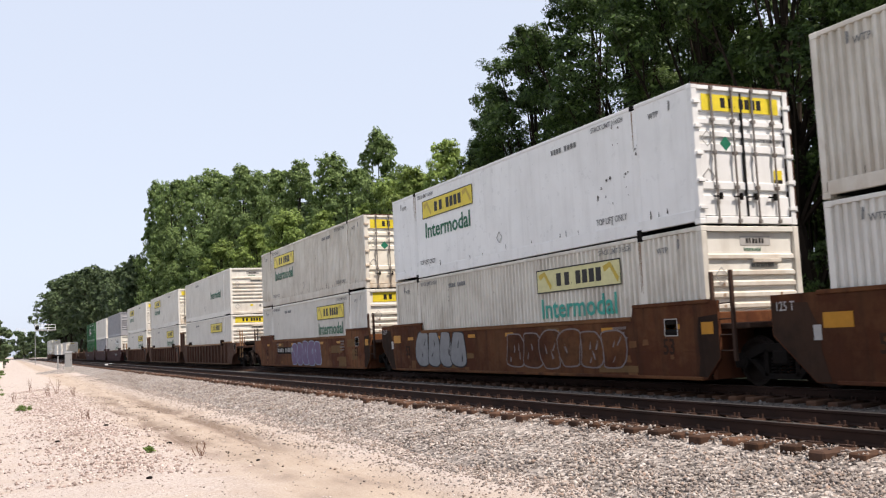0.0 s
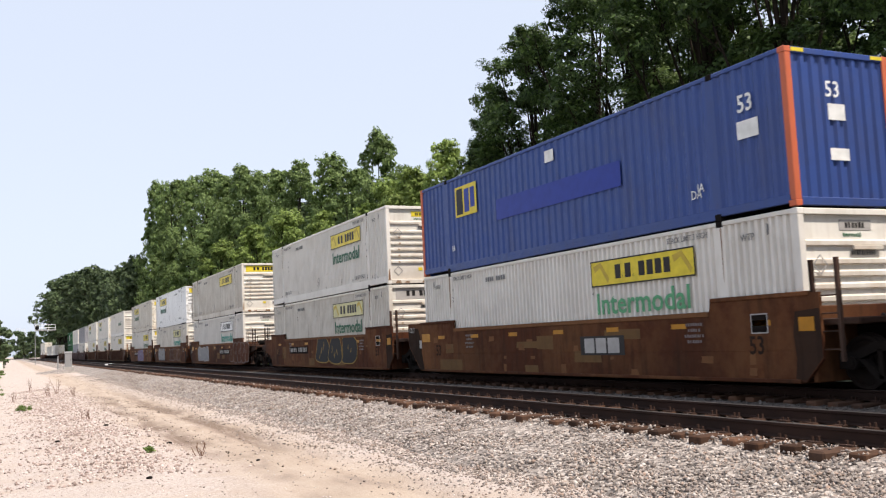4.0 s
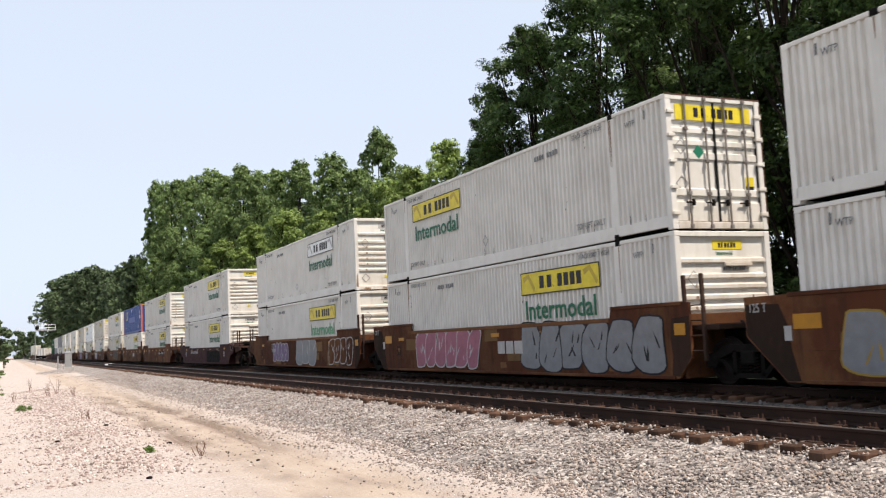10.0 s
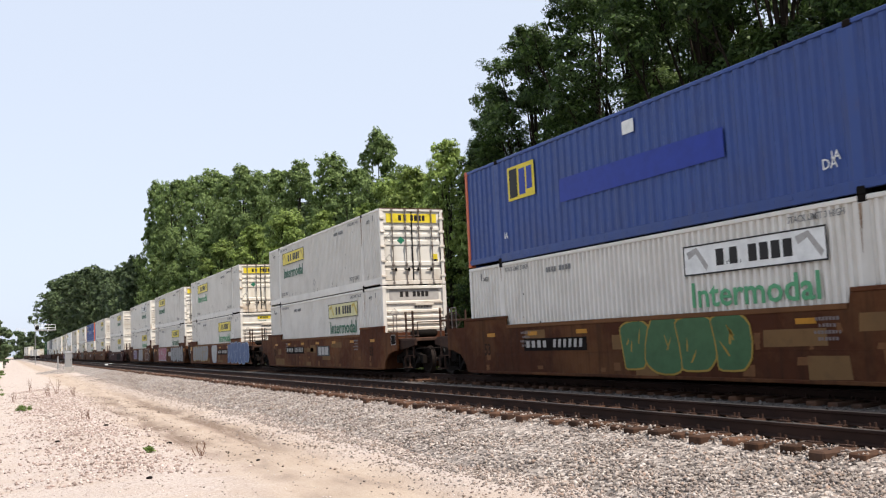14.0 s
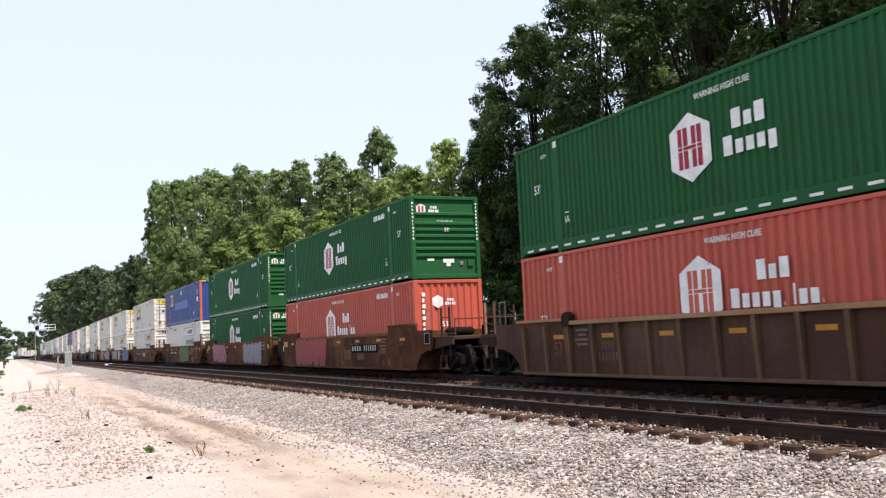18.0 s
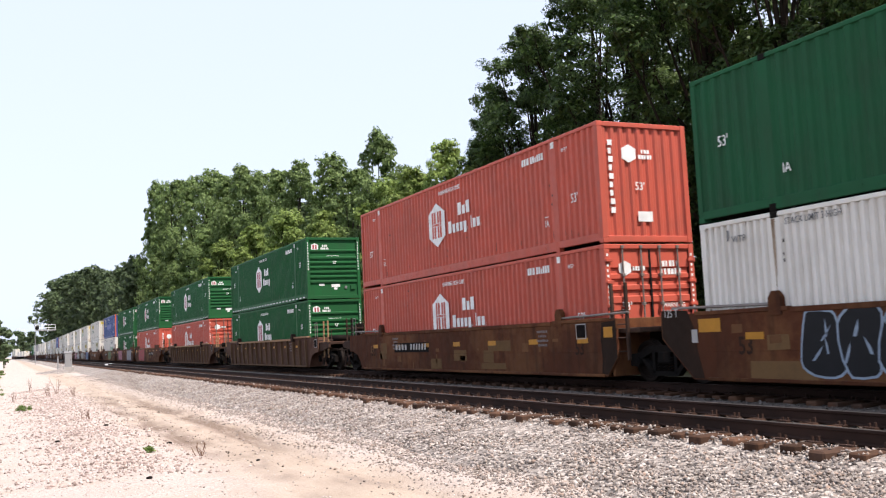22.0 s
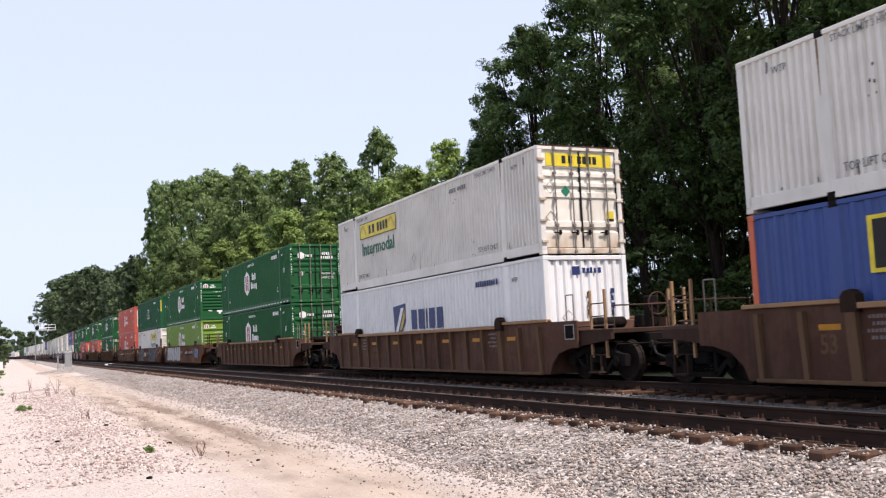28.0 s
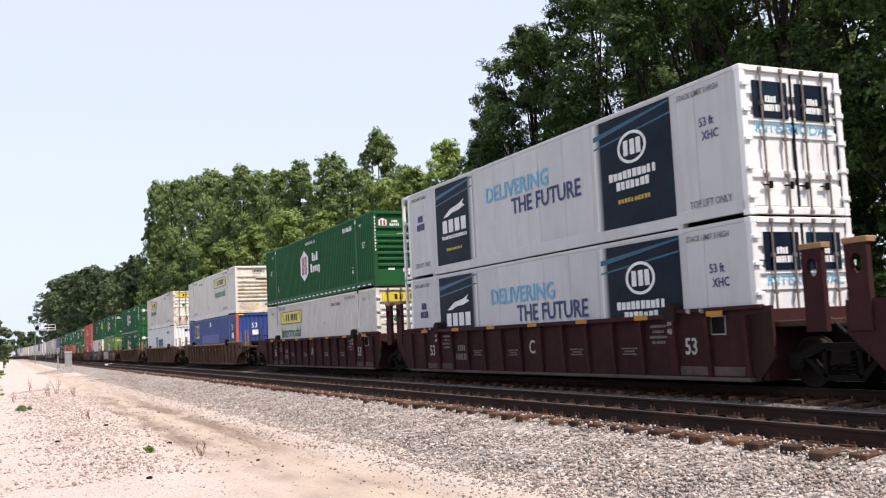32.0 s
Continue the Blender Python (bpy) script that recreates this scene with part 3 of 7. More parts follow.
def track(x, near):
    t = thing("railway_track", "railway track of rusty rails on dark wooden sleepers in ballast", "railway track", kind="structure")
    for s in (-1, 1):
        rx = x + s * GAUGE / 2
        r = part("rail", along([(-0.068, -0.175), (0.068, -0.175), (0.068, -0.162), (0.012, -0.145), (0.010, -0.045), (0.034, -0.035), (0.034, -0.004), (-0.034, -0.004), (-0.034, -0.035), (-0.010, -0.045), (-0.012, -0.145), (-0.068, -0.162)], rx, RUN), RAIL, t)
        part("rail_head", along([(-0.03, -0.006), (0.03, -0.006), (0.026, 0.0), (-0.026, 0.0)], rx, RUN), HEAD, r, "worn bright rail head")
    rnd = random.Random(int(x * 10))

    def sleeper(k):
        g, w = Geo(), 0.115
        return g.cbox(-1.30, 1.30, -w, w, -0.19, 0.0, 0.012 + 0.006 * k)
    plates = Geo()
    rest = Geo()
    y, i = (2.0 if near else 4.0), 0
    count = 150 if near else 60
    while y < 420:
        a = rnd.gauss(0, 0.9)
        dx, dz = rnd.gauss(0, 0.05), rnd.gauss(0, 0.006)
        if i < count:
            part("sleeper", shared("sleeper_%d" % (i % 3), lambda: sleeper(i % 3)), SLEEPER, t, at=pose(x + dx, y, -0.178 + dz, 0, 0, a))
        else:
            b = bend(y)[0]
            rest.box(x + b - 1.3, x + b + 1.3, y - 0.115, y + 0.115, -0.36, -0.178)
        if y < 60:
            for s in (-1, 1):
                rx = x + s * GAUGE / 2
                plates.box(rx - 0.17, rx + 0.17, y - 0.09, y + 0.09, -0.180, -0.164)
                for q in (-0.09, 0.09):
                    for e in (-0.045, 0.045):
                        plates.box(rx + q - 0.014, rx + q + 0.014, y + e - 0.014, y + e + 0.014, -0.166, -0.125 + rnd.uniform(-0.01, 0.03))
        y += 0.497 + rnd.gauss(0, 0.012)
        i += 1
    part("far_sleepers", rest, SLEEPER, t)
    tagged(part("tie_plates", plates, SPIKE, t, "rusty tie plates and spikes"), kind="stuff")
    return t


track(NEAR_TRACK, True)
track(TRAIN_TRACK, False)
# ---- woods beyond the train ----
def leaf_material(name, dark, light, through_light=0.25):
    m, n, l, b = shader(name)
    g, info = n.new("ShaderNodeNewGeometry"), n.new("ShaderNodeObjectInfo")
    col = ramp(n, l, g.outputs["Random Per Island"], [(0.0, dark), (0.75, light), (1.0, tuple(c * 1.35 for c in light))])
    hsv, rng = n.new("ShaderNodeHueSaturation"), n.new("ShaderNodeMapRange")
    l.new(info.outputs["Random"], rng.inputs[0])
    rng.inputs[3].default_value, rng.inputs[4].default_value = 0.80, 1.18
    l.new(rng.outputs[0], hsv.inputs["Value"])
    l.new(col, hsv.inputs["Color"])
    l.new(hsv.outputs[0], b.inputs["Base Color"])
    b.inputs["Roughness"].default_value = 0.55
    b.inputs["Specular IOR Level"].default_value = 0.2
    tr, add = n.new("ShaderNodeBsdfTranslucent"), n.new("ShaderNodeMixShader")
    l.new(hsv.outputs[0], tr.inputs[0])
    add.inputs[0].default_value = through_light
    l.new(b.outputs[0], add.inputs[1])
    l.new(tr.outputs[0], add.inputs[2])
    l.new(add.outputs[0], n["Material Output"].inputs[0])
    return m


BARK = paint("grey_brown_bark", (0.030, 0.023, 0.018), 0.9, (0.014, 0.011, 0.008), 0.7, streak=0.8)
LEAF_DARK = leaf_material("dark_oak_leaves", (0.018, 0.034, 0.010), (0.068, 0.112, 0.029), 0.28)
LEAF_MID = leaf_material("green_leaves", (0.098, 0.145, 0.050), (0.190, 0.262, 0.090), 0.38)
LEAF_FAR = leaf_material("deep_green_leaves", (0.046, 0.068, 0.034), (0.085, 0.118, 0.052), 0.15)
LEAF_LIGHT = leaf_material("light_green_leaves", (0.120, 0.172, 0.042), (0.235, 0.310, 0.085), 0.35)


def blades(rng, p, nrm, size):
    """One leaf blade at each place, lying across its normal: three corners each."""
    n = len(p)
    nrm = nrm / np.linalg.norm(nrm, axis=1)[:, None]
    u = np.cross(nrm, rng.normal(0, 1, (n, 3)))
    u /= np.linalg.norm(u, axis=1)[:, None]
    w = np.cross(nrm, u)
    s = (size * rng.uniform(0.55, 1.25, n))[:, None]
    return np.stack([p - u * s * 0.9, p + u * s * 0.9 + nrm * s * 0.18, p + w * s * 1.1], 1).reshape(-1, 3)


def in_ball(rng, n, power):
    d = rng.normal(0, 1, (n, 3))
    d /= np.linalg.norm(d, axis=1)[:, None]
    return d * (rng.random(n) ** power)[:, None]


def leaf_cloud(rng, centres, radii, per, size, flat=0.8):
    """Leaf blades round the clump centres."""
    d = in_ball(rng, len(centres) * per, 0.58)
    p = np.repeat(centres, per, 0) + d * np.repeat(radii, per)[:, None] * np.array((1, 1, flat))
    return blades(rng, p, rng.normal(0, 1, d.shape) * 0.7 + d * 0.6 + np.array((0, 0, 0.75)), size)


def lobed_crown(rng, lobes, clumps, per, size, tuft):
    """Rounded boughs: leaf clumps over the outside of each bough, and coarser foliage within that keeps the light out."""
    out = []
    for c, r in lobes:
        d = rng.normal(0, 1, (clumps, 3)) + np.array((0, 0, 0.35))
        d /= np.linalg.norm(d, axis=1)[:, None]
        mid = d * (r * rng.uniform(0.55, 1.0, clumps))[:, None]
        rad = r * rng.uniform(*tuft, clumps)
        q = in_ball(rng, clumps * per, 0.5)
        p = np.repeat(mid, per, 0) + q * np.repeat(rad, per)[:, None] * np.array((1, 1, 0.75))
        nrm = np.repeat(d, per, 0) * 0.6 + q * 0.35 + np.array((0, 0, 0.4)) + rng.normal(0, 0.40, p.shape)
        out.append(blades(rng, p * np.array((1, 1, 0.9)) + c, nrm, size))
        fill = in_ball(rng, int(per * 1.6), 0.4) * r * 0.70
        out.append(blades(rng, fill + c, rng.normal(0, 1, fill.shape), size * 1.7))
    return np.concatenate(out)


def leaf_mesh(name, v):
    me = bpy.data.meshes.new(name)
    q = len(v) // 3
    me.vertices.add(q * 3)
    me.vertices.foreach_set("co", v.reshape(-1).astype(np.float32))
    me.loops.add(q * 3)
    me.loops.foreach_set("vertex_index", np.arange(q * 3, dtype=np.int32))
    me.polygons.add(q)
    me.polygons.foreach_set("loop_start", np.arange(0, q * 3, 3, dtype=np.int32))
    me.update(calc_edges=True)
    return me


def tree(name, label, seed, height, spread, count, clumps, per, size, mat, base=0.28, category="tree", narrow=0.0, bough=(0.27, 0.44), tuft=(0.20, 0.40)):
    """Tapered trunk with forking limbs and a crown of uneven boughs; stands at the origin, that high and that far to each side."""
    rng, rnd = np.random.default_rng(seed), random.Random(seed)
    t = thing(name, label, category, "woods beyond the track")
    wood = Geo()
    lean = Vector((rnd.uniform(-0.05, 0.05), rnd.uniform(-0.05, 0.05), 1))
    pts = [Vector((0, 0, -0.5)) + Vector((lean.x * z + 0.15 * math.sin(z * 0.9 + seed), lean.y * z, z)) for z in np.linspace(0, height * 0.84, 7)]
    r0 = height * 0.015
    for i, (a, b) in enumerate(zip(pts, pts[1:])):
        wood.tube(a, b, r0 * (1 - i / 7.2), 8, r0 * (1 - (i + 1) / 7.2))
    lobes = []
    for i in range(count):
        h = base + (1 - base) * (i + rnd.random()) / count
        up = (h - base) / (1 - base)
        a = i * 2.4 + rnd.uniform(-0.5, 0.5)
        reach = spread * (1 - abs(2 * up - 0.85) ** 2.2 * 0.62) * (1 - narrow * up)
        r = spread * rnd.uniform(*bough) * (1 - 0.3 * up)
        out = max(0.0, reach - r) * rnd.uniform(0.55, 1.08)
        c = Vector((math.cos(a) * out, math.sin(a) * out, min(h * height, height - 0.85 * r)))
        lobes.append((np.array(c), r))
        k = pts[min(5, max(1, int(h * 4.6)))]
        mid = k.lerp(c, 0.5) + Vector((0, 0, -0.05 * height * rnd.random()))
        wood.tube(k, mid, r0 * 0.36, 5, r0 * 0.22)
        wood.tube(mid, c, r0 * 0.22, 5, r0 * 0.08)
        for j in range(2):
            tip = c + Vector((rnd.uniform(-1, 1), rnd.uniform(-1, 1), rnd.uniform(-0.2, 1))).normalized() * r * 0.9
            wood.tube(mid.lerp(c, 0.6), tip, r0 * 0.12, 4, r0 * 0.03)
    part("trunk", wood, BARK, t)
    part("crown", leaf_mesh("crown", lobed_crown(rng, lobes, clumps, per, size, tuft)), mat, t)
    FULL[t.name] = (height, spread)
    return t


FULL = {}
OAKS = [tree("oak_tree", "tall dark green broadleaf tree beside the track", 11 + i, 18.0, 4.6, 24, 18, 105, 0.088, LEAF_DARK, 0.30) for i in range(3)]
ELMS = [tree("elm_tree", "broad green leafy tree in the woods", 31 + i, 18.0, 4.8, 21, 26, 34, 0.165, LEAF_MID, 0.08, narrow=0.2 * (i == 1), bough=(0.32, 0.50), tuft=(0.16, 0.34)) for i in range(3)]
LIGHT_ELMS = [tree("elm_tree", "yellow-green leafy tree in the woods", 36 + i, 12.0, 3.6, 18, 26, 36, 0.125, LEAF_LIGHT, 0.06, bough=(0.32, 0.50), tuft=(0.16, 0.34)) for i in range(2)]
FAR_ELMS = [tree("elm_tree", "deep green leafy tree in the far woods", 41 + i, 18.0, 5.6, 20, 20, 25, 0.27, LEAF_FAR, 0.34, bough=(0.32, 0.50), tuft=(0.16, 0.36)) for i in range(2)]
FAR_SHRUBS = [tree("shrub", "green shrub along the far track", 71, 6.0, 2.6, 9, 8, 32, 0.20, LEAF_FAR, 0.05, "shrub")]
SHRUBS = [tree("shrub", "light green shrub at the edge of the woods", 51 + i, 6.0, 2.6, 11, 10, 42, 0.11, LEAF_LIGHT if i < 2 else LEAF_MID, 0.05, "shrub") for i in range(3)]
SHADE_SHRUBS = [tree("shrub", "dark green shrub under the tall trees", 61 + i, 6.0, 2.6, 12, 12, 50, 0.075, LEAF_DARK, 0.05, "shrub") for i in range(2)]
USED = set()


def plant(kind, i, x, y, height, radius, turn=0.0, sink=0.4):
    src = kind[i % len(kind)]
    tall, broad = FULL[src.name]
    at = pose(x, y, -sink, 0, 0, turn)
    size = Vector((radius / broad, radius / broad, height / tall))
    if src.name not in USED:
        USED.add(src.name)
        src.matrix_basis = at @ Matrix.Diagonal((*size, 1))
        return src
    return copy_thing(src, at @ Matrix.Diagonal((*(a / b for a, b in zip(size, src.scale)), 1)))


rnd = random.Random(5)
# the tall dark group abreast of the camera, its outline stepping down to the left
for i, (x, y, h, r) in enumerate(((24.8, 41.0, 17.5, 4.1), (23.8, 43.2, 14.8, 2.8), (25.6, 36.4, 20.4, 4.6), (24.6, 32.4, 19.0, 4.6), (24.4, 27.6, 19.5, 5.0), (24.0, 22.6, 18.5, 5.0), (24.0, 17.4, 18.0, 5.0), (24.5, 12.0, 17.0, 5.0), (25.0, 6.5, 16.0, 4.8))):
    plant(OAKS, i, x, y, h, r, rnd.uniform(0, 360))
for i, (x, y, h, r) in enumerate(((30.5, 35.0, 18.0, 5.0), (31.0, 28.0, 19.0, 5.4), (31.0, 20.5, 19.0, 5.4), (32.0, 13.0, 18.0, 5.4), (32.0, 5.0, 18.0, 5.4), (38.0, 25.0, 16.0, 6.0), (38.5, 14.0, 17.0, 6.0), (38.0, 4.0, 17.0, 6.0), (27.0, 0.0, 13.0, 4.8))):
    plant(ELMS, i, x, y, h, r, rnd.uniform(0, 360))
# lower growth beneath them
for i in range(22):
    plant(SHADE_SHRUBS, i, rnd.uniform(20.6, 22.8), 2.0 + i * 2.0 + rnd.uniform(-0.7, 0.7), rnd.uniform(3.0, 5.6), rnd.uniform(1.8, 2.7), rnd.uniform(0, 360))
for i in range(16):
    plant(SHADE_SHRUBS, i, rnd.uniform(27.0, 29.0), 3.0 + i * 2.8 + rnd.uniform(-0.7, 0.7), rnd.uniform(6.5, 9.0), rnd.uniform(2.6, 3.4), rnd.uniform(0, 360))
# light green trees where the tall group ends, and along the front of the woods
for i, (x, y, h, r) in enumerate(((22.0, 45.8, 12.4, 3.0), (23.2, 43.8, 12.2, 2.6), (21.4, 49.5, 11.5, 3.2), (21.6, 54.0, 11.8, 3.2), (20.6, 64.0, 11.0, 3.4), (20.6, 73.5, 12.6, 3.6), (20.4, 84.0, 12.6, 3.8), (20.2, 97.0, 12.8, 3.8))):
    plant(LIGHT_ELMS, i, x, y, h, r, rnd.uniform(0, 360))
# the middle woods
for i, (x, y, h, r) in enumerate(((24.0, 56.5, 13.0, 3.2), (24.0, 61.4, 16.6, 3.2), (24.6, 67.6, 15.0, 4.0), (25.0, 75.1, 17.6, 4.2), (25.0, 84.5, 18.8, 4.4), (25.0, 92.5, 19.5, 4.4), (24.8, 99.0, 20.4, 4.4), (24.5, 106.1, 22.4, 5.0), (24.2, 114.0, 22.8, 5.0),
                                  (24.0, 122.0, 24.8, 5.6), (23.6, 132.0, 25.6, 5.4), (23.2, 142.8, 27.2, 5.2), (22.8, 153.0, 28.4, 4.6), (22.6, 162.0, 30.2, 4.0), (21.2, 155.8, 22.5, 3.8), (21.0, 110.0, 15.5, 4.0), (20.8, 121.0, 15.5, 4.0), (20.6, 133.0, 16.0, 4.0), (20.4, 145.0, 17.0, 4.0))):
    plant(ELMS, i + 1, x, y, h, r, rnd.uniform(0, 360))
for i in range(26):
    y = 44.0 + i * 4.4
    plant(SHRUBS, i, rnd.uniform(18.8, 20.4), y + rnd.uniform(-1, 1), rnd.uniform(4.5, 7.5), rnd.uniform(2.0, 2.7), rnd.uniform(0, 360))
for i in range(12):
    plant(FAR_ELMS, i, rnd.uniform(30.0, 33.0), 48.0 + i * 9.0, 11.5 + i * 1.1, 5.6, rnd.uniform(0, 360))
# the far group, whose crowns hang out over the line
for i, (x, y, h, r) in enumerate(((20.2, 168.0, 18.0, 4.6), (20.2, 180.0, 18.2, 4.6), (20.4, 192.0, 18.8, 4.8), (20.4, 205.0, 18.8, 5.0), (20.2, 218.0, 19.4, 5.4), (20.2, 234.0, 21.0, 6.0), (19.6, 250.0, 23.4, 7.0), (19.0, 268.0, 24.8, 7.8),
                                  (18.8, 288.0, 24.8, 8.2), (17.6, 308.0, 26.4, 9.6), (16.8, 328.0, 27.0, 10.4), (16.6, 350.0, 26.6, 10.6), (20.0, 366.0, 25.0, 9.6))):
    plant(FAR_ELMS, i, x, y, h, r, rnd.uniform(0, 360))
    plant(FAR_SHRUBS, i, x + 0.4, y + 5.0, rnd.uniform(7.0, 10.0), 3.4, rnd.uniform(0, 360))
# woods beyond the bend, closing the view down the line
for i in range(10):
    plant(FAR_SHRUBS, i, 5.0 + i * 2.5 + rnd.uniform(-1, 1), 690.0 + rnd.uniform(-25, 25), rnd.uniform(13.0, 20.0), 7.0, rnd.uniform(0, 360))
for i in range(5):
    plant(FAR_SHRUBS, i, 22.0 + rnd.uniform(-1, 2), 385.0 + i * 30.0, rnd.uniform(14.0, 19.0), 6.5, rnd.uniform(0, 360))
# trees on the other side, far down the yard
for i, (x, y, h) in enumerate(((-1.4, 168.0, 5.2), (-3.8, 172.0, 6.6), (-7.5, 170.0, 6.6), (-1.8, 182.0, 6.6), (-11.0, 172.0, 8.0), (-15.0, 176.0, 8.0))):
    plant(FAR_SHRUBS, i, x, y, h * 1.25, 3.4, rnd.uniform(0, 360))
# ---- containers: 53 feet long; the end that faces the camera is at -y ----
LEN, WID, TALL = 16.154, 2.59, 2.868
HL, HW = LEN / 2, WID / 2
FAR = [True]                           # cars far ahead are built with fewer small parts
LIFT = 6.096                          # the lifting posts stand at the places of a 40 foot container


def ribs_along(a, b, period, deep, flat=0.32):
    """A trapezoid wave from a to b: (place, depth) pairs."""
    n = max(1, round((b - a) / period))
    p, out = (b - a) / n, []
    for i in range(n):
        q = a + i * p
        out += [(q, 0.0), (q + flat * p, 0.0), (q + 0.5 * p, deep), (q + (0.5 + flat) * p, deep)]
    return out + [(b, 0.0)]


def wave_wall(z0, z1, spans, period, deep, outer):
    g = Geo()
    for a, b in spans:
        w = ribs_along(a, b, period, deep)
        vs = [(outer(y, d), z) for y, d in w for z in (z0, z1)]
        g.add([(xy[0], xy[1], z) for xy, z in vs], [(2 * i, 2 * i + 2, 2 * i + 3, 2 * i + 1) for i in range(len(w) - 1)])
    return g


def container(style):
    """style: side 'wave' or 'flat', period, end 'ribs', 'doors' or 'wave', colours, label."""
    c = thing("intermodal_container", style["label"], "container", "containers on the train")
    paint_side, paint_post = M[style["paint"]], M[style.get("post", style["paint"])]
    paint_end = M[style.get("end_paint", style["paint"])]
    period, deep = style.get("period", 0.18), style.get("deep", 0.06)
    sill = style.get("sill", 0.30)
    for s in (-1, 1):
        if style["side"] == "wave":
            me = shared("side_%d_%.2f_%.3f_%.2f" % (s, period, deep, sill), lambda: wave_wall(
                sill - 0.02, TALL - 0.07, ((-HL + 0.12, -LIFT - 0.12), (-LIFT + 0.12, LIFT - 0.12), (LIFT + 0.12, HL - 0.12)), period, deep,
                lambda y, d: (s * (HW - 0.014 - d), y)))
        else:
            def plates():
                g = Geo()
                step = style.get("seam", 1.22)
                n = round(2 * (HL - 0.1) / step)
                for i in range(n):
                    a = -HL + 0.1 + i * 2 * (HL - 0.1) / n
                    x0, x1 = sorted((s * (HW - 0.06), s * (HW - 0.012)))
                    g.cbox(x0, x1, a + 0.004, a + 2 * (HL - 0.1) / n - 0.004, sill - 0.02, TALL - 0.07, 0.006)
                return g
            me = shared("plates_%d_%.2f" % (s, style.get("seam", 1.22)), plates)
        if style["side"] == "flat" and style.get("seam", 1.22) < 2.0 and s < 0:
            wide = 2 * (HL - 0.1) / round(2 * (HL - 0.1) / style["seam"])
            for i in range(round(2 * (HL - 0.1) / wide)):
                part("side_panel", shared("one_plate", lambda: Geo().cbox(-HW + 0.012, -HW + 0.06, 0.004, wide - 0.004, sill - 0.02, TALL - 0.07, 0.006)), paint_side, c, at=pose(0, -HL + 0.1 + i * wide, 0))
        else:
            part("side_panel", me, paint_side, c)
        x0, x1 = sorted((s * (HW - 0.09), s * HW))
        part("top_rail", shared("top_rail_%d" % s, lambda: Geo().cbox(x0, x1, -HL + 0.1, HL - 0.1, TALL - 0.09, TALL - 0.004)), paint_side, c)

        def low_rail():
            g = Geo().cbox(x0, x1, -LIFT, LIFT, 0.004, sill, 0.01)
            for e in (-1, 1):
                a, b = sorted((e * LIFT, e * (HL - 0.1)))
                g.cbox(x0, x1, a, b, 0.06, sill, 0.01)
            for i in range(26):
                y = -LIFT + 0.55 + i * 0.44
                g.box(min(x0, x0 + s * 0.006), max(x1, x1 + s * 0.006), y, y + 0.2, 0.10, 0.15)
            return g
        part("bottom_rail", shared("bottom_rail_%d_%.2f" % (s, sill), low_rail), paint_side, c)
        for e in (-1, 1):
            a, b = sorted((e * (HL - 0.14), e * HL))
            part("corner_post", shared("corner_post_%d_%d" % (s, e), lambda: Geo().cbox(*sorted((s * (HW - 0.15), s * HW)), a, b, 0.11 if s < 0 else 0.0, TALL - (0.11 if s < 0 else 0.0))), paint_post, c)
            if s < 0:
                part("lift_post", shared("lift_post_%d_%d" % (s, e), lambda: Geo().cbox(*sorted((s * (HW - 0.07), s * (HW - 0.006))), e * LIFT - 0.125, e * LIFT + 0.125, 0.1, TALL - 0.1)), paint_side, c)
            for z0, z1 in ((0.0, 0.115), (TALL - 0.115, TALL)):
                if s > 0:
                    continue
                part("corner_casting", shared("casting_%d_%d_%.2f" % (s, e, z0), lambda: Geo().cbox(*sorted((s * (HW - 0.16), s * (HW + 0.003))), *sorted((e * (HL - 0.17), e * (HL + 0.003))), z0, z1)), paint_post, c)
                if FAR[0]:
                    continue
                part("lift_casting", shared("lift_casting_%d_%d_%.2f" % (s, e, z0), lambda: Geo().cbox(*sorted((s * (HW - 0.14), s * (HW + 0.008))), e * LIFT - 0.09, e * LIFT + 0.09, z0 - (0.03 if z0 == 0 else 0), z1 + (0.004 if z0 else 0))),
                     M["underframe"] if style.get("rusty", True) else paint_side, c)
    part("roof", shared("roof", roof_sheet), paint_side, c)
    part("floor", shared("floor", lambda: Geo().box(-HW + 0.08, HW - 0.08, -HL + 0.1, HL - 0.1, 0.07, 0.14)), M["underframe"], c)
    part("end_panel", shared("front_wall", lambda: wave_wall(0.14, TALL - 0.1, ((-HW + 0.14, HW - 0.14), ), 0.28, 0.04, lambda x, d: (x, HL - 0.03 - d))), paint_side, c)
    for e in (-1, 1):
        a, b = sorted((e * (HL - 0.10), e * HL))
        part("end_header", shared("end_header_%d" % e, lambda: Geo().cbox(-HW + 0.15, HW - 0.15, a, b, TALL - 0.12, TALL - 0.005)), paint_end if e < 0 else paint_side, c)
        part("end_sill", shared("end_sill_%d" % e, lambda: Geo().cbox(-HW + 0.15, HW - 0.15, a, b, 0.01, 0.16)), paint_end if e < 0 else paint_side, c)
    if style["end"] == "ribs":
        ribbed_end(c, paint_end)
    elif style["end"] == "doors":
        door_end(c, paint_end, style)
    else:
        part("end_panel", shared("wave_end", lambda: wave_wall(0.15, TALL - 0.11, ((-HW + 0.15, HW - 0.15), ), 0.26, 0.045, lambda x, d: (x, -HL + 0.025 + d))), paint_end, c)
    return c


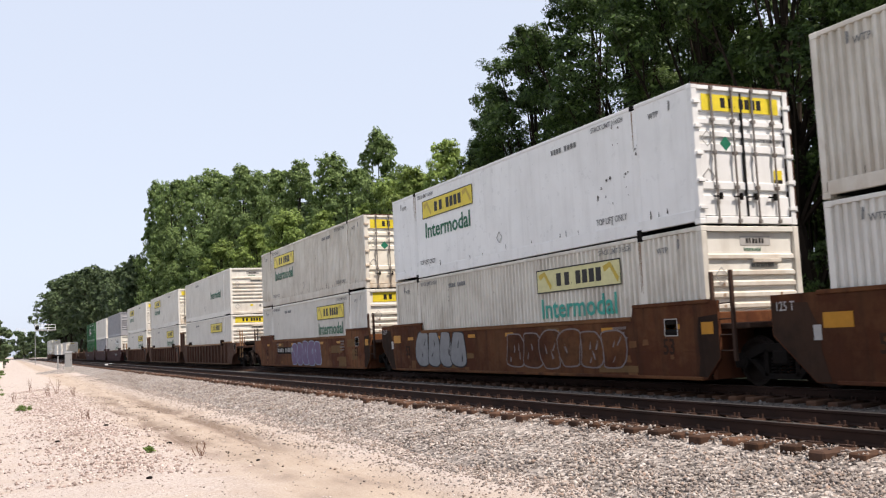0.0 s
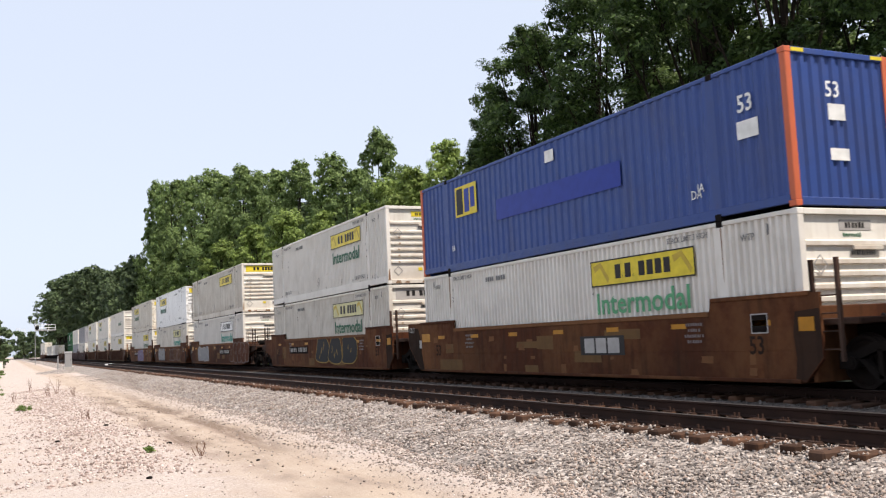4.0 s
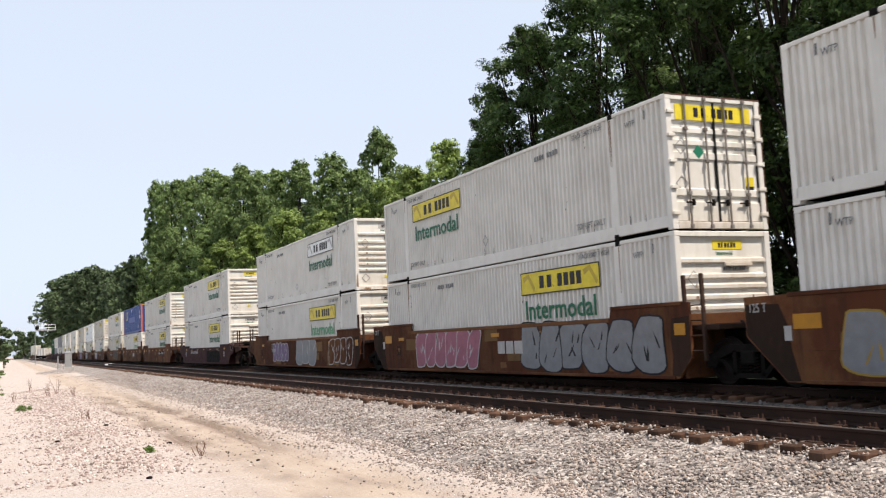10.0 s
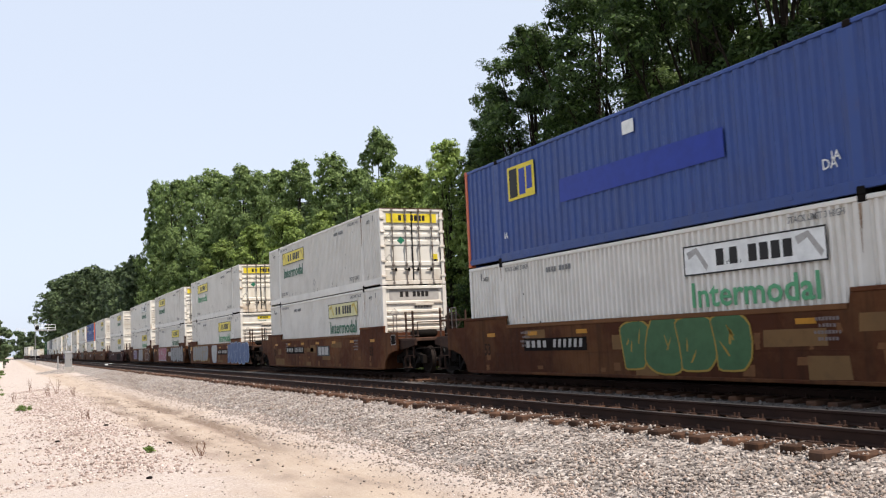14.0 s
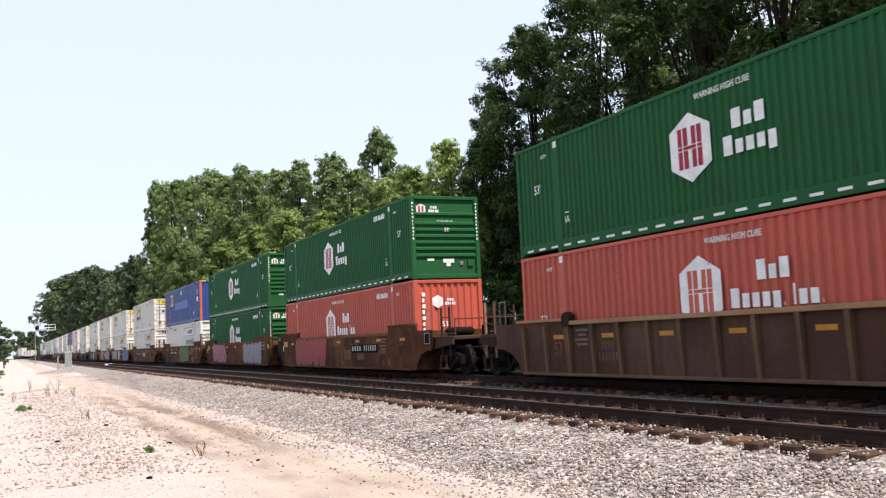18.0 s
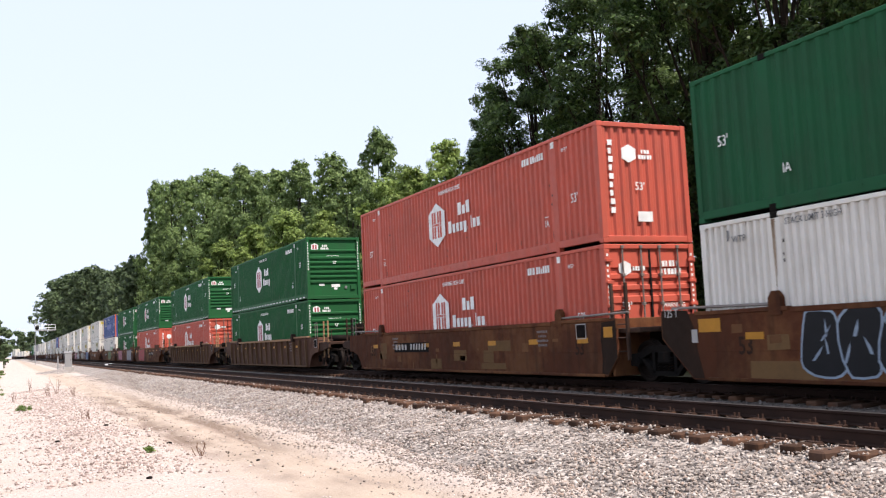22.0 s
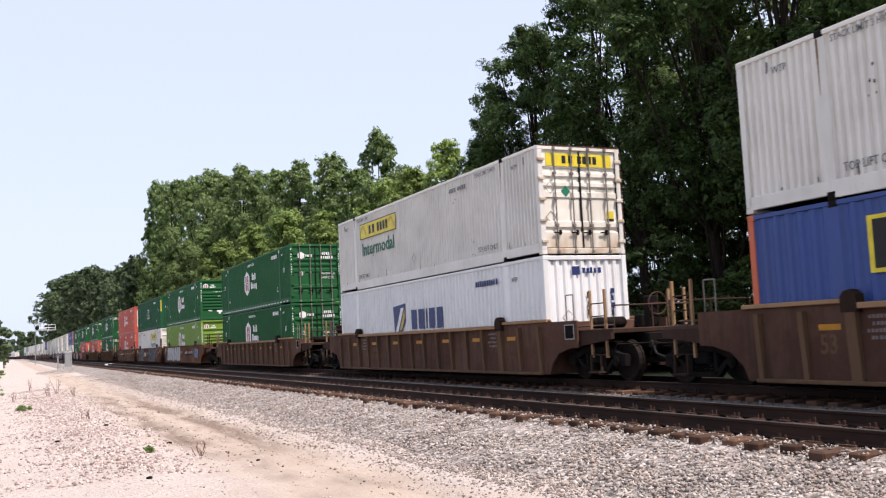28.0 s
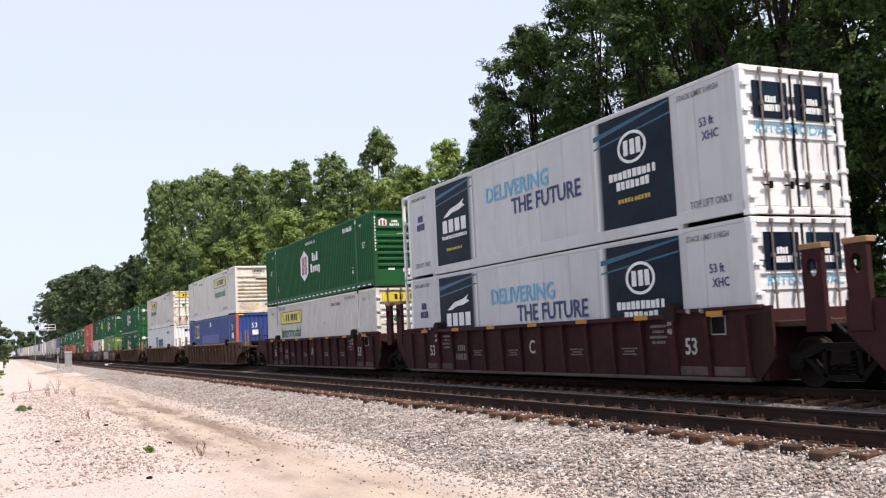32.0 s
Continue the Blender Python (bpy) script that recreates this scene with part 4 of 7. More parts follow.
def roof_sheet():
    g, w = Geo(), ribs_along(-HL + 0.1, HL - 0.1, 0.42, 0.02)
    return g.add([(x, y, TALL - 0.014 - d) for y, d in w for x in (-HW + 0.06, HW - 0.06)], [(2 * i, 2 * i + 1, 2 * i + 3, 2 * i + 2) for i in range(len(w) - 1)])


def ribbed_end(c, mat):
    """Nose end: a recessed plate crossed by pressed horizontal ribs."""
    part("end_panel", shared("nose_plate", lambda: Geo().box(-HW + 0.14, HW - 0.14, -HL + 0.075, -HL + 0.12, 0.15, TALL - 0.1)), mat, c)
    for z in (0.74, 0.97, 1.19, 1.41, 1.63, 1.85, 2.18):
        part("end_rib", shared("nose_rib", lambda: Geo().side([(-HL + 0.08, 0.0), (-HL + 0.08, 0.135), (-HL + 0.02, 0.10), (-HL + 0.02, 0.03)], -HW + 0.16, HW - 0.16)), mat, c, at=pose(0, 0, z))
    part("document_box", shared("document_box", lambda: Geo().cbox(-0.11, 0.11, -HL + 0.02, -HL + 0.07, 0.0, 0.22)), mat, c, at=pose(0.92, 0, 0.42))
    part("light_socket", shared("socket", lambda: Geo().cbox(-0.06, 0.06, -HL + 0.04, -HL + 0.075, 0.0, 0.13)), M["grey_ink"], c, at=pose(0.58, 0, 0.46))


def door_end(c, mat, style):
    """A pair of doors with pressed bands, locking rods, hinges and seals."""
    for s in (-1, 1):
        def leaf():
            g = Geo()
            x0, x1 = sorted((s * 0.02, s * (HW - 0.16)))
            z, y = 0.17, -HL + 0.045
            bands = [(0.42, 0.0), (0.12, 0.04), (0.16, 0.0), (0.62, 0.03), (0.16, 0.0), (0.14, 0.04), (0.12, 0.0), (0.14, 0.04), (0.12, 0.0), (0.14, 0.04), (0.5, 0.0)]
            prof = []
            for h, d in bands:
                prof += [(y + d, z + 0.012), (y + d, z + h - 0.012)]
                z += h
            prof += [(y + 0.09, TALL - 0.13), (y + 0.09, 0.17)]
            return g.side(prof, x0, x1)
        d = part("door", shared("door_leaf_%d" % s, leaf), mat, c)
        for i, x in enumerate((0.27, 0.80)):
            part("locking_rod", shared("locking_rod", lambda: Geo().tube((0, 0, 0.05), (0, 0, TALL - 0.05), 0.022, 8)), M["rod"], d, at=pose(s * x, -HL - 0.005, 0), smooth=False)
            part("rod_handle", shared("rod_handle", lambda: Geo().cbox(-0.19, 0.05, -0.02, 0.015, 0.0, 0.03, 0.005).cbox(-0.03, 0.03, -0.025, 0.03, -0.05, 0.09, 0.006)), M["underframe"], d, at=pose(s * x - s * 0.08, -HL - 0.012, 0.55))
            for z in () if FAR[0] else (0.03, 0.72, 1.42, 2.1, TALL - 0.11):
                part("rod_bracket", shared("rod_bracket", lambda: Geo().cbox(-0.04, 0.04, -0.03, 0.05, 0.0, 0.075, 0.006)), M["rod"], d, at=pose(s * x, -HL - 0.01, z))
        part("door_seal", shared("door_seal_%d" % s, lambda: Geo().box(*sorted((s * 0.004, s * 0.02)), -HL + 0.02, -HL + 0.07, 0.17, TALL - 0.13).box(*sorted((s * (HW - 0.16), s * (HW - 0.145))), -HL + 0.03, -HL + 0.08, 0.17, TALL - 0.13)), M["seal"], d)
        for z in () if FAR[0] else (0.3, 0.85, 1.4, 1.95, 2.45):
            part("hinge", shared("hinge", lambda: Geo().cbox(-0.09, 0.09, -0.03, 0.05, 0.0, 0.07, 0.006).tube((0.09, -0.015, -0.02), (0.09, -0.015, 0.09), 0.022, 6)), mat, d, at=pose(s * (HW - 0.10), -HL + 0.005, z) if s > 0 else pose(-HW + 0.10, -HL + 0.005, z, 0, 0, 180))


XS = -HW - 0.002                       # the plane of paint and decals on the side


def mark(c, name, geo, mat, y, z, label="", lift=0.0):
    ob = part(name, geo, M[mat], c, label, on_side(XS - lift, y, z))
    return tagged(ob, kind="stuff") if name in ("name_lettering", "number_lettering", "badge_core", "reflector_tape") else ob


def end_mark(c, name, geo, mat, x, z, label="", lift=0.0, deep=0.0):
    ob = part(name, geo, M[mat], c, label, on_end(x, -HL + deep - 0.004 - lift, z))
    return tagged(ob, kind="stuff") if name in ("name_lettering", "number_lettering", "badge_core", "reflector_tape") else ob


def sheet(w, h, t=0.004):
    return shared("sheet_%.3f_%.3f" % (w, h), lambda: Geo().box(0, w, 0, h, -t / 2, t / 2))


def frame_bars(w, h, b=0.03):
    return shared("outline_%.2f_%.2f" % (w, h), lambda: Geo().box(0, w, 0, b, -0.003, 0.003).box(0, w, h - b, h, -0.003, 0.003).box(0, b, b, h - b, -0.003, 0.003).box(w - b, w, b, h - b, -0.003, 0.003))


def diamond(r, solid=False):
    """A diamond: a placard, or the outline of its holder."""
    def build():
        o = [(-r, 0), (0, -r), (r, 0), (0, r)]
        if solid:
            return Geo().prism(o, lambda p, q, d: (p, q, d), -0.002, 0.004)
        ring = [(p * k, q * k) for k in (1.0, 1 - 0.028 / r) for p, q in o]
        vs = [(p, q, d) for d in (-0.002, 0.004) for p, q in ring]
        fs = []
        for i in range(4):
            j = (i + 1) % 4
            fs += [(i, j, 4 + j, 4 + i), (8 + i, 12 + i, 12 + j, 8 + j), (i, 8 + i, 8 + j, j), (4 + i, 4 + j, 12 + j, 12 + i)]
        return Geo().add(vs, fs)
    return shared("diamond_%.2f_%d" % (r, solid), build)


def hexagon(w, h):
    return shared("hexagon_%.2f_%.2f" % (w, h), lambda: Geo().prism([(-w / 2, -h * 0.27), (0, -h / 2), (w / 2, -h * 0.27), (w / 2, h * 0.27), (0, h / 2), (-w / 2, h * 0.27)], lambda p, q, d: (p, q, d), -0.002, 0.002))


def scroll(w):
    """The curled ornament at the end of the name board."""
    return shared("scroll_%.2f" % w, lambda: Geo().prism([(0, 0.40), (0.5 * w, 0.48), (w, 0.10), (0.9 * w, 0.0), (0.45 * w, 0.36), (0.1 * w, 0.26)], lambda p, q, d: (p, q, d), -0.002, 0.002))


def white_box(board="yellow", words="green_ink", end="ribs", end_board="small_yellow", paint_name="white", flat=False, rust=False):
    """White 53 foot box with a name board and the word below it, near the nose end."""
    st = {"side": "flat" if flat else "wave", "end": end, "paint": paint_name, "end_paint": "cream" if rust else ("bright_white" if paint_name == "bright_white" else "white_end"),
          "label": "%s container, %s name board, %s facing back" % (
              "smooth white" if flat else "ribbed white", {"yellow": "yellow", "white": "white outlined", "pale": "pale yellow", "none": "no"}[board],
              "rusty doors" if rust and end == "doors" else ("doors" if end == "doors" else "nose end"))}
    if flat:
        st["seam"] = 15.9
    c = container(st)
    left = -HL + 6.42 if end == "ribs" else HL - 2.62          # the board's left end as one reads it
    if board != "none":
        mark(c, "name_board", sheet(3.68, 0.60), {"yellow": "yellow", "white": "white_ink", "pale": "pale_yellow"}[board], left, 1.89)
        mark(c, "board_edge", frame_bars(3.68, 0.60), "ink", left, 1.89, lift=0.003)
        mark(c, "name_lettering", shared("name_bars", lambda: word_bars(["t.t. tttt"], 2.02, 0.42)), "ink", left - 0.92, 1.95, lift=0.004)
        mark(c, "board_scroll", scroll(0.62), "dull_white" if board == "white" else "gold_ink", left - 0.10, 1.96, lift=0.003)
        mark(c, "board_scroll", scroll(0.62), "dull_white" if board == "white" else "gold_ink", left - 2.98, 1.96, lift=0.003)
    if words:
        mark(c, "lettering", letters("Intermodal", 0.50, width=3.28), words, left - 0.18, 1.24)
    for e in () if FAR[0] else (-1, 1):
        mark(c, "lettering", letters("TOP LIFT ONLY", 0.15, width=1.2), "grey_ink", e * LIFT + (1.6 if e < 0 else -0.3), 0.40)
        mark(c, "lettering", letters("STACK LIMIT 3 HIGH", 0.12, width=1.25), "grey_ink", e * LIFT + (1.6 if e < 0 else -0.25), 2.60)
        mark(c, "lettering", letters("WTP", 0.13, 0.9), "grey_ink", e * LIFT + (-0.55 if e < 0 else 1.1), 2.42)
        mark(c, "scuff", shared("scuff", lambda: Geo().prism([(0, 0), (0.05, 0.02), (0.06, 0.2), (0.01, 0.22)], lambda p, q, d: (p, q, d), -0.002, 0.002)), "grey_ink", e * (HL - 0.75), 2.46)
    mark(c, "number_lettering", shared("number_bars", lambda: blocks([4, ], 0.13, 0.5, 0.3, seed=5).box(0.62, 0.72, 0, 0.13, -0.002, 0.002).box(0.76, 0.86, 0, 0.12, -0.002, 0.002).box(0.9, 1.0, 0, 0.13, -0.002, 0.002).box(1.04, 1.14, 0, 0.13, -0.002, 0.002)), "grey_ink", -LIFT + 3.4 if end == "doors" else LIFT - 2.4, 2.42)
    if not FAR[0]:
        SCUFFED[0] += 1
        v = 9 if flat else SCUFFED[0] % 4
        tagged(mark(c, "scuff_mark", shared("scuffs_%d" % v, lambda: scuffs(v)), "scuff_ink", HL - 0.3, 0.0, "dark scuffs and drip marks"), kind="stuff")
        tagged(mark(c, "rust_streak", shared("post_rust_%d" % v, lambda: post_rust(v)), "rust_stain", HL - 0.3, 0.0, "brown rust runs below the lifting points", lift=-0.004), kind="stuff")
    mark(c, "placard", diamond(0.17), "placard_ink", (left - 5.2 if end == "doors" else left + 1.9), 0.7)
    if end == "doors":
        end_mark(c, "name_board", sheet(2.05, 0.34), "yellow", -1.025, 2.33, deep=0.04)
        end_mark(c, "name_lettering", shared("door_bars", lambda: word_bars(["t.t. tttt"], 1.12, 0.27)), "ink", -0.55, 2.35, lift=0.004, deep=0.04)
        end_mark(c, "warning_sticker", sheet(0.23, 0.30), "yellow", 0.80, 0.85, deep=0.07)
        end_mark(c, "warning_sticker", sheet(0.22, 0.12), "ink", 0.805, 0.83, lift=0.003, deep=0.07)
        end_mark(c, "placard", diamond(0.17), "placard_ink", -0.93, 0.98, deep=0.07)
        end_mark(c, "placard", diamond(0.17), "placard_ink", -0.93, 1.75, deep=0.05)
        if not FAR[0]:
            end_mark(c, "placard", diamond(0.15, True), "placard_green", -0.46, 1.66, "green placard", deep=0.05)
            part("rust_strip", shared("header_rust", lambda: Geo().cbox(-HW, HW, -HL - 0.006, -HL + 0.05, TALL - 0.028, TALL + 0.004, 0.004)), M["rust_edge"], c, "rusted upper edge")
            part("rust_strip", shared("post_rust", lambda: Geo().cbox(HW - 0.03, HW + 0.005, -HL - 0.006, -HL + 0.05, 0.12, TALL - 0.12, 0.004)), M["rust_edge"], c, "rusted corner edge")
        end_mark(c, "number_lettering", shared("door_number", lambda: blocks([10], 0.07, 0.5, 0.3, seed=3)), "grey_ink", 0.55, 1.72, deep=0.05)
    else:
        if end_board == "large_yellow":
            end_mark(c, "name_board", sheet(2.05, 0.36), "yellow", -1.025, 2.37, deep=0.072)
            end_mark(c, "name_lettering", shared("end_bars", lambda: word_bars(["t.t. tttt"], 1.2, 0.26)), "ink", -0.6, 2.40, lift=0.004, deep=0.072)
        elif end_board == "wide_white":
            end_mark(c, "name_board", sheet(2.0, 0.40), "dull_white", -1.0, 2.34, deep=0.072)
            end_mark(c, "name_lettering", shared("end_bars", lambda: word_bars(["t.t. tttt"], 1.2, 0.26)), "ink", -0.6, 2.40, lift=0.004, deep=0.072)
        else:
            end_mark(c, "name_board", sheet(0.80, 0.19), "yellow" if "yellow" in end_board else "dull_white", -0.25, 2.48, deep=0.072)
            end_mark(c, "name_lettering", shared("small_bars", lambda: blocks([6], 0.11, 0.5, 0.28, seed=4)), "ink", -0.10, 2.52, lift=0.004, deep=0.072)
            end_mark(c, "lettering", letters("Intermodal", 0.085, 0.85), "green_ink", -0.16, 2.36, deep=0.072)
        end_mark(c, "number_lettering", shared("end_number", lambda: blocks([10], 0.09, 0.62, 0.3, seed=3)), "grey_ink", 0.0, 2.03, deep=0.06)
        end_mark(c, "placard", diamond(0.18), "placard_ink", -0.85, 1.86, lift=0.025, deep=0.03)
        end_mark(c, "placard", diamond(0.18), "placard_ink", -0.85, 0.48, deep=0.07)
        end_mark(c, "sticker", sheet(0.16, 0.12), "yellow", -0.05, 0.48, deep=0.07)
        if not FAR[0] and SCUFFED[0] % 3 != 1:
            tagged(part("rust_streak", shared("nose_rust_%d" % (SCUFFED[0] % 2), lambda: nose_rust(SCUFFED[0] % 2)), M["rust_stain"], c, "brown rust runs over the ribs"), kind="stuff")
        end_mark(c, "bracket_bar", shared("bracket_bar", lambda: Geo().cbox(0, 0.75, -0.04, 0.04, -0.03, 0.02, 0.008)), "white_old", 0.0, 2.16, lift=0.02, deep=0.03)
    return c


SCUFFED = [0]


def nose_rust(seed):
    """Rust that has run down from the placard holders over the faces of the ribs, and along the sill."""
    g, rnd = Geo(), random.Random(90 + seed)
    for x, w, top in ((-0.80, 0.05, 1.7), (0.72, 0.04, 1.45)):
        for z in (0.74, 0.97, 1.19, 1.41, 1.63):
            if z < top:
                a = x + rnd.uniform(-0.03, 0.03)
                g.prism([(a - w * rnd.uniform(0.5, 1.2), z + 0.035), (a + w * rnd.uniform(0.5, 1.2), z + 0.032), (a + w * rnd.uniform(0.4, 0.9), z + 0.098), (a - w * rnd.uniform(0.4, 0.9), z + 0.096)], lambda p, q, d: (p, d, q), -HL + 0.0185, -HL + 0.03)
    for e in (-1, 1):
        x = e * (HW - 0.06)
        g.prism([(x - 0.045, 0.13), (x + 0.045, 0.13), (x + 0.03, rnd.uniform(0.5, 0.75)), (x - 0.02, rnd.uniform(0.35, 0.6))], lambda p, q, d: (p, d, q), -HL - 0.0015, -HL + 0.01)
    x = -HW + 0.3
    while x < HW - 0.4:
        w = rnd.uniform(0.1, 0.4)
        g.prism([(x, 0.03), (x + w, 0.02), (x + w * 0.9, rnd.uniform(0.06, 0.12)), (x + w * 0.2, rnd.uniform(0.05, 0.14))], lambda p, q, d: (p, d, q), -HL - 0.0015, -HL + 0.01)
        x += w + rnd.uniform(0.1, 0.5)
    return g


def post_rust(seed):
    """Rust runs below the lifting points of a side."""
    g, rnd = Geo(), random.Random(70 + seed)
    for e in (-1, 1):
        for k in range(rnd.choice((1, 2))):
            x, long, w = HL - 0.3 - e * LIFT + rnd.uniform(-0.09, 0.05), rnd.uniform(0.35, 1.3), rnd.uniform(0.012, 0.03)
            g.prism([(x, 2.74), (x + 2 * w, 2.74), (x + 1.5 * w, 2.74 - long * 0.5), (x + w, 2.74 - long), (x + 0.4 * w, 2.74 - long * 0.6)], lambda p, q, d: (p, q, d), -0.001, 0.0055)
    return g


def scuffs(seed):
    """Dark drip marks along the foot of a side and chips where other boxes struck it."""
    g, rnd = Geo(), random.Random(40 + seed)
    flat = lambda p, q, d: (p, q, d)

    def drip(x, z, w, h):
        g.prism([(x, z), (x + w, z - 0.02), (x + w * 1.05, z + h * 0.5), (x + w * 0.6, z + h), (x + w * 0.2, z + h * 0.8)], flat, -0.001, 0.002)

    def chip(x, z, r):
        n = 7
        g.prism([(x + r * rnd.uniform(0.4, 1.0) * math.cos(2 * math.pi * k / n), z + 1.5 * r * rnd.uniform(0.4, 1.0) * math.sin(2 * math.pi * k / n)) for k in range(n)], flat, -0.001, 0.002)
    x = 0.6
    while x < 15.0:
        drip(x, rnd.uniform(0.28, 0.36), rnd.uniform(0.012, 0.035), rnd.uniform(0.05, 0.24))
        x += rnd.choice((0.28, 0.55, 0.83, 1.4, 2.1))
    for k in range(4 if seed != 9 else 10):
        cx, cz = (rnd.uniform(1, 15), rnd.uniform(0.5, 2.5)) if seed != 9 else (rnd.uniform(12.0, 14.2), rnd.uniform(0.55, 2.4))
        for i in range(rnd.choice((1, 2, 3, 5))):
            chip(cx + rnd.uniform(-0.1, 0.1), cz + rnd.uniform(-0.35, 0.35), rnd.uniform(0.012, 0.035 if seed != 9 else 0.05))
    return g


def hub_mark(c, y, z, kind):
    """Six-sided badge and a name in bars; the badge's left edge is at y."""
    mark(c, "badge", hexagon(1.22, 1.42), "white_ink", y - 0.61, z)
    ink = "white_ink"
    core = "red" if kind == "red" else "red_ink"

    def strokes():
        g = Geo()
        for x in (-0.36, 0.06):
            g.box(x, x + 0.30, 0.05, 0.42, -0.002, 0.002).box(x, x + 0.30, -0.42, -0.05, -0.002, 0.002)
        return g.box(-0.36, 0.36, -0.035, 0.035, -0.002, 0.002)
    mark(c, "badge_core", shared("badge_bars", strokes), core, y - 0.61, z, lift=0.004)
    mark(c, "badge_slot", shared("badge_slot", lambda: Geo().box(-0.225, -0.195, -0.43, 0.43, -0.002, 0.002).box(0.195, 0.225, -0.43, 0.43, -0.002, 0.002)), "white_ink", y - 0.61, z, lift=0.007)
    mark(c, "name_lettering", shared("hub_bars_%d" % (kind == "red"), lambda: word_bars(["txt", "txxxp. ixx." if kind == "red" else "txxxp"], 2.3 if kind == "red" else 1.45, 0.98)), ink, y - (1.42 if kind == "red" else 1.52), z - 0.48)


def hub_box(kind="green", end="ribs"):
    paint_name = {"green": "hub_green", "red": "red", "lime": "lime"}[kind]
    c = container({"side": "wave", "end": end, "paint": paint_name, "period": 0.25 if kind == "red" else 0.21, "deep": 0.055 if kind == "red" else 0.045,
                   "rusty": False, "sill": 0.24 if kind == "red" else 0.28,
                   "label": "%s container, white six-sided badge, %s facing back" % ({"green": "dark green ribbed", "red": "faded red ribbed", "lime": "bright yellow-green ribbed"}[kind],
                                                                                                    {"ribs": "ribbed nose end", "doors": "doors", "wave": "corrugated end"}[end])})
    hub_mark(c, -HL + 9.72, 1.57, kind)
    for e in (-1, 1):
        mark(c, "lettering", letters("53'", 0.24, 0.85), "white_ink", e * 7.0 + 0.18, 1.56 if kind != "red" else 1.1)
        mark(c, "lettering", letters("WTP", 0.10, 0.9), "white_ink", e * (LIFT + 0.55) + 0.15, 2.42)
        mark(c, "lettering", letters("IA", 0.17, 0.9), "white_ink", e * (LIFT - 0.42) + 0.1, 0.66)
        mark(c, "lift_mark", sheet(0.15, 0.16), "white_ink", e * LIFT + 0.075, TALL - 0.27, lift=0.004)
        mark(c, "marking", sheet(0.16, 0.025), "white_ink", e * (LIFT - 0.42) + 0.1, 0.90)
    mark(c, "lettering", letters("WARNING HIGH CUBE", 0.13, width=1.55), "white_ink", -HL + 8.9, 2.48)
    mark(c, "number_lettering", shared("hub_number", lambda: word_bars(["ttit ttxttt"], 1.12, 0.24)), "white_ink", -HL + 3.55, 2.36)
    if kind != "red":
        def dashes():
            g = Geo()
            for i in range(26):
                x = i * 0.6
                g.box(x, x + 0.3, 0, 0.055, -0.002, 0.002)
            return g
        mark(c, "reflector_tape", shared("dashes", dashes), "white_ink", HL - 0.4, 0.09, "dashed white reflective strip", lift=0.006)
    SCUFFED[0] += 1
    v = SCUFFED[0] % 4
    tagged(mark(c, "scuff_mark", shared("scuffs_%d" % v, lambda: scuffs(v)), "scuff_ink", HL - 0.3, 0.0, "dark scuffs and drip marks"), kind="stuff")
    if end == "ribs":
        end_mark(c, "badge", hexagon(0.34, 0.36), "white_ink", -0.88, 2.42, deep=0.072)
        end_mark(c, "badge_core", shared("badge_small", lambda: Geo().box(-0.1, -0.03, -0.1, 0.1, -0.002, 0.002).box(0.03, 0.1, -0.1, 0.1, -0.002, 0.002)), "red_ink", -0.88, 2.42, lift=0.004, deep=0.072)
        end_mark(c, "name_lettering", shared("hub_end_bars", lambda: blocks([3, 5], 0.24, 0.42, 0.2, seed=8)), "white_ink", -0.60, 2.30, deep=0.072)
        end_mark(c, "lettering", letters("53'", 0.14, 0.9), "white_ink", -0.05, 1.63, lift=0.02, deep=0.03)
        end_mark(c, "lettering", letters("WARNING HIGH CUBE", 0.05, 0.85), "white_ink", -0.33, 1.98, lift=0.01, deep=0.03)
        end_mark(c, "weight_plate", sheet(0.42, 0.14), "white_ink", -0.12, 0.55, deep=0.07)
        end_mark(c, "sticker", sheet(0.26, 0.09), "white_ink", -0.72, 0.62, deep=0.07)
        end_mark(c, "sticker", sheet(0.16, 0.11), "white_ink", 0.0, 0.43, deep=0.07)
    elif end == "wave":
        end_mark(c, "badge", hexagon(0.40, 0.44), "white_ink", -0.42, 2.12, lift=0.004, deep=0.025)
        end_mark(c, "name_lettering", shared("hub_end_bars", lambda: blocks([3, 5], 0.24, 0.42, 0.2, seed=8)), "white_ink", -0.14, 2.0, deep=0.025)
        end_mark(c, "lettering", letters("53'", 0.2, 0.9), "white_ink", -0.28, 1.25, deep=0.025)
        end_mark(c, "weight_plate", sheet(0.42, 0.24), "white_ink", -0.25, 0.5, deep=0.025)
        end_mark(c, "number_lettering", shared("hub_column", lambda: blocks([1] * 9, 1.75, 0.12, 0.0, 0.35, seed=3)), "white_ink", -1.0, 0.7, deep=0.03)
    else:
        end_mark(c, "badge", hexagon(0.34, 0.36), "white_ink", -0.72, 2.30, deep=0.04)
        end_mark(c, "name_lettering", shared("hub_end_small", lambda: blocks([5], 0.12, 0.36, 0.2, seed=8)), "white_ink", -0.5, 2.24, deep=0.04)
        end_mark(c, "number_lettering", shared("hub_door_number", lambda: blocks([5, 6], 0.34, 0.62, 0.25, seed=3)), "white_ink", 0.30, 2.14, deep=0.04)
        end_mark(c, "lettering", letters("53'", 0.2, 0.9), "white_ink", -0.85, 1.32, deep=0.05)
        end_mark(c, "lettering", letters("WARNING", 0.11, 0.9), "white_ink", 0.30, 1.36, deep=0.05)
        end_mark(c, "lettering", letters("HIGH CUBE", 0.11, 0.8), "white_ink", 0.30, 1.16, deep=0.05)
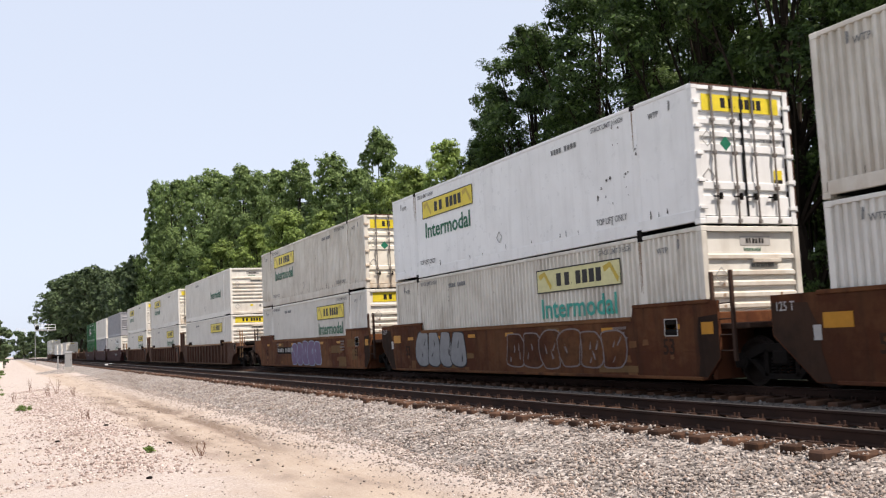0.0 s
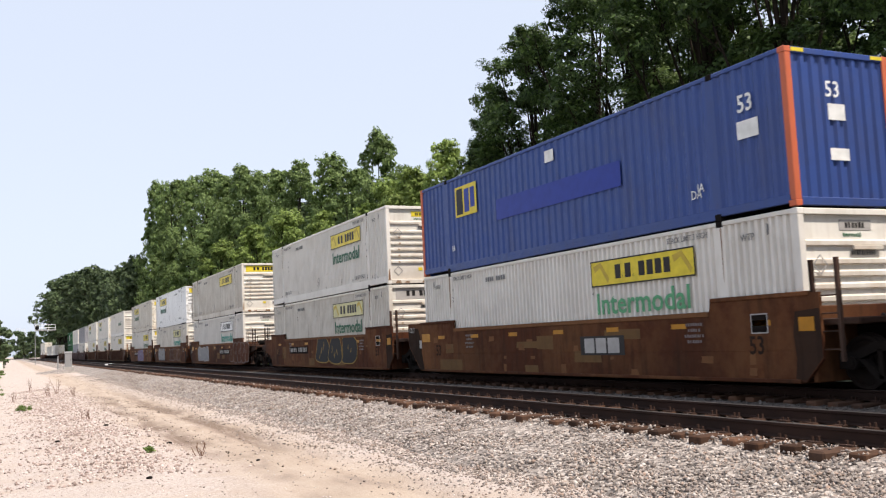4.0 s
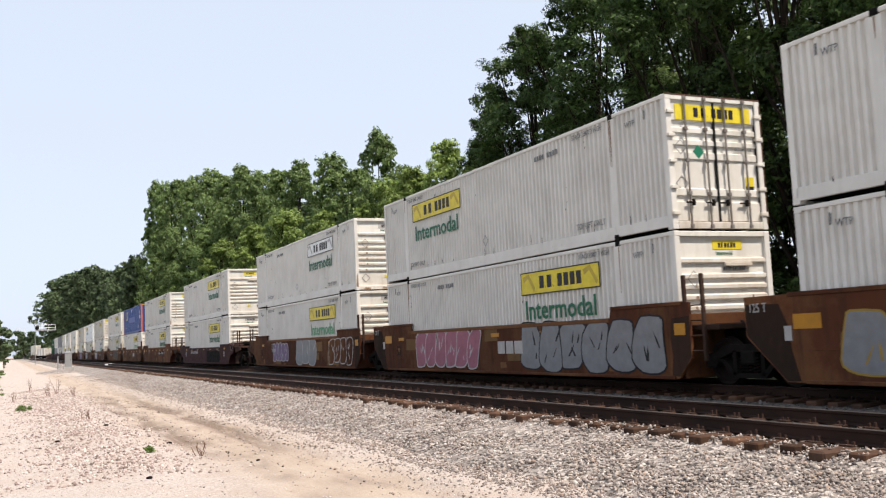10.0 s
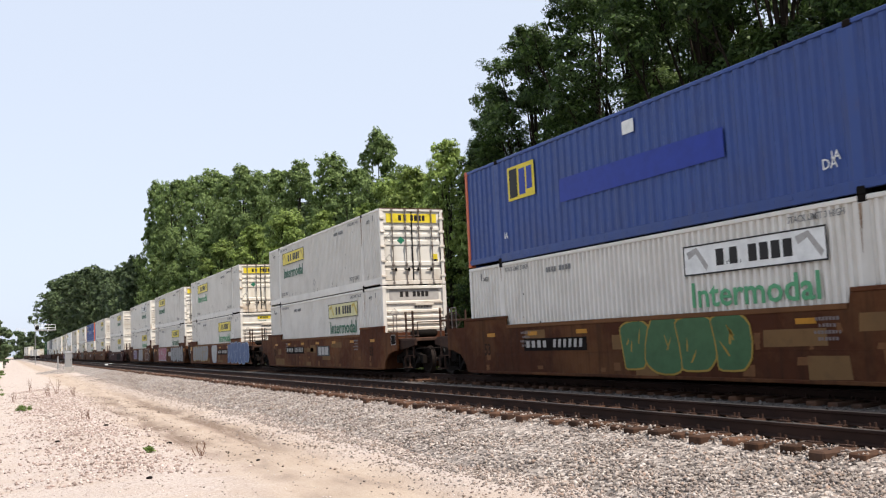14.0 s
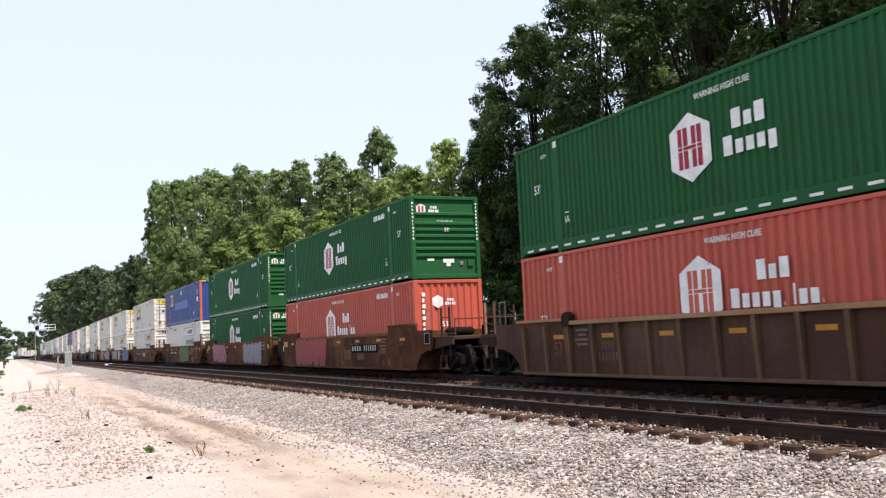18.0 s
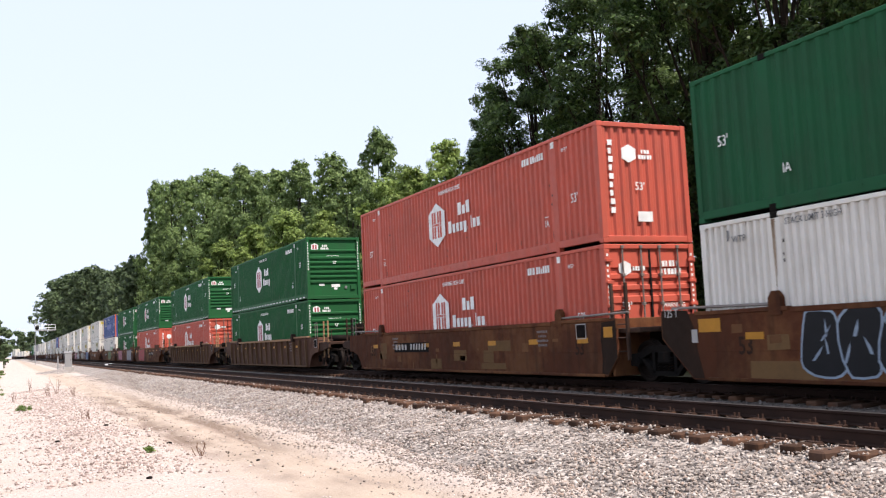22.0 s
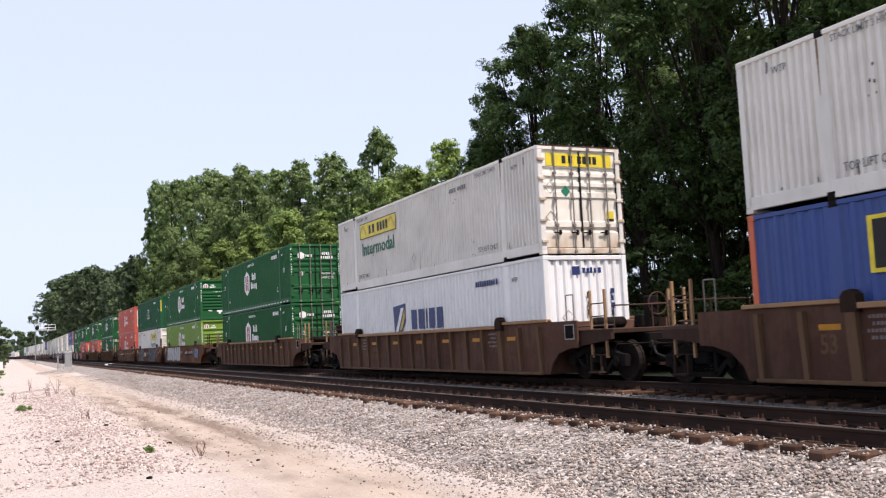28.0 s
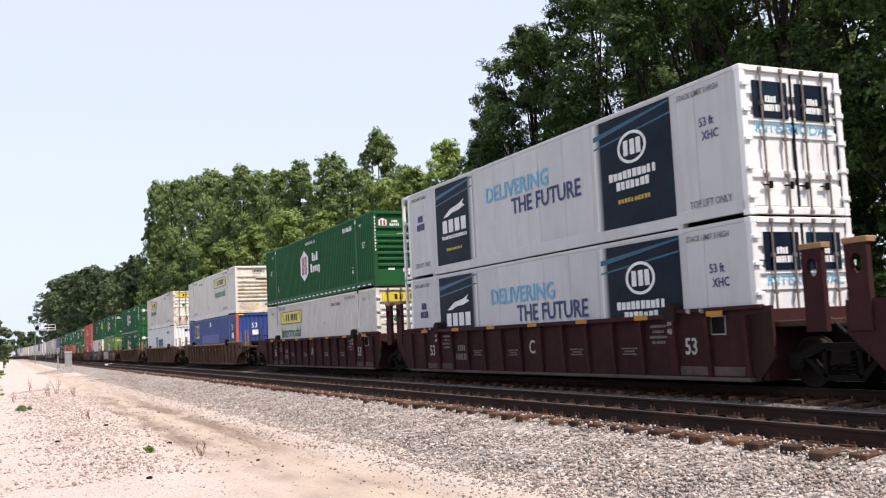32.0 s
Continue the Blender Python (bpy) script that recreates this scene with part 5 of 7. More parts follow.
    if end != "wave":
        for x in (-HW + 0.04, HW - 0.12):
            end_mark(c, "number_lettering", shared("post_number", lambda: blocks([1] * 11, 1.3, 0.055, 0.0, 0.8, seed=3)), "white_ink", x, 1.35, lift=0.002)
    return c


def emp_box(kind="blue"):
    paint_name = "blue" if kind == "blue" else "emp_green"
    c = container({"side": "wave", "end": "wave", "paint": paint_name, "post": "orange" if kind == "blue" else "emp_green", "period": 0.31, "deep": 0.035, "sill": 0.22,
                   "label": "royal blue ribbed 53-foot container with orange corner posts" if kind == "blue" else "bottle green ribbed 53-foot container with a tan square badge"})
    y = -HL + (13.52 if kind == "blue" else 8.76)
    z = 1.60 if kind == "blue" else 1.08
    mark(c, "badge", sheet(1.42, 0.92), "yellow" if kind == "blue" else "tan", y, z)
    mark(c, "badge_core", shared("emp_e", lambda: Geo().box(0.0, 0.42, 0.0, 0.78, -0.002, 0.002)), "ink", y - 0.1, z + 0.07, lift=0.004)
    mark(c, "badge_core", shared("emp_n", lambda: Geo().box(0, 0.32, 0, 0.7, -0.002, 0.002).box(0.40, 0.68, 0.1, 0.7, -0.002, 0.002)), "spray_blue" if kind != "blue" else "deep_blue", y - 0.62, z + 0.1, lift=0.004)
    if kind == "blue":
        mark(c, "painted_patch", sheet(5.9, 0.58), "deep_blue", -HL + 10.92, 1.19, "patch of fresher blue over an old name")
        mark(c, "sticker", sheet(0.42, 0.3), "white_ink", -HL + 8.2, 2.3)
        mark(c, "lettering", letters("53", 0.34, 0.9), "white_ink", -HL + 1.25, 1.92)
        mark(c, "sticker", sheet(0.55, 0.34), "white_ink", -HL + 1.3, 1.42)
        end_mark(c, "lettering", letters("53", 0.30, 0.9), "white_ink", -0.35, 2.0, deep=0.025)
        end_mark(c, "weight_plate", sheet(0.42, 0.3), "white_ink", -0.32, 1.58, deep=0.025)
        end_mark(c, "weight_plate", sheet(0.46, 0.22), "white_ink", -0.34, 0.84, deep=0.025)
        for x in (-HW + 0.16, HW - 0.45):
            end_mark(c, "hazard_stripe", sheet(0.3, 0.07), "yellow", x, TALL - 0.09, lift=0.002)
        mark(c, "lettering", letters("DA", 0.18, 0.9), "white_ink", -HL + 2.7, 0.5)
    else:
        mark(c, "lettering", letters("53'", 0.22, 0.85), "white_ink", -HL + 1.35, 1.56)
        mark(c, "lettering", letters("53'", 0.22, 0.85), "white_ink", HL - 0.7, 1.4)
        end_mark(c, "badge", sheet(0.56, 0.42), "tan", -0.32, 2.28, deep=0.025)
        end_mark(c, "badge_core", shared("emp_end", lambda: Geo().box(0, 0.16, 0, 0.3, -0.002, 0.002)), "ink", -0.27, 2.34, lift=0.004, deep=0.025)
        end_mark(c, "placard", diamond(0.25), "white_ink", -0.62, 1.88, deep=0.025)
        end_mark(c, "lettering", letters("53'", 0.22, 0.9), "white_ink", -0.1, 1.36, deep=0.025)
        end_mark(c, "weight_plate", sheet(0.44, 0.28), "dull_white", -0.12, 0.6, deep=0.025)
        end_mark(c, "number_lettering", shared("hub_column", lambda: blocks([1] * 9, 1.75, 0.12, 0.0, 0.35, seed=3)), "white_ink", 0.72, 0.75, deep=0.03)
        for x in (-HW + 0.03, HW - 0.11):
            end_mark(c, "reflector_tape", sheet(0.08, 1.0), "yellow", x, 1.5, lift=0.002)
        mark(c, "number_lettering", shared("emp_number", lambda: blocks([10], 0.17, 1.3, 0.25, seed=14)), "white_ink", -HL + 4.3, 2.36)
    for e in (-1, 1):
        mark(c, "lettering", letters("IA", 0.17, 0.9), "white_ink", e * (LIFT - 0.42) + 0.1, 0.62)
    return c


def swift_box():
    c = container({"side": "wave", "end": "wave", "paint": "bright_white", "period": 0.24, "deep": 0.04, "rusty": False, "sill": 0.22,
                   "label": "clean white ribbed 53-foot container with blue and yellow shield"})
    y = -HL + 10.42
    mark(c, "badge", shared("shield", lambda: Geo().prism([(0, 0.9), (1.12, 0.98), (1.12, 0.35), (0.75, 0.0), (0.1, -0.02)], lambda p, q, d: (p, q, d), -0.002, 0.002)), "navy_ink", y, 1.14)
    mark(c, "badge_stripe", shared("shield_stripe", lambda: Geo().prism([(0.2, 0.02), (0.42, 0.02), (0.98, 0.85), (0.72, 0.82)], lambda p, q, d: (p, q, d), -0.002, 0.002)), "white_ink", y, 1.14, lift=0.004)
    mark(c, "badge_stripe", shared("shield_gold", lambda: Geo().prism([(0.55, 0.06), (0.75, 0.08), (1.06, 0.5), (1.06, 0.8)], lambda p, q, d: (p, q, d), -0.002, 0.002)), "gold_ink", y, 1.14, lift=0.004)
    mark(c, "name_lettering", shared("swift_bars", lambda: word_bars(["ttitt"], 2.7, 0.86)), "navy_ink", y - 1.55, 1.04)
    mark(c, "number_lettering", shared("swift_number", lambda: blocks([10], 0.17, 1.4, 0.25, seed=13)), "navy_ink", -HL + 3.87, 2.3)
    mark(c, "lettering", letters("WTP", 0.12, 0.9), "grey_ink", -HL + 1.7, 2.3)
    end_mark(c, "badge", sheet(0.24, 0.22), "navy_ink", -0.42, 2.36, deep=0.025)
    end_mark(c, "name_lettering", shared("swift_end", lambda: blocks([5], 0.15, 0.6, 0.16, seed=12)), "navy_ink", -0.1, 2.4, deep=0.025)
    end_mark(c, "number_lettering", shared("swift_column", lambda: blocks([1] * 8, 1.5, 0.12, 0.0, 0.35, seed=3)), "navy_ink", 0.75, 0.5, deep=0.03)
    end_mark(c, "placard", diamond(0.2), "placard_ink", -0.6, 1.25, deep=0.025)
    end_mark(c, "lettering", letters("53ft", 0.2, 0.9), "navy_ink", -0.05, 0.55, deep=0.025)
    for z in (1.3, 1.5, 1.75):
        end_mark(c, "sticker", sheet(0.07, 0.15), "ink", 0.0, z, deep=0.025)
    return c


def reefer_box():
    """Smooth white insulated box with dark printed panels; an open frame for the cooling unit at the far end."""
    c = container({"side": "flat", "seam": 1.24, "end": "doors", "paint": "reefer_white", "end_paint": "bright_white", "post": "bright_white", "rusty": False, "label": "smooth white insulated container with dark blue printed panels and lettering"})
    for y, w, ink in ((-HL + 13.84, 2.62, "night"), (-HL + 4.86, 2.80, "night_fade")):
        mark(c, "printed_panel", sheet(w, 2.5), ink, y, 0.25, "dark blue printed panel")
        mark(c, "panel_streak", shared("streak_%.1f" % w, lambda: Geo().prism([(0, 2.1), (w, 2.42), (w, 2.46), (0, 2.22)], lambda p, q, d: (p, q, d), -0.001, 0.001).prism([(0, 1.9), (w, 2.16), (w, 2.2), (0, 1.94)], lambda p, q, d: (p, q, d), -0.001, 0.001)), "night_streak", y, 0.25, lift=0.004)
    y = -HL + 13.84
    mark(c, "badge", shared("running_badge", lambda: Geo().prism([(0, 0), (0.5, 0.22), (1.1, 0.30), (1.5, 0.42), (1.35, 0.30), (1.55, 0.22), (1.1, 0.12), (0.7, 0.10), (0.3, 0.0)], lambda p, q, d: (p, q, d), -0.002, 0.002)), "white_ink", y - 0.55, 1.72, lift=0.005)
    mark(c, "name_lettering", shared("reefer_name", lambda: word_bars(["tttt"], 1.75, 0.52)), "white_ink", y - 0.42, 1.12, lift=0.005)
    mark(c, "name_lettering", shared("reefer_sub", lambda: blocks([16], 0.11, 1.75, 0.25, seed=22)), "white_ink", y - 0.42, 1.03, lift=0.005)
    mark(c, "name_lettering", shared("reefer_gold", lambda: blocks([10], 0.09, 1.1, 0.25, seed=23)), "gold_ink", y - 0.72, 0.66, lift=0.005)
    mark(c, "lettering", letters("DELIVERING", 0.44, width=3.4), "sky_ink", -HL + 10.35, 1.74, lift=0.003)
    mark(c, "lettering", letters("THE FUTURE", 0.44, width=3.4), "navy_ink", -HL + 8.9, 1.22, lift=0.003)

    def disc():
        g = Geo()
        ring = [(0.52 * math.cos(a), 0.36 * math.sin(a)) for a in np.linspace(0, 2 * math.pi, 28, endpoint=False)]
        inner = [(p * 0.84, q * 0.82) for p, q in ring]
        for i in range(28):
            j = (i + 1) % 28
            g.prism([ring[i], ring[j], inner[j], inner[i]], lambda p, q, d: (p, q, d), -0.002, 0.002)
        for x in (-0.3, -0.06, 0.16):
            g.box(x, x + 0.16, -0.17, 0.17, -0.002, 0.002)
        return g
    y = -HL + 3.42
    mark(c, "badge", shared("ring_badge", disc), "white_ink", y, 1.98, lift=0.005)
    mark(c, "name_lettering", shared("ffe_bars", lambda: blocks([10, 7], 0.42, 1.75, 0.2, seed=24)), "white_ink", y + 0.9, 1.08, lift=0.005)
    mark(c, "name_lettering", shared("ffe_gold", lambda: blocks([10], 0.10, 1.2, 0.25, seed=25)), "gold_ink", y + 0.6, 0.78, lift=0.005)
    mark(c, "lettering", letters("53 ft", 0.18, 0.9), "navy_ink", -HL + 1.2, 1.9)
    mark(c, "lettering", letters("XHC", 0.18, 0.9), "navy_ink", -HL + 1.15, 1.62)
    for e in (-1, 1):
        mark(c, "lettering", letters("TOP LIFT ONLY", 0.15, width=1.2), "grey_ink", e * 7.0 + 0.55, 0.32)
        mark(c, "lettering", letters("STACK LIMIT 3 HIGH", 0.12, 0.8), "grey_ink", e * 7.0 + 0.75, 2.56)
    mark(c, "number_lettering", shared("reefer_number", lambda: blocks([4, 6], 0.5, 0.62, 0.25, seed=26)), "navy_ink", HL - 0.75, 1.55)
    for x in (-0.98, 0.1):
        end_mark(c, "printed_panel", sheet(0.88, 0.72), "night", x, 1.86, deep=0.035)
        end_mark(c, "name_lettering", shared("reefer_door", lambda: blocks([4, 7], 0.3, 0.5, 0.2, seed=27)), "white_ink", x + 0.2, 2.0, lift=0.004, deep=0.035)
    end_mark(c, "lettering", letters("INTERMODAL", 0.19, width=1.95), "sky_ink", -0.95, 1.58, deep=0.04)
    for z in (0.02, 0.95, 1.9, TALL - 0.1):
        part("nose_frame_bar", shared("nose_bar", lambda: Geo().cbox(-HW, HW, 0.0, 0.1, 0.0, 0.1)), M["bright_white"], c, at=pose(0, HL + 0.30, z))
    for x in (-HW, -HW / 3, HW / 3, HW - 0.1):
        part("nose_frame_post", shared("nose_post", lambda: Geo().cbox(0.0, 0.1, 0.0, 0.1, 0.0, TALL)), M["bright_white"], c, at=pose(x, HL + 0.40, 0))
    for z in (0.02, TALL - 0.1):
        for x in (-HW, HW - 0.1):
            part("nose_frame_rail", shared("nose_rail", lambda: Geo().cbox(0.0, 0.1, 0.0, 0.4, 0.0, 0.09)), M["bright_white"], c, at=pose(x, HL, z))
    part("cooling_unit", shared("cooling_unit", lambda: Geo().cbox(-0.95, 0.95, HL + 0.0, HL + 0.28, 0.7, 2.5, 0.03)), M["dark_patch"], c)
    return c


def plain_box(paint_name, label):
    return container({"side": "wave", "end": "ribs", "paint": paint_name, "label": label})


# ---- well cars ----
XW = -1.41


def sprayed(car, seed, y, width, z0, z1, fill, edge, n):
    """Sprayed shapes that cannot be read: fat bulging columns packed side by side, each outlined and notched, from y towards -y."""
    rnd, outer, inner, cuts = random.Random(seed), Geo(), Geo(), Geo()
    w, h = width / n, z1 - z0
    flat = lambda p, q, d: (p, q, d)

    def bulge(cx, cz, rx, rz, lean, wave, rim):
        pts = []
        for k in range(20):
            a = 2 * math.pi * k / 20
            ca, sa = math.cos(a), math.sin(a)
            p = math.copysign(abs(ca) ** 0.55, ca) * rx * (1 + 0.16 * math.sin(3 * a + wave)) + math.copysign(rim, ca) * abs(ca) ** 0.5
            q = math.copysign(abs(sa) ** 0.55, sa) * rz * (1 + 0.05 * math.sin(2 * a + wave)) + math.copysign(rim, sa) * abs(sa) ** 0.5
            pts.append((cx + p + lean * q, cz + q))
        return pts

    def slit(x, za, zb, lean, r, lo, hi):
        mid = (za + zb) / 2
        cuts.prism([(x + lean * (za - h / 2) - r, za), (x + lean * (za - h / 2) + r, za), (x + lean * (mid - h / 2) + 1.4 * r, mid), (x + lean * (zb - h / 2), zb), (x + lean * (mid - h / 2) - 0.8 * r, mid)], flat, lo, hi)
    rim = 0.022 + 0.014 * h
    lean = rnd.uniform(-0.08, 0.2)
    for i in range(n):
        lean += rnd.uniform(-0.08, 0.08)
        cx, cz = (i + 0.5) * w, h / 2 + rnd.uniform(-0.03, 0.03) * h
        rx, rz, wave = w * rnd.uniform(0.46, 0.56), h * rnd.uniform(0.42, 0.48), rnd.uniform(0, 6.28)
        lift = 0.0012 * i
        outer.prism(bulge(cx, cz, rx, rz, lean, wave, rim), flat, 0.0, 0.002 + lift)
        inner.prism(bulge(cx, cz, rx, rz, lean, wave, 0.0), flat, 0.0, 0.0026 + lift)
        for k in range(rnd.choice((2, 3, 4))):
            x, z, long = cx + rnd.uniform(-0.32, 0.32) * w, cz + rnd.uniform(-0.34, 0.12) * h, h * rnd.uniform(0.12, 0.30)
            slit(x, z, z + long, lean + rnd.uniform(-0.9, 0.9), rim * rnd.uniform(0.4, 0.9), 0.0, 0.0032 + lift)
    for name, g, m in (("sprayed_outline", outer, edge), ("sprayed_fill", inner, fill), ("sprayed_shading", cuts, edge)):
        tagged(part(name, g, M[m], car, "%s sprayed shapes" % m.split("_")[1], on_side(XW - 0.001, y, z0)), kind="stuff")


def touch_ups(seed, big):
    """Rectangles where a car's paint was patched over, joined as one part."""
    g, rnd = Geo(), random.Random(seed)
    for i in range(7 if big else 16):
        w, h = (rnd.uniform(0.5, 1.6), rnd.uniform(0.14, 0.42)) if big else (rnd.uniform(0.08, 0.35), rnd.uniform(0.06, 0.26))
        x, z = rnd.uniform(0.3, 14.8), rnd.choice((0.22, 0.45, 0.75, 0.98)) + rnd.uniform(-0.06, 0.08)
        g.prism([(x, z), (x + w, z + rnd.uniform(-0.02, 0.02)), (x + w + rnd.uniform(-0.05, 0.02), z + h), (x + rnd.uniform(-0.02, 0.04), z + h)], lambda p, q, d: (p, q, d), 0.0, 0.0012 + 0.0003 * (i % 4))
    return g


def bogie(car, y):
    """Two side frames with springs, and two wheelsets that turn."""
    for s in (-1, 1):
        def side_frame():
            g = Geo()
            x0, x1 = sorted((s * 0.93, s * 1.07))
            g.side([(-1.18, 0.36), (-1.18, 0.62), (-0.86, 0.66), (-0.5, 0.80), (0.5, 0.80), (0.86, 0.66), (1.18, 0.62), (1.18, 0.36), (0.95, 0.36), (0.80, 0.52), (0.42, 0.66), (-0.42, 0.66), (-0.80, 0.52), (-0.95, 0.36)], x0, x1)
            g.side([(-0.80, 0.52), (-0.42, 0.16), (0.42, 0.16), (0.80, 0.52), (0.66, 0.52), (0.36, 0.26), (-0.36, 0.26), (-0.66, 0.52)], x0, x1)
            for e in (-1, 1):
                a, b = sorted((e * 0.32, e * 0.42))
                g.cbox(x0, x1, a, b, 0.2, 0.7, 0.01)
            return g
        f = part("bogie_frame", shared("bogie_frame_%d" % s, side_frame), M["underframe"], car, at=pose(0, y, 0))
        for k in () if FAR[0] or s > 0 else (-0.2, 0.0, 0.2):
            part("coil_spring", shared("coil_spring", lambda: coil(0.07, 0.30, 5)), M["underframe"], f, at=pose(s * 1.0, k, 0.27))
        for k in () if FAR[0] or s > 0 else (-0.89, 0.89):
            part("bearing_cap", shared("bearing_cap_%d" % s, lambda: Geo().tube((s * 0.98, 0, 0), (s * 1.13, 0, 0), 0.11, 12).tube((s * 1.13, 0, 0), (s * 1.15, 0, 0), 0.06, 8)), M["underframe"], f, at=pose(0, k, 0.46))
    part("bolster", shared("bolster", lambda: Geo().cbox(-1.1, 1.1, -0.2, 0.2, 0.42, 0.68, 0.03)), M["underframe"], car, at=pose(0, y, 0))
    for k in (-0.89, 0.89):
        w = part("wheelset", shared("axle", lambda: Geo().tube((-1.0, 0, 0), (1.0, 0, 0), 0.075, 10)), M["steel"], car, at=pose(0, y + k, 0.46))
        for s in (-1, 1):
            part("wheel", shared("wheel_%d" % s, lambda: wheel(s)), M["steel"], w)
        TURNING.append((w, car, y + k))


def coil(r, h, turns):
    g, n = Geo(), turns * 8
    pts = [(r * math.cos(2 * math.pi * i / 8), r * math.sin(2 * math.pi * i / 8), h * i / n) for i in range(n + 1)]
    for a, b in zip(pts, pts[1:]):
        g.tube(a, b, 0.018, 4)
    return g


def wheel(s):
    """A rolled wheel: tread, flange on the inside, dished web, hub, and holes' rim marks."""
    prof = [(0.66, 0.0), (0.66, 0.10), (0.70, 0.13), (0.71, 0.36), (0.665, 0.40), (0.665, 0.495), (0.69, 0.485), (0.71, 0.46), (0.80, 0.452), (0.80, 0.39), (0.765, 0.36), (0.75, 0.14), (0.80, 0.11), (0.80, 0.0)]
    g, n = Geo(), 22
    vs = [(s * x, r * math.cos(2 * math.pi * i / n), r * math.sin(2 * math.pi * i / n)) for i in range(n) for x, r in prof]
    k = len(prof)
    fs = [(i * k + j, i * k + j + 1, ((i + 1) % n) * k + j + 1, ((i + 1) % n) * k + j) for i in range(n) for j in range(k - 1)]
    g.add(vs, fs)
    return g


TURNING = []


def rung():
    return Geo().tube((0, -0.30, 0), (0, 0.30, 0), 0.014, 6)


def number_strokes():
    """Six plain slanted bars in place of a number."""
    g = Geo()
    for i in range(6):
        a = 1.32 + i * 0.235
        g.prism([(a, 0), (a + 0.12, 0), (a + 0.155, 0.20), (a + 0.035, 0.20)], lambda p, q, d: (p, q, d), -0.002, 0.002)
    return g.v, g.f


def post_plate(car, body, y):
    """A tall maroon end plate, pierced by two round holes, that steadies the stack."""
    def plate():
        g = Geo()
        for a, b, c, d in ((-0.22, -0.11, 1.0, 2.46), (0.11, 0.22, 1.0, 2.46), (-0.11, 0.11, 1.0, 1.92), (-0.11, 0.11, 2.24, 2.46)):
            g.box(-1.40, -1.30, a, b, c, d)
        for z in (1.92, ):
            for p, q in ((-1, 0), (1, 0), (-1, 1), (1, 1)):
                corner, h = (p * 0.11, z + 0.32 * q), 0.08 * (1 - 2 * q)
                g.prism([corner, (corner[0] - p * 0.07, corner[1]), (corner[0], corner[1] + h)], lambda u, v, d: (d, u, v), -1.40, -1.30)
        return g
    p = part("end_plate", shared("end_plate", plate), body, car, at=pose(0, y, 0))
    part("plate_cap", shared("plate_cap", lambda: Geo().cbox(-1.42, -1.20, -0.25, 0.25, 2.40, 2.50, 0.01)), M["flange_rust"], p, "cap worn to bare tan metal")


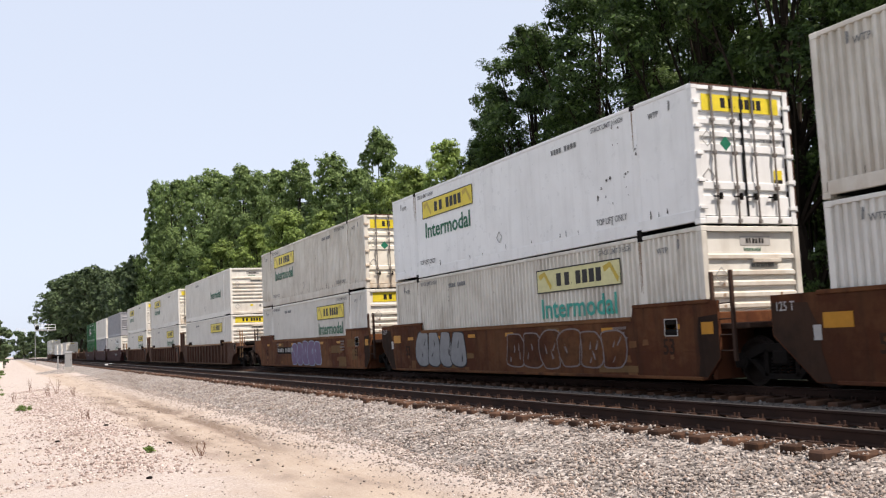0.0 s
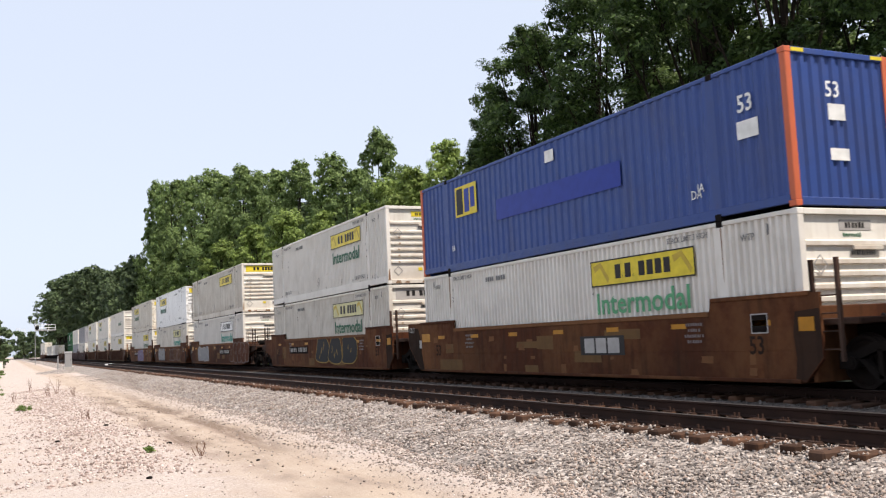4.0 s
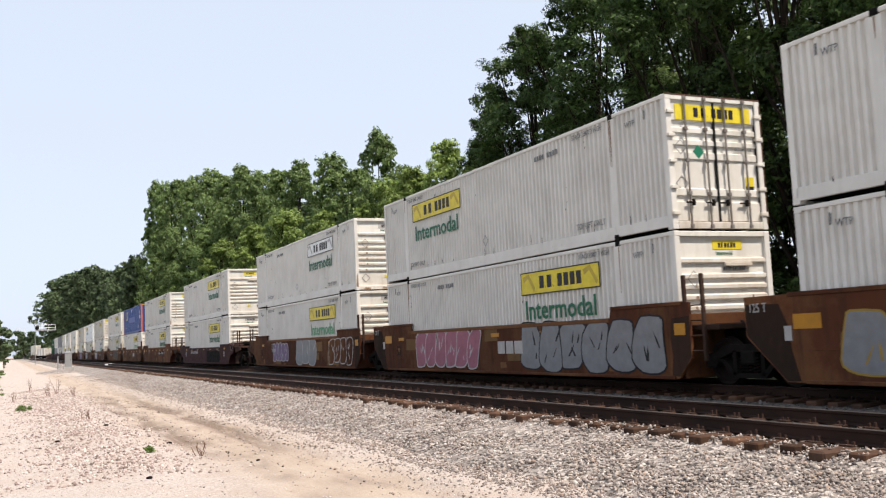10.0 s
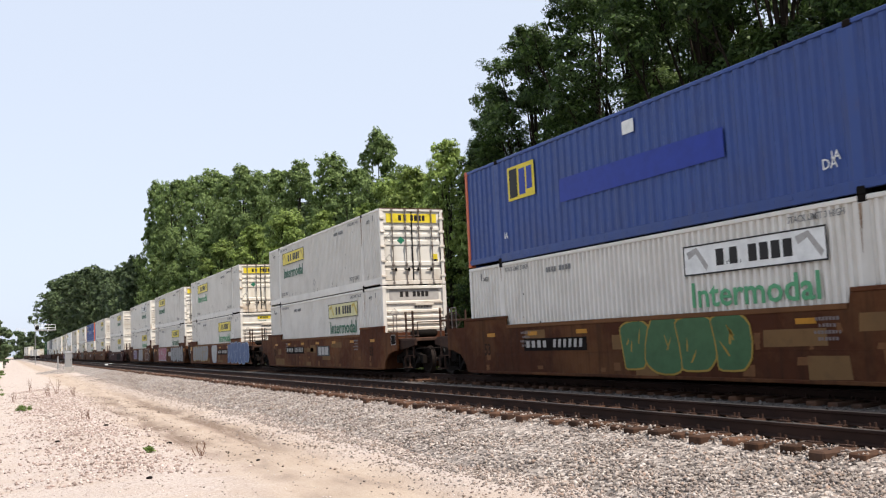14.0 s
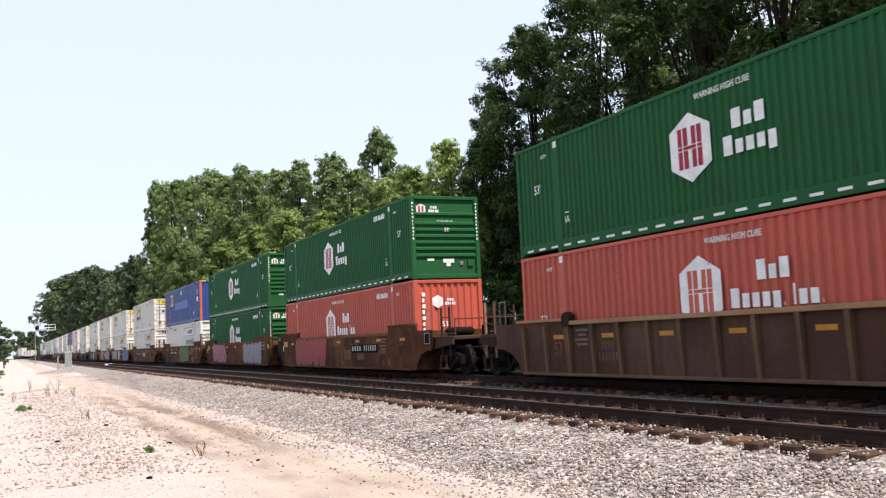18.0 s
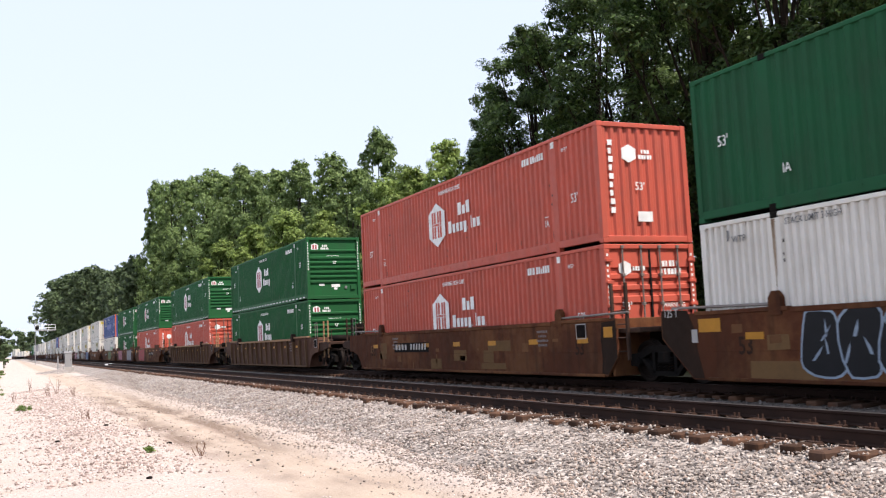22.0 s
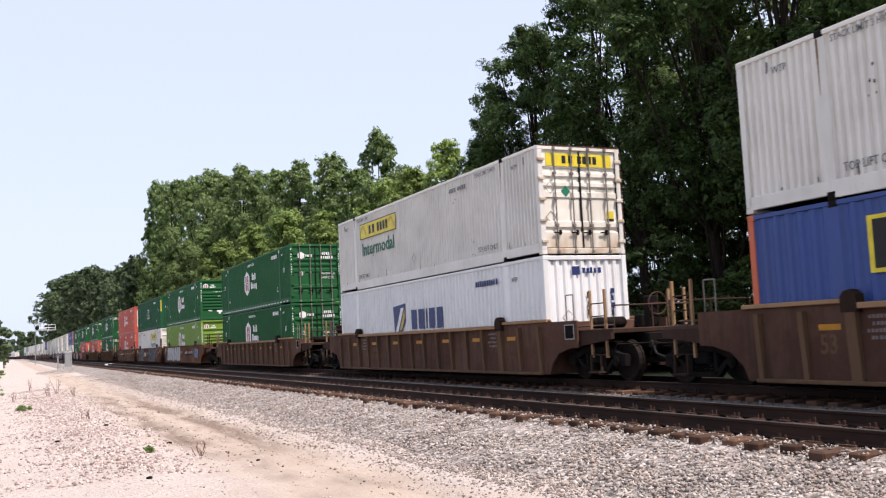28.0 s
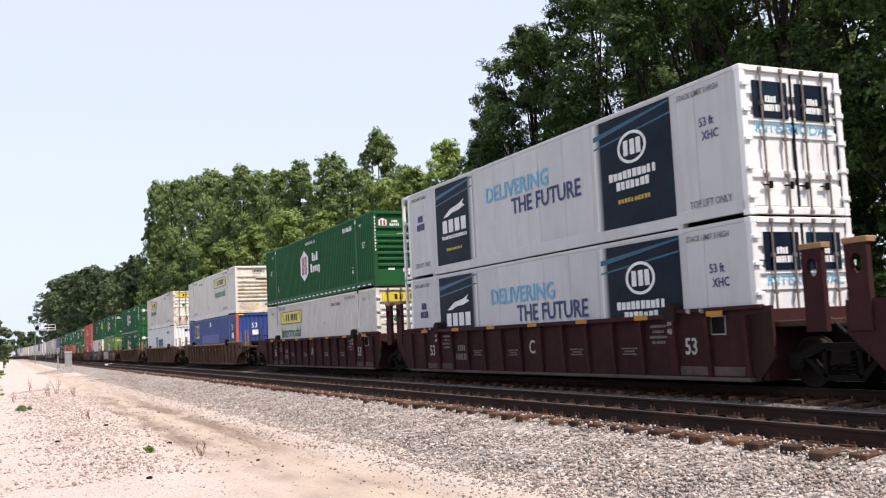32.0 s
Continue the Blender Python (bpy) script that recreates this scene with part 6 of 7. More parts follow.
def well_car(style, colour, front, rear, label):
    """One well unit. front, rear: 'joint' (shared bogie) or 'coupler'. The far end is +y."""
    car = thing("well_car", label, "freight car", "well cars of the train")
    body = M[colour]
    gear = M["end_gear"]
    xw = -1.368 if style == "ribbed" else XW            # the plane of paint on the side
    raised, low = {"smooth": (1.67, 1.42), "ribbed": (1.50, 1.42), "guided": (1.44, 1.42), "low": (1.36, 1.20)}[style]
    prof, deck = [], min(1.45, raised - 0.02)
    if rear == "joint":
        prof += [(-HL - 0.0, 0.14), (-HL - 0.42, 0.55), (-HL - 0.42, raised)]
    else:
        prof += [(-HL - 0.18, 0.14), (-HL - 0.30, 0.40), (-HL - 0.62, 0.66), (-HL - 1.1, 0.78), (-HL - 1.48, 0.80), (-HL - 1.48, deck), (-HL - 0.28, deck), (-HL - 0.26, raised)]
    prof += [(-HL + 2.26, raised), (-HL + 2.32, low)]
    prof += [(HL - 2.32, low), (HL - 2.26, raised)]
    if front == "joint":
        prof += [(HL + 1.26, raised), (HL + 1.26, 0.95), (HL + 0.34, 0.14)]
    else:
        prof += [(HL + 0.26, raised), (HL + 0.28, deck), (HL + 1.48, deck), (HL + 1.48, 0.80), (HL + 1.1, 0.78), (HL + 0.62, 0.66), (HL + 0.30, 0.40), (HL + 0.18, 0.14)]
    for s in (-1, 1):
        x0, x1 = sorted((s * 1.365, s * 1.308) if style == "ribbed" else (s * 1.405, s * 1.345))

        def wall_sheet():
            g = Geo().side(prof, x0, x1)
            if style != "ribbed":
                g.cbox(*sorted((s * 1.40, s * 1.4095)), -HL + 0.3, HL - 0.2, 0.685, 0.70, 0.003)
            return g
        wall = part("side_wall", shared("wall_%s_%s_%s_%d" % (style, front, rear, s), wall_sheet), body, car)
        top = shared("flange_%s_%d" % (style, s), lambda: Geo().cbox(*sorted((s * 1.30, s * (1.485 if style == "ribbed" else 1.425))), -HL + 2.34, HL - 2.34, low - 0.07, low + 0.03, 0.012))
        part("top_flange", top, M["flange_rust"] if colour == "car_rust" else (M["brown_touch"] if style == "smooth" else body), wall)
        for e in (-1, 1):
            part("raised_flange", shared("raised_%s_%d_%d" % (style, s, e), lambda: Geo().cbox(*sorted((s * 1.30, s * 1.43)), *sorted((e * (HL - 2.26), e * (HL + 0.2))), raised - 0.05, raised + 0.03, 0.012)), M["flange_rust"] if colour == "car_rust" else body, wall)
            if style == "guided":
                part("guide_casting", shared("guide_tall_%d" % s, lambda: Geo().side([(-0.16, -0.1), (0.16, -0.1), (0.14, 0.22), (0.05, 0.33), (-0.05, 0.33), (-0.14, 0.22)], *sorted((s * 1.305, s * 1.43)))), body, wall, at=pose(0, e * (HL - 1.96), low))
                if s < 0:
                    part("guide_rail", shared("guide_rail_%d" % e, lambda: Geo().tube((-1.38, e * (HL - 1.9), low + 0.10), (-1.38, e * (HL + 0.9), low + 0.14), 0.03, 7).tube((-1.38, e * (HL + 0.2), low), (-1.38, e * (HL + 0.2), low + 0.12), 0.025, 6)), M["rod"], wall)
            elif style == "ribbed" and s < 0:
                part("guide_casting", shared("guide_block", lambda: Geo().side([(-0.16, -0.20), (0.16, -0.20), (0.17, 0.05), (0.09, 0.14), (-0.04, 0.17), (-0.16, 0.08)], -1.49, -1.305)), M["soot"], wall, "dark worn guide casting", at=pose(0, e * (HL - 2.3), raised))
        part("bottom_chord", shared("chord_%d_%d" % (s, style == "ribbed"), lambda: Geo().cbox(*sorted((s * 1.02, s * (1.475 if style == "ribbed" else 1.44))), -HL + 0.1, HL - 0.1, 0.12, 0.19, 0.012)), {"car_maroon": M["dusty_edge"], "car_rust": M["rib_rust"]}[colour] if style == "ribbed" else body, wall)
        if style == "ribbed":
            for i in range(16 if s < 0 and not FAR[0] else 0):
                y = -7.883 + i * 1.051
                wide = 0.105 if i in (2, 13) else 0.055

                def gusset():
                    """A tapered rib: deep at the top, shallow at the foot."""
                    g = Geo().prism([(-1.365, 0.19), (-1.425, 0.19), (-1.475, low - 0.25), (-1.475, low - 0.07), (-1.365, low - 0.07)], lambda p, q, d: (p, d, q), -wide, wide)
                    return g
                part("rib", shared("wall_rib_%.3f" % wide, gusset), M["rib_rust"] if colour == "car_rust" else body, wall, at=pose(0, y, 0))
    if style == "ribbed":
        def all_ribs():
            g = Geo()
            for i in range(14):
                g.cbox(1.365, 1.462, -6.89 + i * 1.051, -6.77 + i * 1.051, 0.2, low - 0.08, 0.008)
            return g
        tagged(part("far_ribs", shared("far_ribs", all_ribs), body, car), kind="stuff")
        if FAR[0]:
            tagged(part("near_ribs", shared("far_ribs", all_ribs), body, car, at=pose(-2.827, 0, 0)), kind="stuff")
    for i in range(2 if FAR[0] else 6):
        part("cross_bearer", shared("cross_bearer", lambda: Geo().cbox(-1.33, 1.33, -0.16, 0.16, 0.17, 0.27, 0.015)), M["underframe"], car, at=pose(0, -7.0 + i * 2.8, 0))
    part("well_floor", shared("well_floor", lambda: Geo().box(-1.0, 1.0, -HL + 0.2, HL - 0.2, 0.19, 0.23)), M["underframe"], car)
    for e, join in ((-1, rear), (1, front)):
        reach = HL + (1.05 if join == "joint" else 2.75)
        a, b = sorted((e * (HL + 0.16), e * reach))
        part("end_platform", shared("platform_%d_%s" % (e, join), lambda: Geo().cbox(-1.22, 1.22, a, b, 1.10, 1.22, 0.02)), gear, car)
        part("bulkhead", shared("bulkhead_%d" % e, lambda: Geo().cbox(-1.34, 1.34, *sorted((e * (HL + 0.10), e * (HL + 0.2))), 0.14, 1.44, 0.015)), body, car)
        a, b = sorted((e * (HL + 0.15), e * (HL + (1.3 if join == "joint" else 2.9))))
        part("centre_sill", shared("centre_sill_%d_%s" % (e, join), lambda: Geo().cbox(-0.32, 0.32, a, b, 0.72, 1.10, 0.03)), M["underframe"], car)
        if join == "coupler":
            part("coupler", shared("coupler_%d" % e, lambda: Geo().cbox(-0.09, 0.09, *sorted((e * (HL + 2.8), e * (HL + 3.4))), 0.78, 0.94, 0.02).cbox(-0.19, 0.16, *sorted((e * (HL + 3.36), e * (HL + 3.66))), 0.70, 1.0, 0.05)), M["underframe"], car)
            for x in (-1.18, 1.14):
                for y in (1.85, 2.45):
                    part("grab_post", shared("grab_post", lambda: Geo().cbox(-0.03, 0.03, -0.03, 0.03, 0.55, 2.14, 0.006)), M["flange_rust"] if colour == "car_rust" else gear, car, at=pose(x, e * (HL + y), 0))
                for z in (0.62, 0.92, 1.22, 1.52, 1.82) if x < 0 and not FAR[0] else ():
                    part("ladder_rung", shared("rung", rung), gear, car, at=pose(x, e * (HL + 2.15), z))
            part("handrail", shared("handrail", lambda: Geo().tube((-1.1, 0, 1.75), (1.1, 0, 1.75), 0.018, 6).tube((-1.1, 0, 1.22), (-1.1, 0, 1.75), 0.018, 6).tube((1.1, 0, 1.22), (1.1, 0, 1.75), 0.018, 6).tube((0, 0, 1.22), (0, 0, 1.75), 0.018, 6)), gear, car, at=pose(0, e * (HL + 2.66), 0))
            part("uncoupling_lever", shared("lever", lambda: Geo().tube((-1.3, 0, 0.86), (0.1, 0, 0.86), 0.016, 6).tube((-1.3, 0, 0.86), (-1.34, 0.1, 0.62), 0.016, 6)), M["underframe"], car, at=pose(0, e * (HL + 3.0), 0))
            part("air_hose", shared("air_hose", lambda: Geo().tube((0.3, 0, 0.9), (0.33, 0.2, 0.6), 0.028, 7).tube((0.33, 0.2, 0.6), (0.3, 0.55, 0.5), 0.028, 7)), M["seal"], car, at=pose(0, e * (HL + 2.95), 0, 0, 0, 0 if e > 0 else 180))
            if not FAR[0]:
                part("handhold", shared("hoop", lambda: Geo().tube((0, -0.16, 1.2), (0, -0.16, 2.08), 0.016, 6).tube((0, 0.16, 1.2), (0, 0.16, 2.08), 0.016, 6).tube((0, -0.16, 2.08), (0, 0.16, 2.08), 0.016, 6)), M["rod"], car, "bare steel hoop", at=pose(-1.31, e * (HL + 1.15), 0))
                part("step", shared("sill_step", lambda: Geo().cbox(-0.03, 0.03, -0.22, -0.18, 0.22, 0.62, 0.006).cbox(-0.03, 0.03, 0.18, 0.22, 0.22, 0.62, 0.006).cbox(-0.09, 0.09, -0.22, 0.22, 0.20, 0.24, 0.006)), gear, car, at=pose(-1.3, e * (HL + 2.15), 0))
                part("brake_pipe", shared("brake_pipe_%d" % e, lambda: Geo().tube((-0.9, e * (HL + 0.2), 0.98), (-0.9, e * (HL + 1.6), 0.98), 0.028, 7).tube((-0.9, e * (HL + 1.6), 0.98), (-0.6, e * (HL + 2.8), 0.84), 0.028, 7).tube((-1.0, e * (HL + 0.2), 1.30), (-1.0, e * (HL + 2.5), 1.30), 0.022, 6)), M["dusty_edge"], car)
                part("side_sill", shared("side_sill_%d" % e, lambda: Geo().side([(e * (HL + 1.4), 0.82), (e * (HL + 2.75), 0.98), (e * (HL + 2.75), 1.14), (e * (HL + 1.4), 1.14)], -1.27, -1.18)), gear, car)
            if e < 0:
                part("brake_wheel", shared("brake_wheel", lambda: Geo().ring((0, 0, 0), (0, 1, 0), 0.27, 0.018).tube((-0.26, 0, 0), (0.26, 0, 0), 0.012, 5).tube((0, 0, -0.26), (0, 0, 0.26), 0.012, 5).tube((0, 0, 0), (0, 0.22, 0), 0.03, 7)), gear, car, at=pose(0.45, -HL - 2.3, 1.78))
                part("brake_gear", shared("brake_gear", lambda: Geo().cbox(-0.16, 0.16, -0.1, 0.12, 1.2, 1.98, 0.03)), M["underframe"], car, at=pose(0.45, -HL - 2.05, 0))
                part("air_tank", shared("air_tank", lambda: Geo().tube((-0.75, 0, 0), (0.1, 0, 0), 0.14, 14).tube((-0.83, 0, 0), (-0.75, 0, 0), 0.07, 14, 0.14).tube((0.1, 0, 0), (0.18, 0, 0), 0.14, 14, 0.07), True), M["underframe"], car, at=pose(0.1, -HL - 1.2, 1.37))
                part("valve_box", shared("valve_box", lambda: Geo().cbox(-0.2, 0.2, -0.15, 0.15, 1.22, 1.55, 0.03)), M["underframe"], car, at=pose(0.85, -HL - 1.2, 0))
            bogie(car, e * (HL + 1.78))
        elif e < 0:
            if style == "ribbed":
                post_plate(car, body, -HL - 1.45)
            for y in (0.26, 0.80) if style != "ribbed" else ():
                part("grab_post", shared("tall_post", lambda: Geo().cbox(-0.035, 0.035, -0.035, 0.035, 0.5, 2.22, 0.006)), gear, car, at=pose(-1.36, -HL - y, 0))
            for z in (0.7, 1.0, 1.3, 1.6) if style != "ribbed" else ():
                part("ladder_rung", shared("rung", rung), gear, car, at=pose(-1.36, -HL - 0.53, z))
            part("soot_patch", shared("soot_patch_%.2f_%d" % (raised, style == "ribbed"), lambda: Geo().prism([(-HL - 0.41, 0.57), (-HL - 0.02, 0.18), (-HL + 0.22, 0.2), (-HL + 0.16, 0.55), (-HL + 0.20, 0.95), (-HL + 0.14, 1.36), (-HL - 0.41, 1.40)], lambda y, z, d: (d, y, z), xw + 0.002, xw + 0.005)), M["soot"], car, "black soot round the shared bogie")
            if not FAR[0] and style != "ribbed":
                part("reflector", sheet(0.34, 0.24), M["reflect_yellow"], car, "yellow reflective plate", on_side(XW - 0.003, -HL + 0.06, 1.02))
            part("joint_bearing", shared("joint_bearing", lambda: Geo().cbox(-0.5, 0.5, -HL - 2.1, -HL - 0.9, 0.72, 1.12, 0.05).tube((0, -HL - 1.62, 1.1), (0, -HL - 1.62, 1.3), 0.22, 12)), M["underframe"], car)
            part("air_hose", shared("joint_hose", lambda: Geo().tube((-0.5, -HL - 0.9, 1.25), (-0.55, -HL - 1.3, 0.95), 0.03, 6).tube((-0.55, -HL - 1.3, 0.95), (-0.55, -HL - 1.8, 0.98), 0.03, 6).tube((-0.55, -HL - 1.8, 0.98), (-0.5, -HL - 2.2, 1.3), 0.03, 6)), M["seal"], car)
            bogie(car, -HL - 1.62)
        elif style == "ribbed":
            post_plate(car, body, HL + 0.95)
        else:
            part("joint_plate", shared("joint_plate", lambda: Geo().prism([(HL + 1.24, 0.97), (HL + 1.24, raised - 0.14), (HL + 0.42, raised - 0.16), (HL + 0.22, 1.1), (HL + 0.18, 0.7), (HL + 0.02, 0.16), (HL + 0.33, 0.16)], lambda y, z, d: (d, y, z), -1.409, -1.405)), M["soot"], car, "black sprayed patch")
            if not FAR[0]:
                part("reflector", sheet(0.62, 0.26), M["reflect_yellow"], car, "yellow reflective plate", on_side(XW, HL + 0.10, 1.06))
                part("sticker", sheet(0.17, 0.26), M["dull_white"], car, "", on_side(XW - 0.003, HL + 0.32, 0.86))
            part("lettering", letters("125 T", 0.17, 0.8), M["dull_white"], car, "", on_side(XW - 0.002, HL + 1.12, 1.38))
    for i in range(0 if FAR[0] else 7):
        spot = on_side(xw, 6.53 - i * 2.102, low - 0.40) if colour == "car_rust" else on_side(-1.487 if style == "ribbed" else XW, 6.9 - i * 2.3, low - {"ribbed": 0.06, "low": 0.13, "guided": 0.52}.get(style, 0.28))
        part("reflector", sheet(0.46, 0.1 if style != "guided" else 0.13), M["reflect_yellow"], car, "yellow reflective strip", spot)
    for e in () if FAR[0] else (-1, 1):
        part("lettering", letters("53", 0.34, 0.85), M[{"car_brown": "soot", "car_rust": "rib_rust"}.get(colour, "dull_white")], car, "", on_side(xw, e * 6.3 + 0.22 if style == "ribbed" else e * 7.0 + (0.1 if e > 0 else 0.2), 0.62))
        stencil = part("stencil", shared("car_stencil", lambda: blocks([7, 5, 8, 6], 0.4, 0.6, 0.25, 0.8, seed=31)), M["faint_white"], car, "", on_side(xw, e * 5.25 + 0.3 if style == "ribbed" else e * 5.0, 0.85))
        tagged(stencil, kind="stuff")
    if not FAR[0] and style in ("smooth", "guided"):
        PATCHED[0] += 1
        for mat, big in (("ochre_touch", True), ("brown_touch", False)):
            v = PATCHED[0] % 5 + (10 if big else 0)
            tagged(part("paint_patch", shared("touch_ups_%d" % v, lambda: touch_ups(v, big)), M[mat], car, "patches of touched-up paint", on_side(XW + 0.0035, HL - 0.3, 0.0)), kind="stuff")
    if style == "ribbed":
        tagged(part("number_lettering", shared("panel_number", lambda: blocks([4, 6], 0.46, 0.80, 0.28, 0.35, seed=32)), M["rib_rust" if colour == "car_rust" else "faint_white"], car, "", on_side(xw, 4.6, 0.5)), kind="stuff")
        if colour == "car_maroon" and not FAR[0]:
            part("lettering", letters("A" if front == "coupler" else "C", 0.36, 0.9), M["dull_white"], car, "", on_side(xw, 0.16, 0.66))
            for y in (3.15, 1.05, -2.1, -4.2):
                tagged(part("stencil", shared("panel_stencil", lambda: blocks([9, 6, 8], 0.16, 0.6, 0.25, 0.7, seed=33)), M["faint_white"], car, "", on_side(xw, y + 0.3, 0.62)), kind="stuff")
            for y in (6.3, 5.25, -6.3, -7.3):
                part("painted_patch", shared("grey_panel", lambda: Geo().box(0, 0.86, 0, 0.17, -0.001, 0.001)), M["dusty_edge"], car, "grey painted block", on_side(xw, y + 0.43, 0.22))
            for e in (-1, 1):
                for text, y, z in (("45", 0.95, 1.43), ("48", 0.55, 1.43), ("20", 2.36, 1.22), ("40", 2.36, 1.04)):
                    part("lettering", letters(text, 0.12, 0.9), M["dull_white"], car, "", on_side(-1.479 if y > 2 else -1.434, e * (HL - 2.3 + y * (y < 2)) + 0.1, z))
    elif "coupler" in (front, rear):
        at_y = 4.7 if front == "coupler" else -1.9
        tagged(part("number_lettering", shared("car_number", lambda: blocks([4], 0.20, 1.12, 0.42, seed=32).add(*number_strokes())), M["dull_white"], car, "", on_side(XW - 0.002, at_y, 0.82)), kind="stuff")
        if style != "low":
            part("number_field", sheet(2.95, 0.32), M["dark_patch"], car, "black field behind the number", on_side(XW, at_y + 0.12, 0.74))
    part("inspection_plate", sheet(0.42, 0.36), M["dark_patch"], car, "", on_side(xw, -HL - 0.95 if rear == "coupler" else -HL + 1.2, 1.0))
    part("inspection_edge", frame_bars(0.42, 0.36, 0.02), M["dull_white"], car, "", on_side(xw - 0.003, -HL - 0.95 if rear == "coupler" else -HL + 1.2, 1.0))
    return car


PATCHED = [0]


def spine_flat(label):
    """A low flat car far ahead, carrying one box."""
    car = thing("flat_car", label, "freight car", "well cars of the train")
    part("deck", shared("flat_deck", lambda: Geo().cbox(-1.35, 1.35, -10.5, 10.5, 1.05, 1.22, 0.02)), M["car_maroon"], car)
    part("centre_sill", shared("flat_sill", lambda: Geo().cbox(-0.35, 0.35, -11.0, 11.0, 0.65, 1.05, 0.03)), M["underframe"], car)
    for y in (-8.2, 8.2):
        bogie(car, y)
    return car
# ---- small things along the line ----
GALV = paint("galvanised_steel", (0.30, 0.30, 0.30), 0.6, (0.16, 0.15, 0.14), 0.4, metal=0.2)
CONCRETE = paint("concrete", (0.40, 0.38, 0.35), 0.85, (0.2, 0.18, 0.15), 0.5)
# distance haze is put into this pale steel colour
HAZY = plain("pale_far_steel", (0.62, 0.64, 0.68), 0.8)
DRY = plain("dry_stalk", (0.16, 0.085, 0.055), 0.85)
WEED = leaf_material("weed_leaves", (0.06, 0.11, 0.02), (0.15, 0.22, 0.05))


def relay_cabinet():
    c = thing("relay_cabinet", "grey steel signal relay cabinet on a concrete base", "cabinet", at=pose(5.55, 104.0, -0.62))
    part("base", Geo().cbox(-0.5, 0.5, -0.4, 0.4, -0.1, 0.55, 0.03), CONCRETE, c)
    part("body", Geo().cbox(-0.34, 0.34, -0.25, 0.25, 0.55, 2.0, 0.02), GALV, c)
    part("roof", Geo().side([(-0.32, 2.0), (0.32, 2.0), (0.30, 2.06), (0, 2.12), (-0.30, 2.06)], -0.38, 0.38), GALV, c)
    d = part("door", Geo().cbox(-0.30, 0.30, -0.275, -0.25, 0.62, 1.94, 0.01), GALV, c)
    part("handle", Geo().cbox(0.2, 0.24, -0.3, -0.275, 1.2, 1.35, 0.006), M["underframe"], d)
    p = thing("marker_post", "short pale steel post beside the cabinet", "post", at=pose(4.55, 104.0, -0.62))
    part("pole", Geo().tube((0, 0, -0.1), (0, 0, 1.6), 0.07, 10), GALV, p)
    part("cap", Geo().tube((0, 0, 1.6), (0, 0, 1.68), 0.10, 10), GALV, p)


relay_cabinet()


def stone_heap():
    g, rnd2 = Geo(), random.Random(3)
    n = 14
    vs, fs = [(0, 0, 0.42)], []
    for r in (0.35, 0.7, 1.0):
        for i in range(n):
            a = 2 * math.pi * i / n
            k = r * rnd2.uniform(0.85, 1.15)
            vs.append((2.6 * k * math.cos(a), 4.2 * k * math.sin(a), max(-0.05, 0.42 * (1 - r) ** 0.8 - (0.05 if r == 1.0 else 0) + rnd2.uniform(-0.03, 0.03))))
    fs += [(0, 1 + i, 1 + (i + 1) % n) for i in range(n)]
    for k in range(2):
        fs += [(1 + k * n + i, 1 + (k + 1) * n + i, 1 + (k + 1) * n + (i + 1) % n, 1 + k * n + (i + 1) % n) for i in range(n)]
    g.add(vs, fs)
    h = part("gravel_heap", g, bed_material(), at=pose(4.6, 103.0, -0.66))
    tagged(h, "low heap of grey gravel round the cabinet", "gravel heap")


stone_heap()


def cantilever_signal():
    """A mast with an arm over the line, a railed walkway and a signal head."""
    s = thing("cantilever_signal", "grey cantilever railway signal with railed walkway", "railway signal", at=pose(5.0, 214.0, -0.6))
    part("mast", Geo().tube((0, 0, -0.2), (0, 0, 9.0), 0.07, 12), GALV, s)
    part("arm", Geo().cbox(0, 3.9, -0.12, 0.12, 7.05, 7.3, 0.02), GALV, s)
    part("walkway", Geo().cbox(0, 3.9, -0.9, -0.1, 6.95, 7.02, 0.01), GALV, s)
    for z in (7.6, 8.2):
        part("rail", Geo().tube((0, -0.9, z), (3.9, -0.9, z), 0.05, 6), M["white_ink"], s)
    for x in (0.0, 1.3, 2.6, 3.9):
        part("post", Geo().cbox(x - 0.04, x + 0.04, -0.94, -0.86, 6.95, 8.25, 0.01), M["white_ink"], s)
    hd = part("signal_head", Geo().tube((0.35, -1.0, 7.6), (0.35, -0.7, 7.6), 0.42, 16), M["dark_patch"], s, "round black signal head")
    part("hood", Geo().tube((0.35, -1.25, 7.6), (0.35, -1.0, 7.6), 0.14, 10), M["seal"], hd)
    part("finial", Geo().tube((0, 0, 9.0), (0, 0, 9.5), 0.05, 6), GALV, s)


cantilever_signal()


def lattice_tower(x, y, h, w):
    t = thing("lattice_tower", "pale lattice steel tower far beyond the woods, haze painted in", "tower", at=pose(x, y, -1.0))
    for a in (-1, 1):
        for b in (-1, 1):
            part("leg", Geo().tube((a * w, b * w, 0), (a * w * 0.55, b * w * 0.55, h), 0.22, 5), HAZY, t)
    for i in range(7):
        z0, z1 = h * i / 7, h * (i + 1) / 7
        k0, k1 = w * (1 - 0.45 * i / 7), w * (1 - 0.45 * (i + 1) / 7)
        part("brace", Geo().tube((-k0, -k0, z0), (k1, -k1, z1), 0.14, 4).tube((k0, -k0, z0), (-k1, -k1, z1), 0.14, 4).tube((-k1, -k1, z1), (k1, -k1, z1), 0.14, 4), HAZY, t)


lattice_tower(7.5, 900.0, 27.0, 2.4)
lattice_tower(13.0, 1000.0, 29.0, 2.4)


